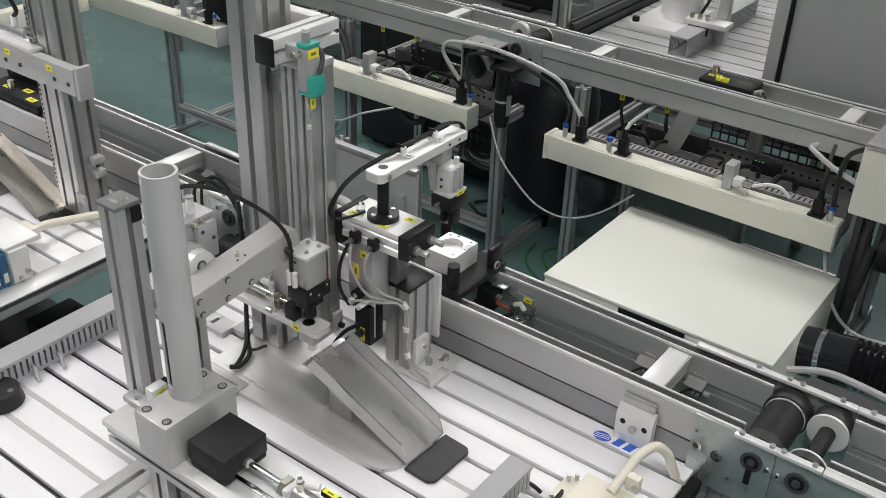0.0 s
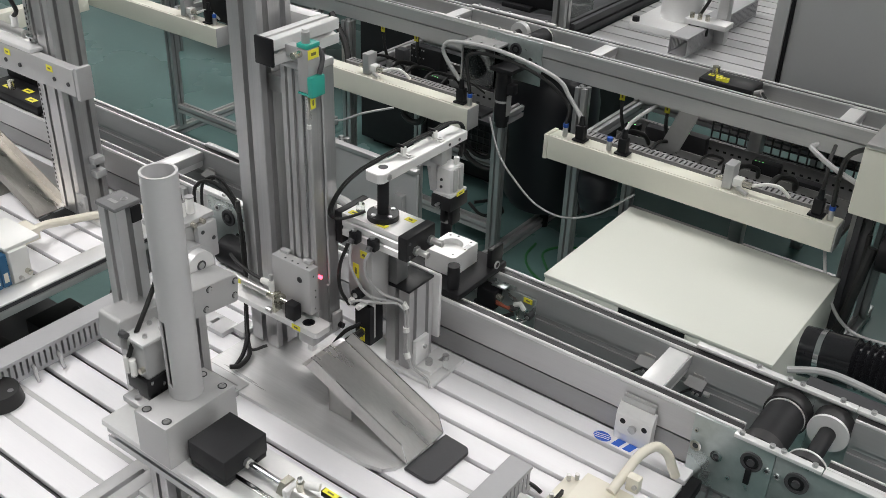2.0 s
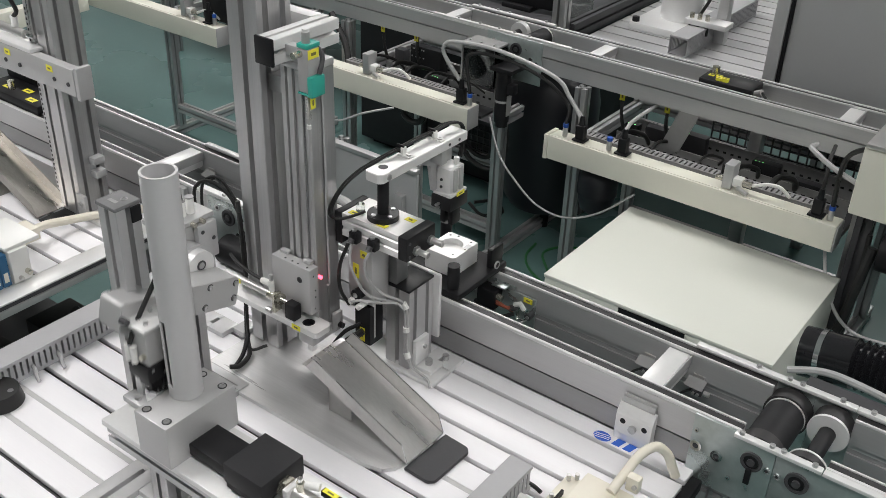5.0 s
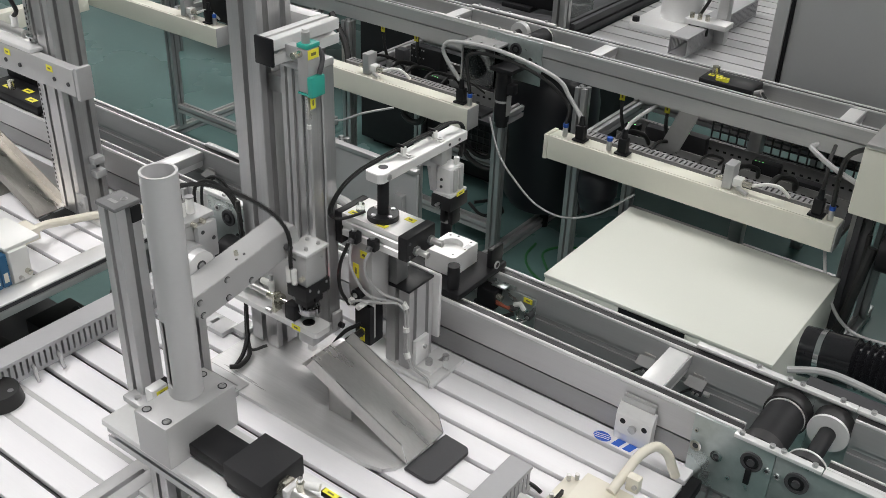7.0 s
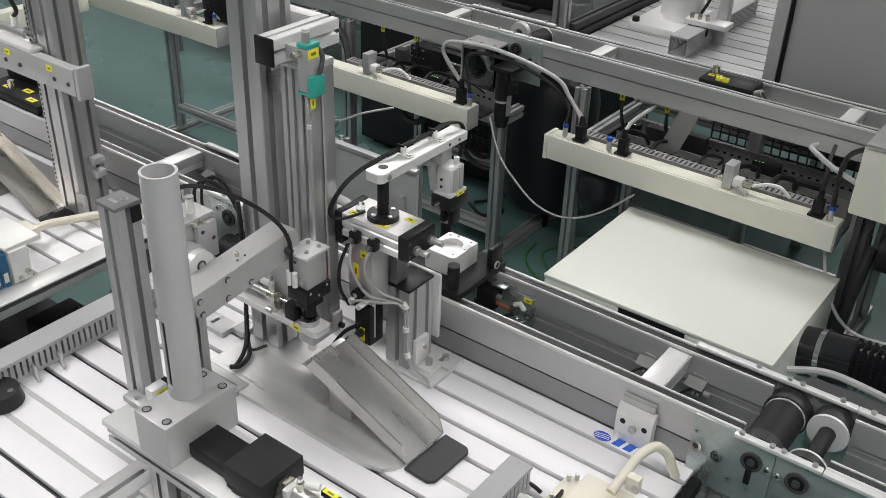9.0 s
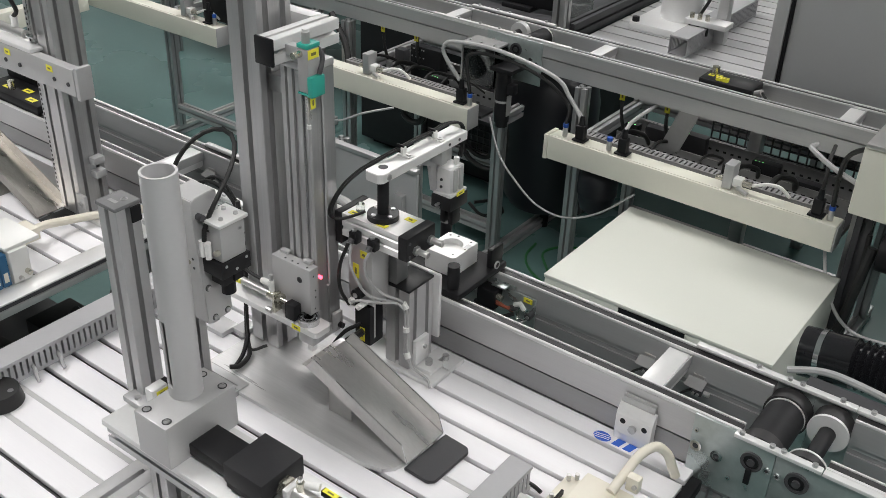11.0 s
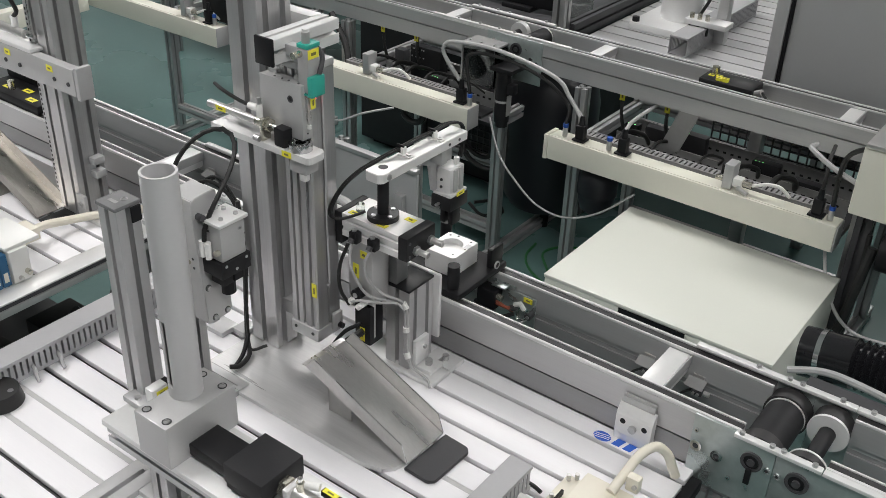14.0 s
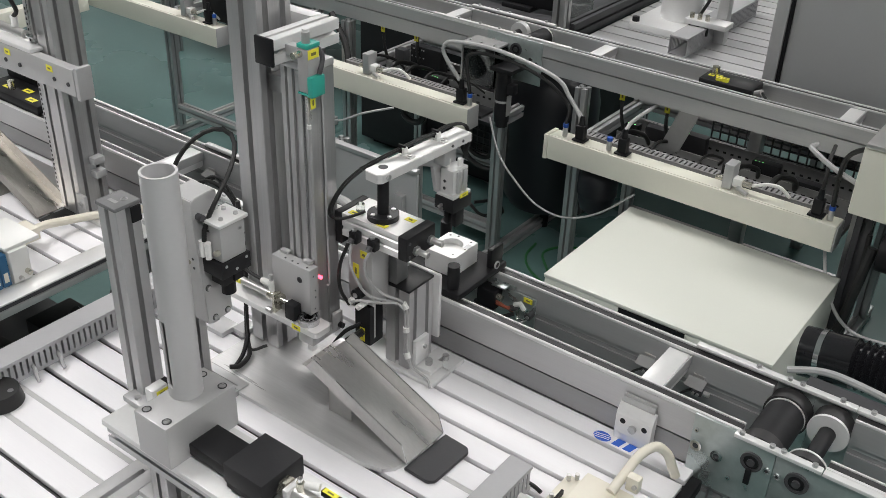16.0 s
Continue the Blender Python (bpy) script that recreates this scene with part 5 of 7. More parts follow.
# ---- connector and ivory cable ----
def connector():
    t = thing("valve_island", (-0.46, 1.13, 0), "ivory valve island with a plugged ivory cable", "valve block")
    bx("body", CREAM_PLASTIC, t, (-0.545, 0.98, 0.0005), (-0.435, 1.130, 0.034), 0.003)
    bx("cover", CREAM_PLASTIC, t, (-0.515, 1.03, 0.0365), (-0.428, 1.142, 0.046), 0.003)
    for x in (-0.528, -0.493):
        bx("groove", BLACK, t, (x, 1.0, 0.0366), (x + 0.004, 1.08, 0.0468), 0)
    bx("plug", CREAM_PLASTIC, t, (-0.448, 1.143, 0.0465), (-0.425, 1.160, 0.076), 0.003)
    part("ivory_cable", cable(bmesh.new(), [(-0.461, 1.12, 0.050), (-0.457, 1.155, 0.064), (-0.452, 1.195, 0.080), (-0.440, 1.230, 0.082), (-0.425, 1.250, 0.060), (-0.415, 1.258, 0.030), (-0.409, 1.264, 0.010)], 0.0085, 12), CREAM_PLASTIC, t)
    for x, y in ((-0.535, 1.115), (-0.535, 1.06), (-0.525, 1.125)):
        rd("terminal_screw", STEEL, t, (x, y, 0.0362), (x, y, 0.0475), 0.004, n=10)
    rd("plug_screw", STEEL, t, (-0.431, 1.1425, 0.062), (-0.431, 1.138, 0.062), 0.004, n=10)
    t2 = thing("tube_end", (-0.58, 1.06, 0), "small white hose nipple at the duct", "fitting")
    rd("nipple", WHITE, t2, (-0.588, 1.05, 0.015), (-0.556, 1.05, 0.015), 0.008, n=12)
    part("tube", cable(bmesh.new(), [(-0.60, 1.095, 0.006), (-0.585, 1.092, 0.008), (-0.57, 1.09, 0.005)], 0.004, 6), RUBBER, t2)


connector()


def sticker():
    """A flat blue maker's mark, drawn as plain shapes."""
    t = thing("blue_sticker", (-0.53, 1.287, 0), "blue round mark with three slanted bars on the table", "sticker")
    cx, cy = -0.561, 1.284
    ring = [(cx + 0.017 * math.cos(a), cy + 0.0125 * math.sin(a)) for a in [k * math.pi / 16 for k in range(32)]]
    part("disc", prism(bmesh.new(), ring, "z", 0.0003, 0.0008), LOGOBLUE, t)
    for d in (-0.0048, 0.0, 0.0048):
        bm = bmesh.new()
        pts = [(cx - 0.015, cy + d - 0.002), (cx - 0.004, cy + d - 0.0005), (cx + 0.004, cy + d + 0.002), (cx + 0.015, cy + d + 0.0035)]
        prism(bm, pts + [(x, y - 0.0015) for x, y in pts[::-1]], "z", 0.0009, 0.0012)
        part("stripe", bm, TABLE, t)
    for x in (-0.530, -0.508, -0.486):
        part("slanted_bar", prism(bmesh.new(), [(x - 0.009, 1.2765), (x + 0.006, 1.2765), (x + 0.011, 1.2965), (x - 0.004, 1.2965)], "z", 0.0003, 0.0008), LOGOBLUE, t)


sticker()


# ---- white floor cabinet ----
def big_box():
    t = thing("white_cabinet", (-0.8, 2.29, FLOOR), "off-white painted steel cabinet standing on the floor", "cabinet")
    bx("body", BOXWHITE, t, (-1.131, 2.04, FLOOR + 0.03), (-0.480, 2.547, -0.262), 0.004)
    bx("lid", BOXWHITE, t, (-1.133, 2.038, -0.2615), (-0.478, 2.549, -0.25), 0.003)
    bx("vent_slot", BLACK, t, (-0.899, 2.0365, -0.279), (-0.709, 2.0395, -0.2625), 0)
    for x in (-1.09, -0.53):
        for y in (2.08, 2.5):
            rd("foot", BLACK, t, (x, y, FLOOR), (x, y, FLOOR + 0.03), 0.02)


big_box()


# ---- next station ----
def next_station():
    t = thing("slide_post", (-1.97, 1.2, 0), "tall slotted aluminium post with a wide slide plate", "post")
    part("post", bar(bmesh.new(), "z", (-1.978, 1.217), 0.085, 0.080, 0.0005, 1.2, 2, 2), ALU_Z, t, smooth=False)
    rail = bx("hole_rail", ALU, t, (-2.034, 1.180, 0.02), (-2.0215, 1.195, 0.52), 0.001)
    bm = bmesh.new()
    for k in range(40):
        box(bm, (-2.0300, 1.1792, 0.03 + k * 0.012), (-2.0255, 1.1799, 0.036 + k * 0.012))
    part("rail_holes", bm, CAP, rail, smooth=False)
    bx("slide_plate", ALU_CAST, t, (-2.15, 1.145, 0.352), (-1.83, 1.170, 0.415), 0.003)
    bx("plate_edge", ALU, t, (-1.8295, 1.147, 0.345), (-1.817, 1.185, 0.42), 0.002)
    bx("top_fold", ALU_BRIGHT, t, (-2.15, 1.145, 0.4155), (-1.98, 1.20, 0.425), 0.002)
    for x in (-2.085, -2.03, -1.90, -1.85):
        screw(t, (x, 1.145, 0.378), "-y", 0.005, 0.002, CAP)
    label_plate(t, (-2.085, 1.144, 0.392), (-2.063, 1.1447, 0.406), "y")
    label_plate(t, (-1.925, 1.144, 0.392), (-1.903, 1.1447, 0.406), "y")
    rd("pin_cylinder", STEEL, t, (-2.12, 1.165, 0.447), (-2.02, 1.165, 0.447), 0.010)
    rd("valve", WHITE, t, (-2.055, 1.165, 0.4575), (-2.055, 1.165, 0.482), 0.008, n=12)
    rd("rod", CHROME, t, (-2.0195, 1.165, 0.447), (-1.985, 1.165, 0.447), 0.005)
    part("tube", cable(bmesh.new(), [(-2.055, 1.165, 0.48), (-2.03, 1.16, 0.50), (-2.03, 1.15, 0.53), (-2.05, 1.15, 0.56)], 0.005, 8), RUBBER, t)
    bx("cheek", ALU, t, (-1.934, 1.165, 0.012), (-1.900, 1.174, 0.075), 0.002)
    bx("cheek_foot", ALU_BRIGHT, t, (-1.934, 1.1745, 0.0005), (-1.860, 1.26, 0.011), 0.002)
    screw(t, (-1.916, 1.165, 0.052), "-y", 0.007, 0.004)
    for z in (0.10, 0.135):
        bx("side_clamp", ALU, t, (-1.9345, 1.215, z), (-1.912, 1.245, z + 0.018), 0.002)
    base = thing("base_sheet", (-2.1, 1.15, 0), "flat stainless sheet lying on the slotted table", "metal sheet")
    part("sheet", prism(bmesh.new(), [(-2.45, 1.18), (-2.05, 1.18), (-2.05, 1.29), (-2.45, 1.29)], "z", 0.0006, 0.004), STEEL, base, smooth=False)
    c = thing("discharge_chute", (-2.15, 1.14, 0), "folded stainless steel chute sloping onto the table", "chute")
    yf, yb = 1.098, 1.178
    xa, za, xb, zb = -2.30, 0.135, -2.008, 0.010
    bm = bmesh.new()
    prism(bm, [(xa, za), (xb, zb), (xb, zb - 0.0018), (xa, za - 0.0018)], "y", yf, yb)
    part("slide", bm, BROWN_STEEL, c, smooth=False)
    for y in (yf - 0.0017, yb + 0.0002):
        part("side_wall", prism(bmesh.new(), [(xa, za), (xb, zb), (xb - 0.012, zb + 0.034), (xa, za + 0.032)], "y", y, y + 0.0015), BROWN_STEEL, c, smooth=False)
    bx("support", BROWN_STEEL, c, (-2.20, 1.105, 0.0005), (-2.19, 1.17, 0.0855), 0)
    mat = thing("black_mat", (-1.98, 1.138, 0), "black rubber stop mat at the foot of the chute", "mat")
    bx("mat", RUBBER, mat, (-2.0065, 1.10, 0.0005), (-1.955, 1.176, 0.006), 0.002)
    # valve island with blue printed valves
    v = thing("valve_island", (-1.84, 0.9, 0), "white valve island with blue printed valves", "valve block")
    bx("end_block", WHITE, v, (-1.87, 0.905, 0.0005), (-1.80, 0.950, 0.080), 0.003)
    bx("cover", WHITE, v, (-1.93, 0.90, 0.0805), (-1.806, 0.985, 0.090), 0.003)
    for k in range(7):
        y = 0.901 - 0.021 * k
        m = bx("valve", NAVY, v, (-1.865, y - 0.019, 0.0005), (-1.804, y, 0.078), 0.002, "blue printed slim valve")
        bx("tag", CREAM_PLASTIC, m, (-1.8038, y - 0.015, 0.012), (-1.803, y - 0.005, 0.035), 0)
    bx("manifold", WHITE, v, (-1.95, 0.74, 0.0005), (-1.8705, 0.985, 0.062), 0.003)
    rd("silencer", BRASS, v, (-1.80, 0.938, 0.022), (-1.787, 0.938, 0.022), 0.006, n=10)
    rd("silencer", STEEL, v, (-1.80, 0.92, 0.012), (-1.79, 0.92, 0.012), 0.005, n=10)
    bx("plug", CREAM_PLASTIC, v, (-1.935, 0.985, 0.03), (-1.88, 1.03, 0.062), 0.004)
    part("ivory_cable", cable(bmesh.new(), [(-1.905, 1.025, 0.045), (-1.905, 1.06, 0.045), (-1.905, 1.11, 0.034), (-1.893, 1.17, 0.026), (-1.86, 1.25, 0.020), (-1.84, 1.29, 0.015)], 0.010, 10), CREAM_PLASTIC, v)
    b = thing("yellow_tag_sensor", (-2.42, 1.36, 0.12), "black pallet stop with yellow tags on the conveyor", "sensor")
    bx("body", BLACK, b, (-2.56, 1.320, 0.121), (-2.30, 1.47, 0.145), 0.004)
    bx("block", BLACK, b, (-2.56, 1.40, 0.1455), (-2.42, 1.46, 0.19), 0.004)
    rd("pin", BRASS, b, (-2.46, 1.35, 0.1452), (-2.46, 1.35, 0.17), 0.010)
    for x, y, z in ((-2.50, 1.345, 0.1452), (-2.43, 1.36, 0.1452), (-2.37, 1.33, 0.1452)):
        label_plate(b, (x, y, z), (x + 0.035, y + 0.018, z + 0.001), "z")
    s = thing("under_shelf", (-2.3, 0.9, -0.4), "dark shelf with black modules under the table", "shelf")
    bx("board", CAP, s, (-2.85, 0.262, -0.42), (-1.765, 1.228, -0.40), 0.002)
    for k in range(4):
        bx("module", BLACK, s, (-2.05 + 0.01 * k, 0.45 + 0.19 * k, -0.3995), (-1.86, 0.58 + 0.19 * k, -0.27 + 0.02 * (k % 2)), 0.004)
    part("cable", cable(bmesh.new(), [(-1.78, 1.02, -0.12), (-1.79, 1.08, -0.19), (-1.80, 1.13, -0.16), (-1.80, 1.16, -0.10)], 0.012, 8), RUBBER, s)
    for y in (0.3, 1.19):
        for x in (-2.8, -1.80):
            bx("hanger", ALU, s, (x - 0.008, y - 0.015, -0.3995), (x + 0.008, y + 0.015, -0.074), 0.001)


next_station()
t = thing("mesh_bracket", (-1.72, 1.305, 0.02), "small aluminium clip on the conveyor rail", "bracket")
bx("clip", ALU, t, (-1.735, 1.300, 0.06), (-1.700, 1.3125, 0.112), 0.002)
screw(t, (-1.718, 1.300, 0.085), "-y", 0.005, 0.003)


# ---- tubes behind the lift ----
t = thing("grey_air_hose", (-1.2, 1.3, 0.2), "thick grey air hose bending behind the lift", "hose")
part("hose", cable(bmesh.new(), [(-1.36, 1.36, 0.135), (-1.30, 1.36, 0.20), (-1.22, 1.34, 0.225), (-1.16, 1.32, 0.19), (-1.14, 1.31, 0.135)], 0.0095, 10), GREYTUBE, t)
t = thing("black_motor", (-1.63, 1.28, 0.1), "black cable loops beside the conveyor drive", "cable")
part("cable", cable(bmesh.new(), [(-1.60, 1.25, 0.10), (-1.58, 1.24, 0.18), (-1.54, 1.25, 0.205), (-1.49, 1.26, 0.18), (-1.47, 1.27, 0.12)], 0.0042, 8), RUBBER, t)
part("cable", cable(bmesh.new(), [(-1.59, 1.26, 0.09), (-1.565, 1.25, 0.19), (-1.52, 1.26, 0.215), (-1.475, 1.27, 0.16)], 0.0036, 8), RUBBER, t)
rd("motor_can", BLACK, t, (-1.53, 1.27, 0.03), (-1.44, 1.27, 0.03), 0.035, n=24)

for x in (-4.2, -2.95, -1.64, -0.36, 0.9):
    for y in (1.3265, 1.4775):
        part("leg", bar(bmesh.new(), "z", (x, y), 0.04, 0.04, FLOOR, -0.0355, 1, 1, 0.008), ALU_Z, next_line if x > 0 else near_line, smooth=False)

# ---- frames inside the loop: posts, rails, cream beams and control trays ----
def module(xa, xb, label, back=True):
    """A frame of slotted bars that carries a control tray under the far line."""
    t = thing("workbench_stand", (xa, 2.72, FLOOR), label, "frame", "profile frames")
    w = 0.040
    for x in (xa, xb):
        part("front_post", bar(bmesh.new(), "z", (x, 2.705), w, w, FLOOR + 0.04, 0.0195, 1, 1, 0.008), ALU_Z, t, smooth=False)
        part("back_post", bar(bmesh.new(), "z", (x, 3.16), w, w, FLOOR + 0.04, -0.02, 1, 1, 0.008), ALU_Z, t, smooth=False)
        part("foot_bar", bar(bmesh.new(), "y", (x, FLOOR + 0.02), w, 0.04, 2.62, 3.25, 1, 1, 0.008), ALU_Y, t, smooth=False)
        part("tray_bar", bar(bmesh.new(), "y", (x, -0.185), w * 0.9, 0.04, 2.7255, 3.1395, 1, 1, 0.008), ALU_Y, t, smooth=False)
    for y, z in ((2.705, FLOOR + 0.13), (3.16, FLOOR + 0.13), (3.16, -0.17)):
        part("lengthwise_bar", bar(bmesh.new(), "x", (y, z), w * 0.95, 0.04, xa + w / 2, xb - w / 2, 1, 1, 0.008), ALU_X, t, smooth=False)
    return t


FRAMES = [(-3.50, -3.03), (-2.44, -1.735), (-1.425, -0.50), (-0.17, 0.75)]
for a, b in FRAMES:
    module(a, b, "grey slotted aluminium profile frame below the conveyor")


def cream_beam(xa, xb):
    t = thing("cream_beam", (xa, 2.54, -0.18), "long cream painted hollow beam below the conveyor", "beam", "cream beams")
    bx("body", CREAM, t, (xa + 0.014, 2.54, -0.18), (xb - 0.002, 2.605, -0.10), 0.003)
    bx("end_cap", CREAM, t, (xa, 2.538, -0.182), (xa + 0.0135, 2.607, -0.098), 0.002)
    bx("end_cap", GREY, t, (xb - 0.0015, 2.541, -0.179), (xb + 0.002, 2.604, -0.101), 0.001)
    bx("step", CREAM, t, (xa + 0.02, 2.546, -0.0998), (xb - 0.06, 2.549, -0.098), 0)
    bx("bracket", CAP, t, (xa + 0.05, 2.606, -0.17), (xa + 0.09, 2.684, -0.13), 0.001)
    bx("bracket", CAP, t, (xb - 0.09, 2.606, -0.17), (xb - 0.05, 2.684, -0.13), 0.001)
    return t


BEAMS = [(-3.95, -3.0), (-2.66, -1.762), (-1.459, -0.521)]
for a, b in BEAMS:
    cream_beam(a, b)


t = thing("cream_beam", (-3.79, 2.1, -0.18), "long cream painted hollow beam below the conveyor", "beam", "cream beams")
bx("body", CREAM, t, (-3.83, 1.2, -0.18), (-3.775, 2.50, -0.10), 0.003)
bx("leg", ALU, t, (-3.82, 1.25, FLOOR), (-3.785, 1.285, -0.1805), 0.001)
bx("leg", ALU, t, (-3.82, 2.42, FLOOR), (-3.785, 2.455, -0.1805), 0.001)


def tray(xa, xb, seed):
    """A flat control tray behind a cream beam, full of ducts, rails and modules, toned dark for shade."""
    rng = random.Random(seed)
    y0, z = 2.61, -0.215
    t = thing("control_tray", (xa, y0, z), "open control tray with slotted ducts, hole rails and black modules", "control panel", "control trays")
    bx("tray_plate", CAP, t, (xa, 2.612, -0.156), (xb, 2.683, -0.1465), 0)
    bx("tray_plate", CAP, t, (xa + 0.025, 2.728, z - 0.015), (xb - 0.025, 3.13, z - 0.006), 0)
    # slotted ducts in front and at the back, their grey dimmed for shade
    for y in (2.622, 2.99):
        zz = -0.146 if y < 2.7 else z - 0.006
        bm = bmesh.new()
        n = int((xb - xa - 0.1) / 0.016)
        box(bm, (xa + 0.04, y, zz), (xb - 0.06, y + 0.0015, zz + 0.045))
        box(bm, (xa + 0.04, y + 0.038, zz), (xb - 0.06, y + 0.0395, zz + 0.045))
        for k in range(n):
            box(bm, (xa + 0.04 + k * 0.016, y, zz + 0.0455), (xa + 0.05 + k * 0.016, y + 0.0395, zz + 0.047))
        box(bm, (xa + 0.04, y - 0.001, zz + 0.0455), (xb - 0.06, y + 0.006, zz + 0.0475))
        box(bm, (xa + 0.04, y + 0.0335, zz + 0.0455), (xb - 0.06, y + 0.0405, zz + 0.0475))
        part("slotted_duct", bm, TRAY_DUCT, t, smooth=False)
    # hole rails, their grey toned down for the shade under the conveyor
    for y, h in ((2.845, 0.055), (2.975, 0.06)):
        r = bx("hole_rail", DARKRAIL, t, (xa + 0.05, y, z - 0.005), (xb - 0.05, y + 0.003, z + h), 0)
        for k in range(int((xb - xa - 0.12) / 0.026)):
            x = xa + 0.07 + 0.026 * k
            bx("rail_hole", BLACK, r, (x, y - 0.0012, z + h * 0.45), (x + 0.011, y - 0.0002, z + h * 0.45 + 0.007), 0)
    x = xa + 0.06
    while x < xb - 0.16:
        w = rng.uniform(0.03, 0.10)
        if rng.random() < 0.7:
            y = rng.choice((2.75, 2.885, 2.90))
            h = rng.uniform(0.05, 0.10)
            m = bx("control_module", rng.choice((BLACK, BLACK, CHARCOAL, CAP)), t, (x, y, z - 0.005), (x + w, y + 0.035, z + h), 0.002)
            if rng.random() < 0.55:
                for k in range(rng.randint(2, 4)):
                    bx("indicator", GREEN_LED, m, (x + 0.008 + k * 0.012, y + 0.004, z + h), (x + 0.0105 + k * 0.012, y + 0.0065, z + h + 0.001), 0)
            if rng.random() < 0.5:
                bx("terminal_strip", GREY, m, (x + 0.004, y - 0.004, z + 0.01), (x + w - 0.004, y - 0.0004, z + 0.022), 0)
        x += w + rng.uniform(0.01, 0.05)
    for k in range(5):
        x = xa + 0.1 + (xb - xa - 0.25) * (k + rng.random() * 0.6) / 5
        part("cable", cable(bmesh.new(), [(x, 2.64, -0.12), (x + 0.01, 2.70, -0.085), (x + 0.03, 2.80, z + 0.09), (x + 0.04 + rng.uniform(-0.05, 0.05), 2.86, z + 0.03)], rng.uniform(0.004, 0.010), 8), RUBBER, t)
    for x in (xa + 0.075, xa + 0.235):
        part("hanging_lead", cable(bmesh.new(), [(x + 0.008, 2.80, 0.03), (x + 0.006, 2.795, -0.02), (x + 0.010, 2.79, -0.07), (x + 0.02, 2.80, -0.13)], 0.006, 8), RUBBER, t)
        label_plate(t, (x, 2.783, -0.022), (x + 0.018, 2.7845, 0.012), "y")
    return t


for i, (a, b) in enumerate(((-2.42, -1.755), (-1.405, -0.52), (-0.15, 0.73))):
    tray(a, b, 3 + i)


def wire_grid(xa, xb, y, z0, z1):
    t = thing("wire_grid", (xa, y, z0), "dark wire mesh guard behind the control tray", "mesh", "wire grids")
    bm = bmesh.new()
    for k in range(int((xb - xa) / 0.03) + 1):
        rod(bm, (xa + 0.03 * k, y, z0), (xa + 0.03 * k, y, z1), 0.0035, n=5)
    for k in range(int((z1 - z0) / 0.03) + 1):
        rod(bm, (xa, y, z0 + 0.03 * k), (xb, y, z0 + 0.03 * k), 0.004, n=5)
    tagged(part("mesh", bm, CAP, t, smooth=False), kind="stuff")


wire_grid(-1.10, -0.56, 3.05, -0.27, -0.04)
wire_grid(-2.12, -1.78, 3.05, -0.52, -0.10)


# ---- far station tables beyond the second line ----
def far_table(xa, xb, y0, y1, seed):
    t = thing("slotted_table", (xa, y0, 0), "slotted aluminium work table, greyed for the dimmer light beyond the conveyor", "work table", "far tables")
    n = int((y1 - y0) / 0.082)
    for k in range(n):
        # slats greyer than the near tables': the dimmer light here put into colour
        bx("tabletop_slat", ALU, t, (xa, y0 + 0.082 * k + 0.005, -0.012), (xb, y0 + 0.082 * (k + 1) - 0.005, 0), 0)
    bx("slot_bed", SLOT, t, (xa, y0, -0.03), (xb, y0 + 0.082 * n, -0.0125), 0)
    for y in (y0 + 0.02, y1 - 0.03):
        part("apron", bar(bmesh.new(), "x", (y, -0.0515), 0.04, 0.043, xa, xb, 1, 1, 0.008), ALU_X, t, smooth=False)
    for x in (xa + 0.03, xb - 0.03):
        for y in (y0 + 0.02, y1 - 0.03):
            part("leg", bar(bmesh.new(), "z", (x, y), 0.04, 0.04, FLOOR, -0.0735, 1, 1, 0.008), ALU_Z, t, smooth=False)
    return t


far_table(-1.70, -0.98, 3.22, 4.3, 1)
far_table(-4.4, -2.9, 3.4, 4.5, 3)
# made-up dark block that keeps the area below the far screen dark
t = thing("dark_cabinet", (-2.3, 3.5, FLOOR), "low dark block added to fill the dark area beyond the conveyor", "cabinet")
bx("body", CHARCOAL, t, (-2.80, 3.18, FLOOR + 0.03), (-1.80, 4.1, -0.06), 0.006)
bx("top", CAP, t, (-2.82, 3.16, -0.0595), (-1.79, 4.12, -0.03), 0.004)
bx("plinth", BLACK, t, (-2.76, 3.22, FLOOR), (-1.84, 4.06, FLOOR + 0.03), 0)
duct(-1.385, -1.315, 3.24, 3.9, 0.07, "y", "grey slotted cable duct on the far table")


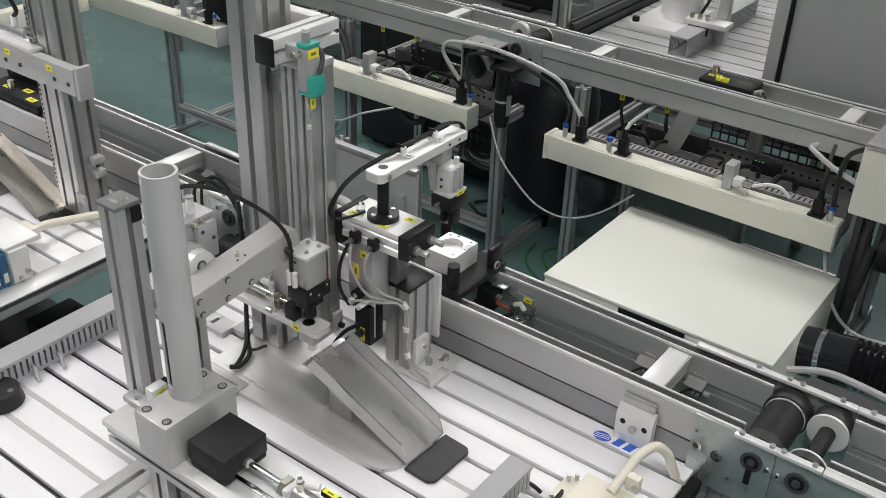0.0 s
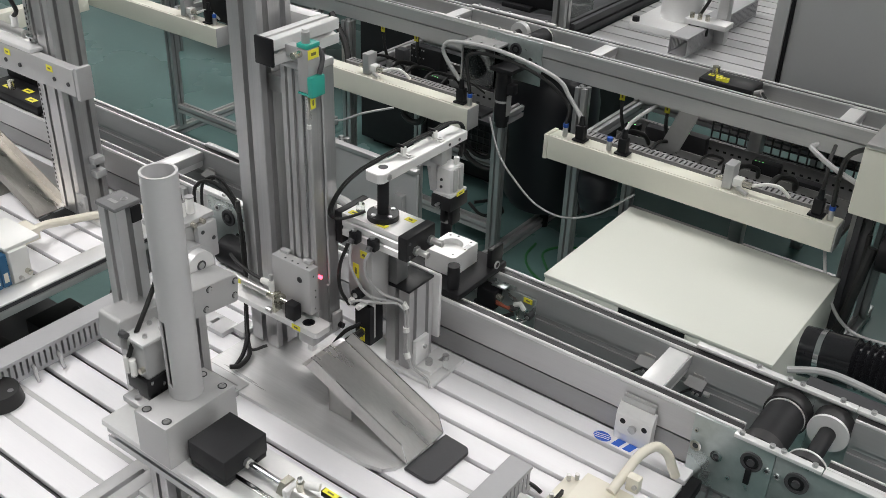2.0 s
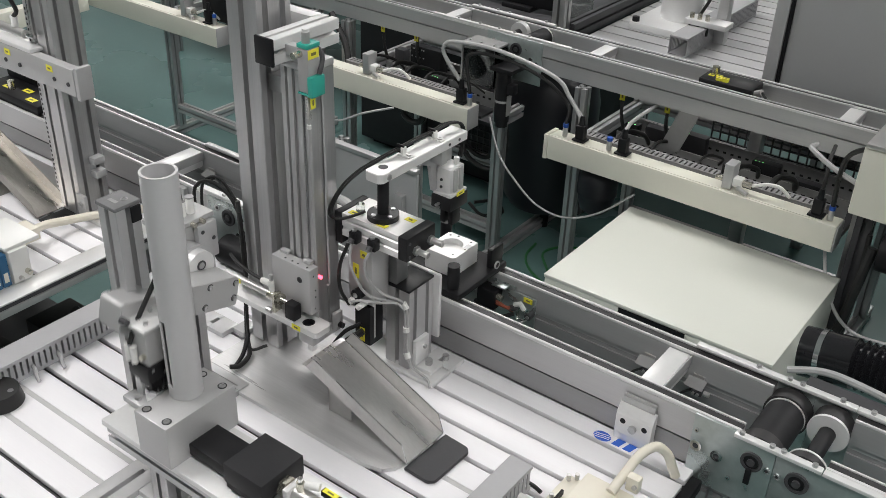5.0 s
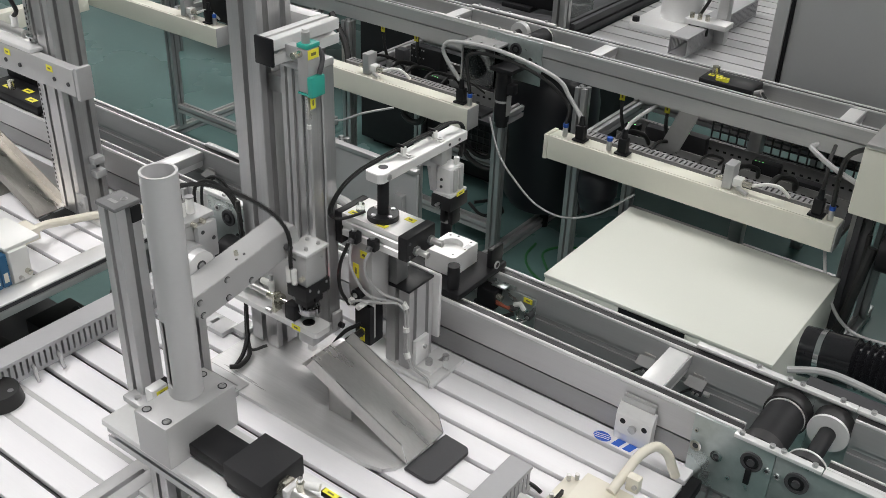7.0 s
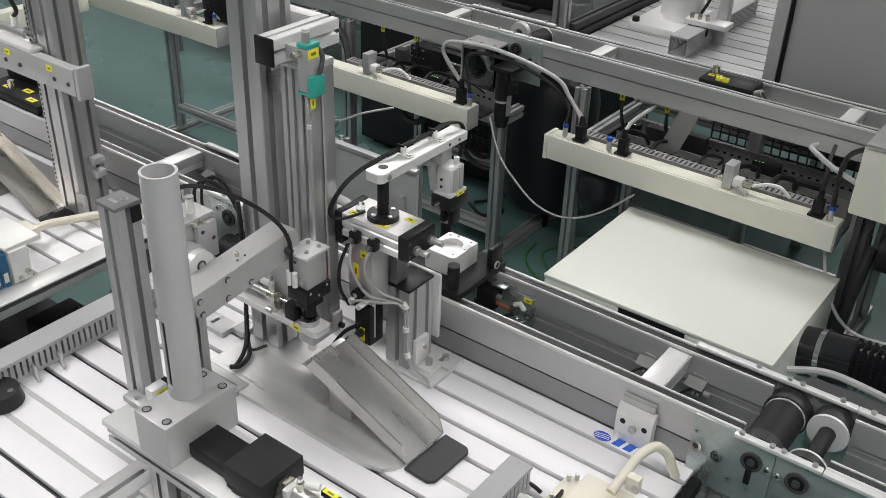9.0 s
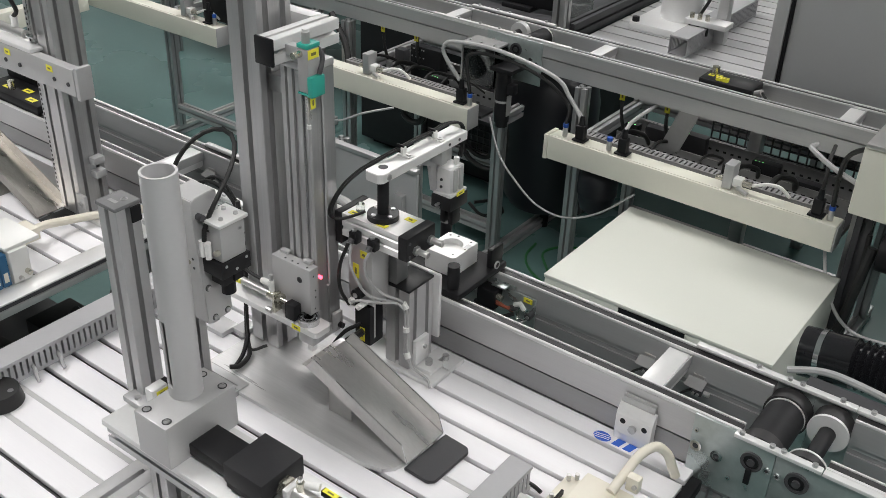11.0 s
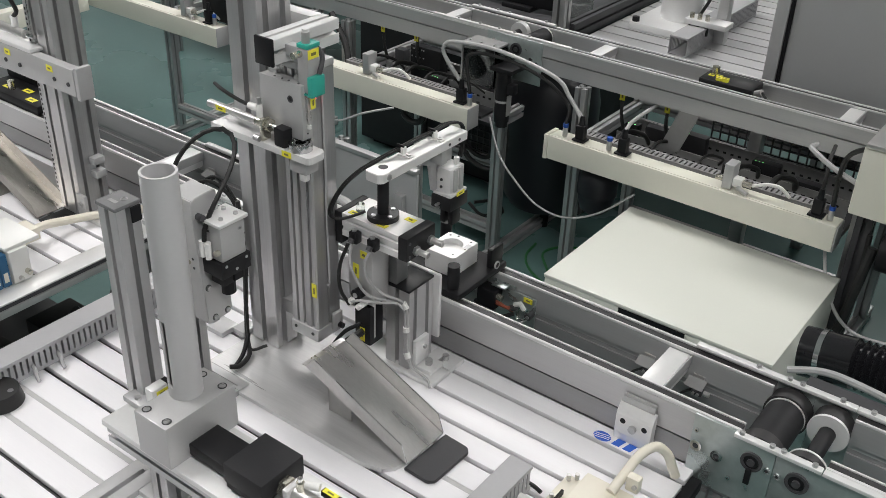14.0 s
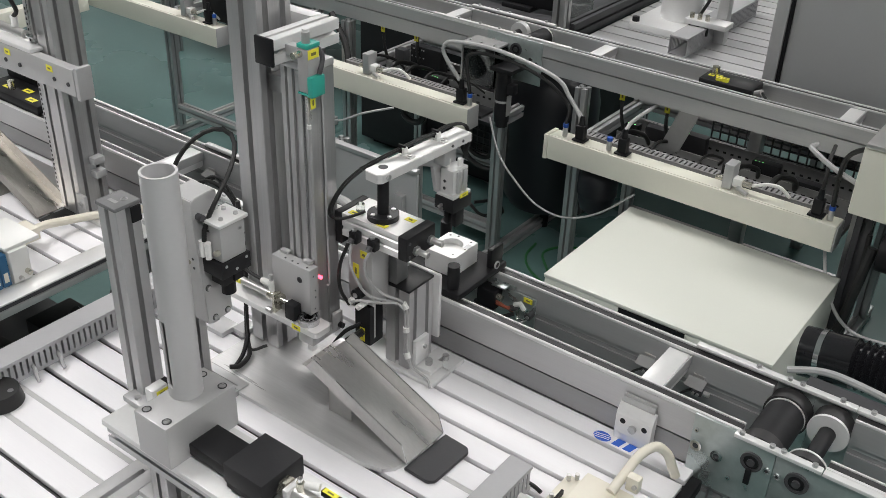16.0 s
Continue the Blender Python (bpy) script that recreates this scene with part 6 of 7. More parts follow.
def far_station():
    t = thing("turning_station", (-1.45, 3.5, 0), "bright aluminium round turntable on a plate", "turntable")
    bx("plate", ALU_BRIGHT, t, (-1.63, 3.40, 0.0005), (-1.33, 3.75, 0.028), 0.004)
    rd("drum", ALU_BRIGHT, t, (-1.50, 3.58, 0.0285), (-1.50, 3.58, 0.14), 0.078, n=40)
    rd("drum_rim", ALU, t, (-1.50, 3.58, 0.141), (-1.50, 3.58, 0.155), 0.083, n=40)
    for x, y in ((-1.61, 3.42), (-1.35, 3.42)):
        rd("post_foot", BLACK, t, (x, y, 0.0285), (x, y, 0.045), 0.014)
    g = thing("small_gripper_station", (-1.3, 3.42, 0), "small aluminium gripper with black cylinders", "gripper")
    bx("upright", ALU, g, (-1.31, 3.46, 0.0005), (-1.27, 3.50, 0.30), 0.003)
    bx("shelf", ALU_BRIGHT, g, (-1.40, 3.38, 0.075), (-1.24, 3.455, 0.095), 0.003)
    for x in (-1.38, -1.35, -1.32):
        rd("damper", BLACK, g, (x, 3.40, 0.04), (x, 3.40, 0.0748), 0.010, n=10)
        rd("nut", BRASS, g, (x, 3.40, 0.0952), (x, 3.40, 0.115), 0.009, n=6)
    part("tube", cable(bmesh.new(), [(-1.36, 3.42, 0.10), (-1.33, 3.44, 0.19), (-1.38, 3.5, 0.25), (-1.42, 3.55, 0.32)], 0.006, 8), RUBBER, g)
    b = thing("jar", (-1.86, 3.42, -0.03), "clear plastic jar on the far table", "jar")
    part("jar", pipe(bmesh.new(), (-1.86, 3.42, -0.0298), (-1.86, 3.42, 0.19), 0.055, 0.050), CLEAR, b)
    for z in (0.05, 0.11):
        part("band", pipe(bmesh.new(), (-1.86, 3.42, z), (-1.86, 3.42, z + 0.006), 0.0565, 0.0552), GREY, b)
    p = thing("profile_post", (-1.745, 3.19, 0), "grey slotted aluminium post beyond the conveyor", "post")
    part("post", bar(bmesh.new(), "z", (-1.755, 3.10), 0.05, 0.05, FLOOR, 1.1, 1, 1), ALU_Z, p, smooth=False)
    q = thing("grey_rail", (-1.7, 3.6, 0.1), "long dark aluminium rail beside the far table", "rail")
    part("rail", bar(bmesh.new(), "y", (-1.735, 0.03), 0.045, 0.06, 3.13, 4.6, 1, 1), CAP, q, smooth=False)
    m = thing("dark_monitor", (-2.05, 3.35, 0), "dark framed screen standing on the far table", "monitor")
    bx("screen", BLACK, m, (-2.30, 3.40, -0.01), (-1.97, 3.44, 0.34), 0.006)
    bx("bezel", GREY, m, (-2.28, 3.396, 0.045), (-1.995, 3.3995, 0.32), 0.001)
    bx("glass", CAP, m, (-2.26, 3.393, 0.06), (-2.015, 3.3955, 0.305), 0)
    bx("stand", BLACK, m, (-2.2, 3.38, -0.0298), (-2.06, 3.50, -0.0102), 0.003)
    c = thing("grey_cabinet", (-0.4, 3.1, FLOOR), "large grey enamelled control cabinet", "cabinet")
    bx("body", CABINET, c, (-0.905, 3.02, -0.06), (0.75, 3.60, 1.05), 0.004)
    bx("door", CABINET, c, (-0.885, 3.005, -0.04), (0.73, 3.0195, 1.03), 0.003)
    bx("edge_profile", ALU, c, (-0.955, 3.0, FLOOR), (-0.915, 3.045, 1.05), 0.002)
    bx("seal", BLACK, c, (-0.9145, 3.01, -0.06), (-0.9055, 3.03, 1.05), 0)
    for x, y in ((-0.86, 3.55), (0.70, 3.06), (0.70, 3.55)):
        bx("leg", ALU, c, (x - 0.02, y - 0.02, FLOOR), (x + 0.02, y + 0.02, -0.0605), 0.001)
    s = thing("tagged_sensor", (-0.98, 2.8, 0.13), "black stopper with yellow tags and brass fittings", "sensor")
    bx("body", BLACK, s, (-1.07, 2.765, 0.06), (-0.90, 2.86, 0.128), 0.004)
    for k, (x, y) in enumerate(((-1.055, 2.80), (-1.03, 2.80), (-1.02, 2.775), (-1.0, 2.775))):
        label_plate(s, (x, y, 0.1282), (x + 0.018, y + 0.014, 0.130 + 0.003 * k), "z")
    rd("fitting", BRASS, s, (-1.04, 2.82, 0.128), (-1.04, 2.82, 0.155), 0.012, n=8)
    rd("fitting", STEEL, s, (-0.90, 2.79, 0.11), (-0.875, 2.78, 0.125), 0.010, n=10)
    part("wire", cable(bmesh.new(), [(-0.875, 2.78, 0.125), (-0.85, 2.775, 0.10), (-0.83, 2.77, 0.05)], 0.004, 6), RUBBER, s)


far_station()


# ---- black tank between the frames ----
def tank():
    t = thing("black_tank", (-1.66, 3.0, FLOOR), "big black plastic tank hanging behind the beams", "tank")
    for x, y, r, z0, z1 in ((-1.70, 3.0, 0.175, -0.62, 0.0), (-1.300, 2.640, 0.066, -0.365, -0.186)):
        bm = bmesh.new()
        h = z1 - z0
        prof = [(r * 0.5, z0), (r * 0.8, z0 + 0.02), (r * 0.96, z0 + 0.07), (r, z0 + 0.4 * h), (r, z0 + 0.7 * h), (r * 0.9, z0 + 0.85 * h), (r * 0.6, z0 + 0.96 * h), (r * 0.2, z1)]
        n = 36
        rings = [[bm.verts.new((x + q * math.cos(2 * math.pi * k / n), y + q * math.sin(2 * math.pi * k / n), z)) for k in range(n)] for q, z in prof]
        for A, B in zip(rings, rings[1:]):
            for k in range(n):
                bm.faces.new((A[k], A[(k + 1) % n], B[(k + 1) % n], B[k]))
        bm.faces.new(rings[0][::-1])
        bm.faces.new(rings[-1])
        part("vessel", bm, SHADOWBLUE, t)
    rd("stand", BLACK, t, (-1.72, 3.05, FLOOR), (-1.72, 3.05, -0.615), 0.018, n=12)
    bx("strap", BLACK, t, (-1.315, 2.633, -0.1862), (-1.285, 2.648, -0.1562), 0.001)


tank()


# ---- conveyor drive motor and hoses by the beams ----
def drive_motor():
    t = thing("gear_motor", (-1.70, 2.68, -0.1), "black gear motor hanging below the far conveyor", "motor")
    rd("motor", BLACK, t, (-1.700, 2.655, -0.160), (-1.700, 2.655, 0.018), 0.026, n=28)
    rd("gear_head", BLACK_METAL, t, (-1.700, 2.655, -0.178), (-1.700, 2.655, -0.1605), 0.022, n=28)
    rd("band", GREY, t, (-1.700, 2.655, -0.088), (-1.700, 2.655, -0.080), 0.0266, n=28)
    bx("rating_plate", DARKRAIL, t, (-1.6735, 2.640, -0.135), (-1.6725, 2.668, -0.06), 0)
    bx("terminal_box", BLACK, t, (-1.672, 2.632, -0.050), (-1.645, 2.662, -0.015), 0.003)
    bx("mount", BLACK_METAL, t, (-1.745, 2.632, 0.0185), (-1.655, 2.7200, 0.034), 0.002)
    # hood of smoked sheet in a thin metal frame
    bx("hood_sheet", SMOKE, t, (-1.860, 2.640, -0.050), (-1.735, 2.643, 0.085), 0.001)
    bx("hood_side", SMOKE, t, (-1.735, 2.6435, -0.050), (-1.732, 2.7200, 0.085), 0.001)
    bx("hood_top", DARKRAIL, t, (-1.862, 2.638, 0.0855), (-1.730, 2.7200, 0.092), 0.001)
    bx("hood_edge", ALU, t, (-1.866, 2.636, -0.050), (-1.8605, 2.645, 0.0852), 0.001)
    for x in (-1.845, -1.80, -1.75):
        screw(t, (x, 2.66, 0.092), "z", 0.005, 0.004)


drive_motor()


def beam_fittings():
    for x in (-3.07, -1.812, -1.345, -1.195, -0.590):
        t = thing("cable_gland", (x, 2.565, -0.1), "black square cable plug on the cream beam", "plug", "cable plugs")
        bx("flange", BLACK, t, (x - 0.022, 2.552, -0.0978), (x + 0.022, 2.590, -0.092), 0.002)
        bx("housing", BLACK, t, (x - 0.015, 2.558, -0.0918), (x + 0.015, 2.584, -0.045), 0.004)
        rd("neck", BLACK, t, (x, 2.571, -0.045), (x, 2.571, -0.015), 0.010, 0.007)
    for x in (-3.035, -1.775, -1.400, -1.242, -0.552):
        t = thing("push_fitting", (x, 2.565, -0.1), "steel push-in fitting with a blue ring", "fitting", "push fittings")
        rd("body", STEEL, t, (x, 2.568, -0.0978), (x, 2.568, -0.067), 0.0085, n=12)
        rd("ring", BLUE, t, (x, 2.568, -0.067), (x, 2.568, -0.055), 0.0088, n=12)
    for x in (-3.22, -2.235, -0.860):
        t = thing("pressure_regulator", (x, 2.58, -0.1), "small regulator with brass fittings on the beam", "regulator", "regulators")
        bx("bracket", ALU, t, (x - 0.006, 2.556, -0.0978), (x + 0.022, 2.605, -0.022), 0.002)
        bx("body", WHITE, t, (x + 0.0225, 2.560, -0.085), (x + 0.050, 2.590, -0.060), 0.003)
        rd("port", BRASS, t, (x + 0.0505, 2.572, -0.072), (x + 0.078, 2.572, -0.072), 0.009, n=10)
        rd("port", BRASS, t, (x - 0.0065, 2.57, -0.072), (x - 0.03, 2.57, -0.076), 0.008, n=10)
        rd("knob", BLACK, t, (x - 0.010, 2.575, -0.060), (x - 0.010, 2.575, -0.030), 0.010, n=14)
        rd("nipple", STEEL, t, (x + 0.04, 2.5595, -0.085), (x + 0.075, 2.55, -0.092), 0.007, n=10)
        part("white_tube", cable(bmesh.new(), [(x + 0.078, 2.572, -0.072), (x + 0.12, 2.575, -0.055), (x + 0.155, 2.58, -0.055), (x + 0.18, 2.60, -0.085)], 0.005, 8), WHITE, t)


beam_fittings()


def loose_cables():
    def one(name, label, pts, r, mat):
        t = thing(name, pts[0], label, "cable")
        part("cable", cable(bmesh.new(), pts, r, 8, 10), mat, t)
    one("grey_hose", "grey hose arching over the conveyor drive", [(-1.822, 2.571, -0.02), (-1.90, 2.585, 0.05), (-1.895, 2.59, 0.088), (-1.84, 2.60, 0.100), (-1.72, 2.60, 0.108), (-1.58, 2.60, 0.095), (-1.46, 2.60, 0.066), (-1.41, 2.595, 0.02), (-1.36, 2.58, -0.02), (-1.345, 2.571, -0.02)], 0.0068, GREYTUBE)
    one("black_hose", "black air hose arching over the conveyor drive", [(-1.775, 2.568, -0.056), (-1.80, 2.58, 0.03), (-1.80, 2.59, 0.068), (-1.74, 2.60, 0.083), (-1.62, 2.60, 0.080), (-1.50, 2.60, 0.05), (-1.41, 2.59, -0.005), (-1.400, 2.568, -0.056)], 0.006, RUBBER)
    one("black_hose", "black lead rising from the plug at the beam's end", [(-0.59, 2.571, -0.02), (-0.592, 2.585, 0.02), (-0.602, 2.62, 0.05), (-0.615, 2.70, 0.06)], 0.0055, RUBBER)
    one("grey_hose", "grey hose hanging off the rail beside the cream box", [(-0.665, 2.70, 0.050), (-0.660, 2.63, 0.068), (-0.645, 2.60, 0.072), (-0.580, 2.58, 0.048), (-0.500, 2.56, 0.030), (-0.42, 2.52, 0.018), (-0.36, 2.485, 0.02), (-0.25, 2.48, 0.03)], 0.0075, GREYTUBE)
    one("black_hose", "black hose looping off the beam's end", [(-0.552, 2.568, -0.056), (-0.555, 2.565, 0.05), (-0.535, 2.55, 0.115), (-0.47, 2.53, 0.155), (-0.38, 2.52, 0.165), (-0.25, 2.52, 0.15)], 0.007, RUBBER)
    one("grey_cable", "thin grey cable sagging between the frames", [(-1.66, 2.52, -0.09), (-1.60, 2.50, -0.20), (-1.53, 2.50, -0.275), (-1.44, 2.50, -0.335), (-1.33, 2.50, -0.342), (-1.22, 2.51, -0.29), (-1.12, 2.535, -0.20)], 0.0034, GREYTUBE)
    one("grey_cable", "thin grey cable sagging behind the lift", [(-2.45, 2.50, -0.20), (-2.36, 2.45, -0.262), (-2.26, 2.45, -0.252), (-2.16, 2.46, -0.20), (-2.05, 2.50, -0.16)], 0.004, GREYTUBE)
    one("black_hose", "black hose drooping below the cream beam", [(-2.10, 2.62, -0.17), (-2.09, 2.61, -0.23), (-2.05, 2.61, -0.25), (-2.01, 2.61, -0.23), (-2.0, 2.62, -0.17)], 0.012, RUBBER)
    one("black_hose", "black hose hanging from the far conveyor", [(-2.52, 2.70, 0.03), (-2.46, 2.68, -0.02), (-2.41, 2.66, -0.07), (-2.38, 2.64, -0.13)], 0.013, RUBBER)
    one("grey_hose", "grey hose rising from the cream beam", [(-1.195, 2.571, -0.02), (-1.193, 2.60, -0.003), (-1.188, 2.66, 0.006), (-1.183, 2.73, 0.010), (-1.18, 2.80, 0.012)], 0.0062, GREYTUBE)
    one("black_hose", "black hoses looped below the frame", [(-1.98, 2.78, -0.30), (-1.90, 2.76, -0.40), (-1.80, 2.77, -0.42), (-1.755, 2.78, -0.34), (-1.76, 2.78, -0.22)], 0.010, RUBBER)
    one("black_hose", "black hoses looped below the frame", [(-2.0, 2.80, -0.28), (-1.92, 2.78, -0.37), (-1.83, 2.78, -0.385), (-1.78, 2.79, -0.30)], 0.008, RUBBER)
    one("green_cable", "green cable lying on the floor", [(-1.66, 2.90, FLOOR + 0.004), (-1.64, 2.80, FLOOR + 0.004), (-1.57, 2.72, FLOOR + 0.004), (-1.45, 2.66, FLOOR + 0.004)], 0.005, GREENWIRE)
    one("green_cable", "green cable lying on the floor", [(-1.45, 3.0, FLOOR + 0.004), (-1.56, 2.95, FLOOR + 0.004), (-1.60, 2.86, FLOOR + 0.004), (-1.52, 2.76, FLOOR + 0.004)], 0.005, GREENWIRE)
    one("black_hose", "black cable coil lying on the floor", [(-2.05, 3.0, FLOOR + 0.006), (-1.95, 2.95, FLOOR + 0.006), (-1.90, 3.02, FLOOR + 0.006), (-1.98, 3.08, FLOOR + 0.006), (-2.04, 3.02, FLOOR + 0.006)], 0.007, RUBBER)
    one("grey_hose", "pale grey hose lying over the ribbed duct", [(-0.37, 1.70, -0.004), (-0.30, 1.71, 0.016), (-0.22, 1.70, 0.022), (-0.13, 1.68, 0.024), (-0.02, 1.66, 0.018)], 0.0075, GREYTUBE)
    one("grey_cable", "thin grey cable hanging by the white cabinet", [(-0.555, 2.60, -0.19), (-0.52, 2.56, -0.27), (-0.46, 2.50, -0.33), (-0.38, 2.46, -0.35), (-0.25, 2.45, -0.33)], 0.005, GREYTUBE)


loose_cables()


def ribbed_duct():
    t = thing("ribbed_air_duct", (-0.3, 2.0, -0.15), "glossy black ribbed air duct with a metal clamp", "duct")
    path = [(-0.42, 2.02, -0.165), (-0.30, 2.02, -0.145), (-0.15, 2.01, -0.13), (0.05, 1.98, -0.13), (0.35, 1.95, -0.16)]
    part("hose", cable(bmesh.new(), path[1:], 0.060, 24, 18, 0.17), HOSE, t)
    rd("sleeve", HOSE, t, (-0.415, 2.02, -0.163), (-0.30, 2.02, -0.146), 0.060, n=36)
    part("clamp", pipe(bmesh.new(), (-0.378, 2.02, -0.1576), (-0.366, 2.02, -0.1558), 0.0625, 0.0602, 36), CHROME, t)
    bx("clamp_screw", STEEL, t, (-0.385, 1.954, -0.177), (-0.359, 1.962, -0.162), 0.002)
    rd("floor_stand", BLACK, t, (-0.36, 2.03, FLOOR), (-0.36, 2.03, -0.218), 0.02)
    p = thing("clear_flap", (-0.2, 1.58, 0.0), "small smoked plastic sheet beside the conveyor", "plastic sheet")
    bx("sheet", CAP, p, (-0.30, 1.50, 0.088), (-0.05, 1.575, 0.091), 0)
    bx("sheet_fold", CAP, p, (-0.30, 1.4925, 0.06), (-0.05, 1.4995, 0.091), 0)


ribbed_duct()


def right_side():
    t = thing("cream_box", (-0.3, 2.5, -0.05), "cream painted control box with a steel rim", "control box")
    bx("body", CREAM, t, (-0.500, 2.50, -0.03), (0.10, 2.68, 0.165), 0.006)
    bx("rim", STEEL, t, (-0.495, 2.49, 0.1655), (0.10, 2.69, 0.178), 0.002)
    bx("hanger", CAP, t, (-0.44, 2.6805, -0.04), (-0.36, 2.7265, 0.02), 0.001)
    m = thing("black_pump", (-0.35, 2.55, -0.1), "black motor below the cream box", "motor")
    rd("can", BLACK, m, (-0.40, 2.56, -0.13), (-0.05, 2.56, -0.13), 0.06, n=24)
    bx("neck", BLACK, m, (-0.30, 2.52, -0.08), (-0.2, 2.6, -0.0455), 0.004)
    part("lead", cable(bmesh.new(), [(-0.42, 2.55, -0.13), (-0.43, 2.52, -0.25), (-0.44, 2.50, -0.36), (-0.46, 2.50, -0.44), (-0.50, 2.52, -0.52)], 0.014, 10), RUBBER, m)
    y = thing("floor_marking", (-0.2, 2.9, FLOOR), "yellow painted line on the teal floor", "floor marking", kind="structure")
    bx("line", YELLOW, y, (-0.60, 3.70, FLOOR + 0.0005), (1.2, 3.80, FLOOR + 0.002), 0)


right_side()


def panel_behind():
    """Grey side panel on a frame, seen under the transfer arm."""
    t = thing("machine_guard", (-1.95, 2.4, -0.5), "grey framed sheet panel below the first beam", "panel")
    bx("sheet", CABINET, t, (-2.02, 2.14, -0.52), (-1.66, 2.15, -0.16), 0.002)
    for lo, hi in (((-2.035, 2.13, -0.53), (-2.0205, 2.155, -0.15)), ((-2.02, 2.13, -0.53), (-1.66, 2.155, -0.5205)), ((-2.02, 2.13, -0.1595), (-1.66, 2.155, -0.145))):
        bx("edge", ALU, t, lo, hi, 0.002)
    bx("latch", CAP, t, (-1.78, 2.132, -0.33), (-1.755, 2.1395, -0.30), 0.001)
    bx("bracket", GREY, t, (-1.735, 2.118, -0.42), (-1.70, 2.1395, -0.24), 0.002)
    for x in (-2.0, -1.70):
        part("leg", bar(bmesh.new(), "z", (x, 2.175), 0.04, 0.04, FLOOR, -0.15, 1, 1, 0.008), ALU_Z, t, smooth=False)


panel_behind()


def strap():
    t = thing("grey_ribbon_cable", (-1.1, 2.66, 0.0), "broad grey ribbon cable dropping into the tray", "cable")
    part("ribbon", prism(bmesh.new(), [(-1.10, 0.019), (-1.035, 0.019), (-1.085, -0.12), (-1.15, -0.12)], "y", 2.735, 2.739), DARKRAIL, t, smooth=False)
    b = thing("black_terminal_box", (-3.1, 2.62, -0.02), "black box hanging above the cream beam", "control box")
    bx("box", BLACK, b, (-3.14, 2.60, -0.095), (-2.98, 2.68, 0.08), 0.004)
    w = thing("black_terminal_rack", (-2.05, 2.84, -0.1), "tall black terminal rack in the control tray", "control module")
    bx("rack", BLACK, w, (-2.215, 2.80, -0.2205), (-2.075, 2.84, -0.045), 0.003)
    for k in range(7):
        for r in range(3):
            if (k * 3 + r) % 4:
                bx("terminal", GREY, w, (-2.209 + 0.009 * k, 2.7985, -0.06 - 0.03 * r), (-2.204 + 0.009 * k, 2.7998, -0.055 - 0.03 * r), 0)


strap()

t = thing("dark_post", (-0.475, 2.62, FLOOR), "dark post beside the white cabinet", "post")
part("post", bar(bmesh.new(), "z", (-0.470, 2.628), 0.045, 0.045, FLOOR, -0.031, 1, 1), CAP, t, smooth=False)
part("lead", cable(bmesh.new(), [(-0.445, 2.60, -0.12), (-0.44, 2.59, -0.30), (-0.445, 2.59, -0.42), (-0.455, 2.60, -0.50)], 0.008, 8), RUBBER, t)

# ---- motion ----
TURNS = [(0.0, 7), (0.3, 7.5), (0.5, 15), (0.6, 20), (0.7, 28), (0.8, 36), (0.9, 45), (1.0, 56), (1.1, 66), (1.2, 77), (1.3, 88), (1.4, 105), (1.5, 123), (1.6, 140), (1.7, 149), (1.8, 161),
         (1.9, 169), (2.0, 173), (2.2, 178), (4.6, 178), (4.8, 174), (5.0, 165), (5.3, 140), (5.6, 115), (5.9, 91), (6.1, 76), (6.3, 62), (6.5, 46), (6.6, 40), (6.7, 33), (6.8, 26), (6.9, 17), (7.0, 9.5),
         (7.1, 7.5), (7.3, 7), (9.6, 7), (9.8, 13), (10.1, 38), (10.4, 66), (10.7, 87), (10.9, 93), (16.0, 93)]
RISE = [(0.0, 0.0), (11.0, 0.0), (11.15, 0.006), (11.3, 0.025), (11.5, 0.054), (12.0, 0.145), (12.5, 0.240), (13.0, 0.339), (13.2, 0.360), (13.5, 0.364), (14.05, 0.364), (14.2, 0.351), (14.5, 0.309), (15.0, 0.217), (15.5, 0.094),
        (15.8, 0.02), (15.9, 0.004), (16.0, 0.0)]


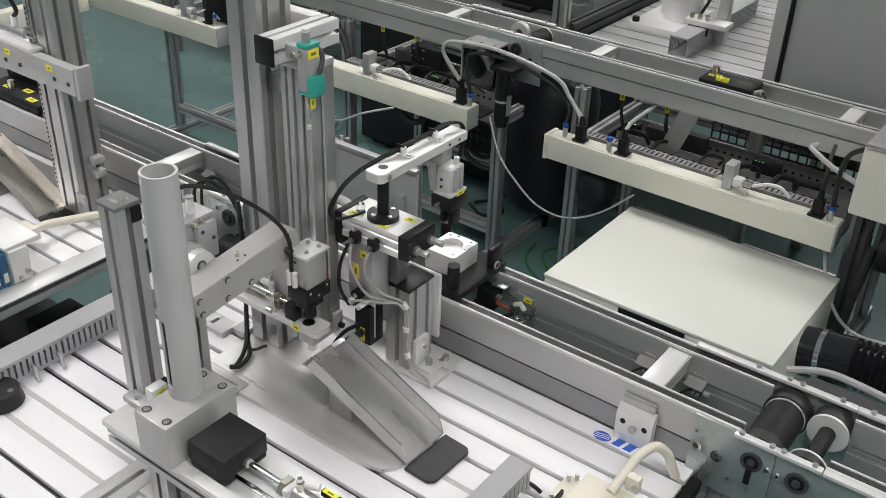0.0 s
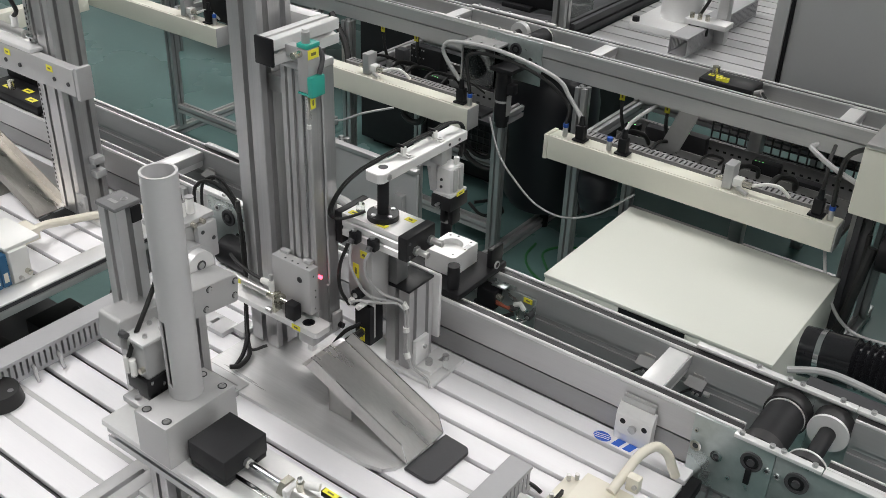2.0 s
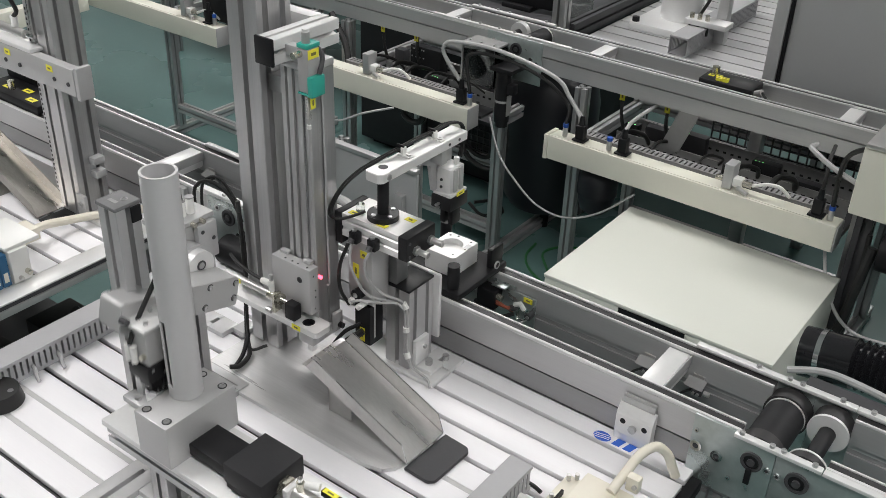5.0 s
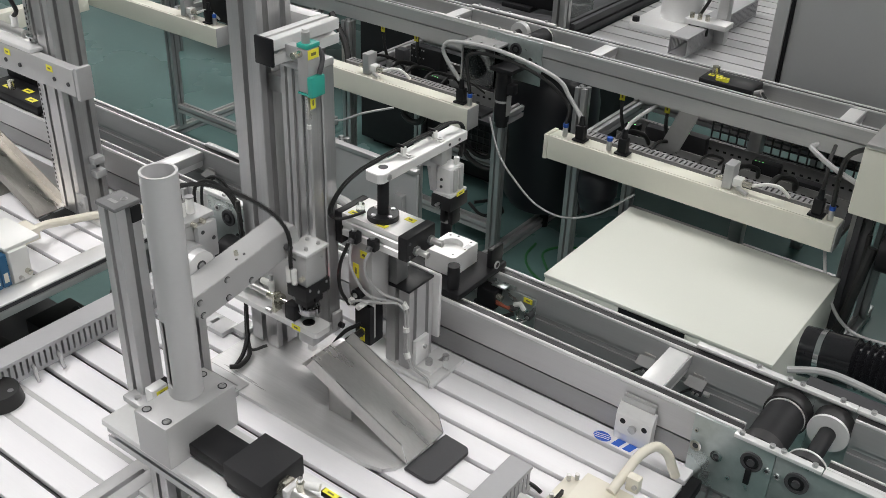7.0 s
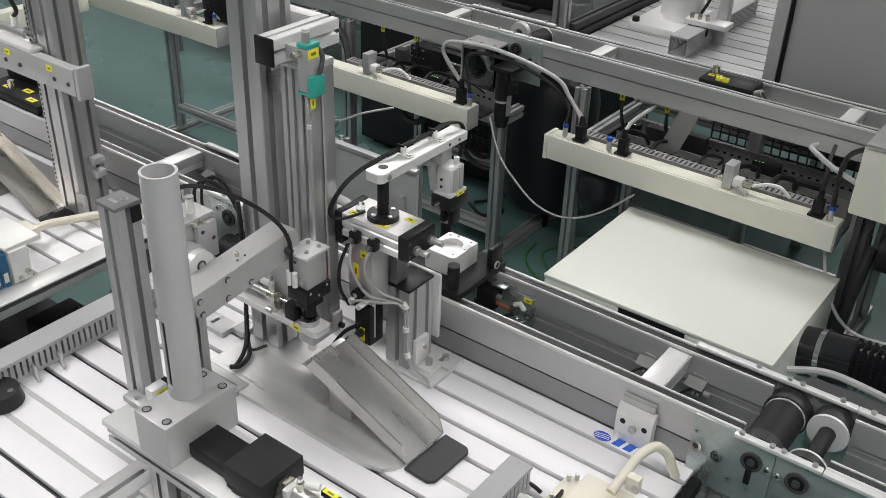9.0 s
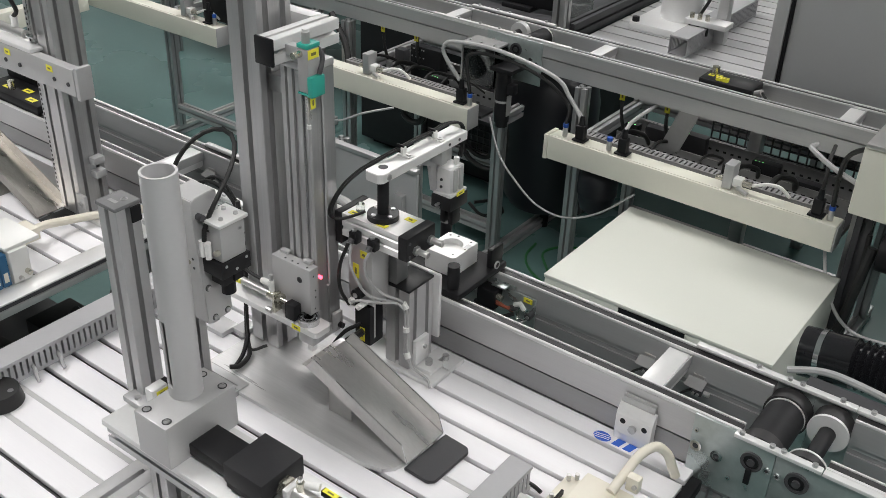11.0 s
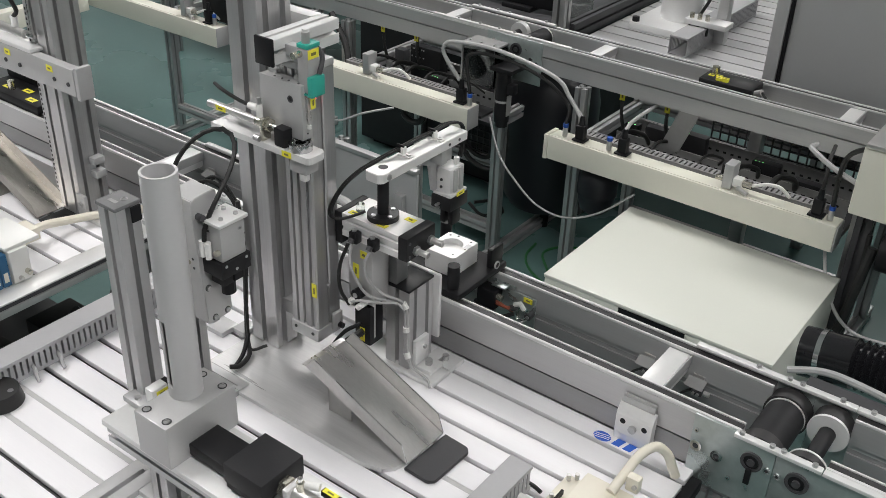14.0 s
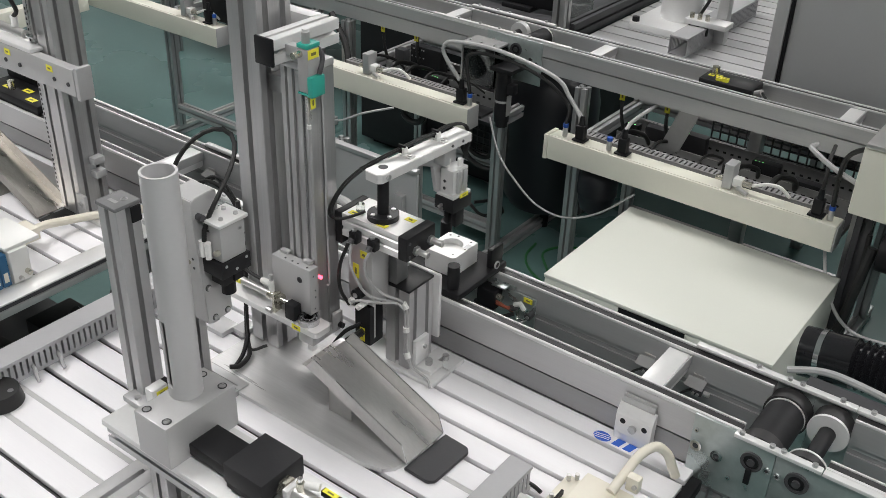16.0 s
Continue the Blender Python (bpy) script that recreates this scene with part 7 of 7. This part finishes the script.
def motions():
    PLACING[:] = [0.96, 0.048]
    base = arm_unit.location
    reach = 0.1666
    rows_a, rows_g, rows_h = [], [], [[] for _ in hose_pieces]
    for t, a in TURNS:
        w = radians(a)
        p = placed(PIVOT) - base
        rows_a.append((t, pose(p.x, p.y, p.z, a, 0, 0)))
        off = placed((-1.115, PIVOT.y + reach * math.cos(w) - 0.0150 * (1 - math.cos(w)), PIVOT.z + reach * math.sin(w) - 0.004 * math.sin(w) + 0.007 * (1 - math.cos(w)))) - base
        rows_g.append((t, pose(*off)))
        # the hose hangs in an arch from the actuator to the head
        A, B = placed((-1.240, 0.912, 0.402)) - base, off + Vector((-0.009, 0.0, -0.042))
        span = (B - A).length
        rise = max(0.05, 0.35 - span) * 0.72
        dip = 0.018 * max(0.0, math.cos(w))
        P1, P2, P3 = A + Vector((0.02, 0.03, rise + 0.03 - dip)), B + Vector((0.0, 0.02 + 0.21 * math.sin(w) + 0.035 * max(0.0, -math.cos(w)), rise * (1.25 - 0.5 * math.sin(w)) - dip)), B + Vector((0.002, -0.006 + 0.045 * max(0.0, -math.cos(w)), 0.085))
        n = len(hose_pieces)
        fine = [A * (1 - u) ** 4 + P1 * 4 * u * (1 - u) ** 3 + P2 * 6 * u * u * (1 - u) ** 2 + P3 * 4 * u ** 3 * (1 - u) + B * u ** 4 for u in [k / 80 for k in range(81)]]
        acc = [0.0]
        for q, r in zip(fine, fine[1:]):
            acc.append(acc[-1] + (r - q).length)
        for i in range(n):
            s = acc[-1] * (i + 0.5) / n
            k = next(j for j in range(80) if acc[j + 1] >= s)
            d = fine[min(k + 2, 80)] - fine[max(k - 1, 0)]
            rows_h[i].append((t, Matrix.Translation(fine[k]) @ d.to_track_quat("Z", "Y").to_matrix().to_4x4()))
    walk(swing, rows_a)
    walk(gripper, rows_g)
    for ob, rows in zip(hose_pieces, rows_h):
        walk(ob, rows)
    l = carriage.location.copy()
    walk(carriage, [(t, pose(l.x, l.y, l.z + dz * 0.96)) for t, dz in RISE])
    # the switch light shows only while the carriage rests at an end of its travel
    d = switch_light.location.copy()
    walk(switch_light, [(t, pose(d.x - e, d.y, d.z)) for t, e in ((0.0, 0), (11.0, 0), (11.1, 0.012), (13.15, 0.012), (13.25, 0), (14.05, 0), (14.15, 0.012), (15.8, 0.012), (15.9, 0), (16.0, 0))])
    q = pusher.location.copy()
    walk(pusher, [(t, pose(q.x + d * 0.96, q.y, q.z)) for t, d in ((0.0, 0), (3.4, 0), (3.5, 0.016), (3.6, 0.043), (3.7, 0.066), (3.8, 0.079), (3.9, 0.080), (16.0, 0.080))])
    # the bearing waits beside the feeder, rides in the gripper, then on the shelf
    b = []
    for t, a in TURNS:
        if t > 7.3:
            break
        w = math.pi if t <= 4.6 else radians(a)
        b.append((t, pose(*placed((-1.1145, PIVOT.y + reach * math.cos(w) + 0.033 - 0.0150 * (1 - math.cos(w)), PIVOT.z + reach * math.sin(w) - 0.1545 + 0.007 * (1 - math.cos(w)))))))
    s = placed((-1.115, 1.108, 0.0985))
    b.append((7.6, pose(*s)))
    b += [(t, pose(s.x, s.y, s.z + dz * 0.96)) for t, dz in RISE[1:]]
    walk(bearing_ob, b)
    f = turning.location.copy()
    walk(turning, [(t, pose(f.x, f.y, f.z, 0, 0, r)) for t, r in ((0.0, 0), (15.8, 0), (15.9, -0.6), (16.0, -2.8))])


motions()
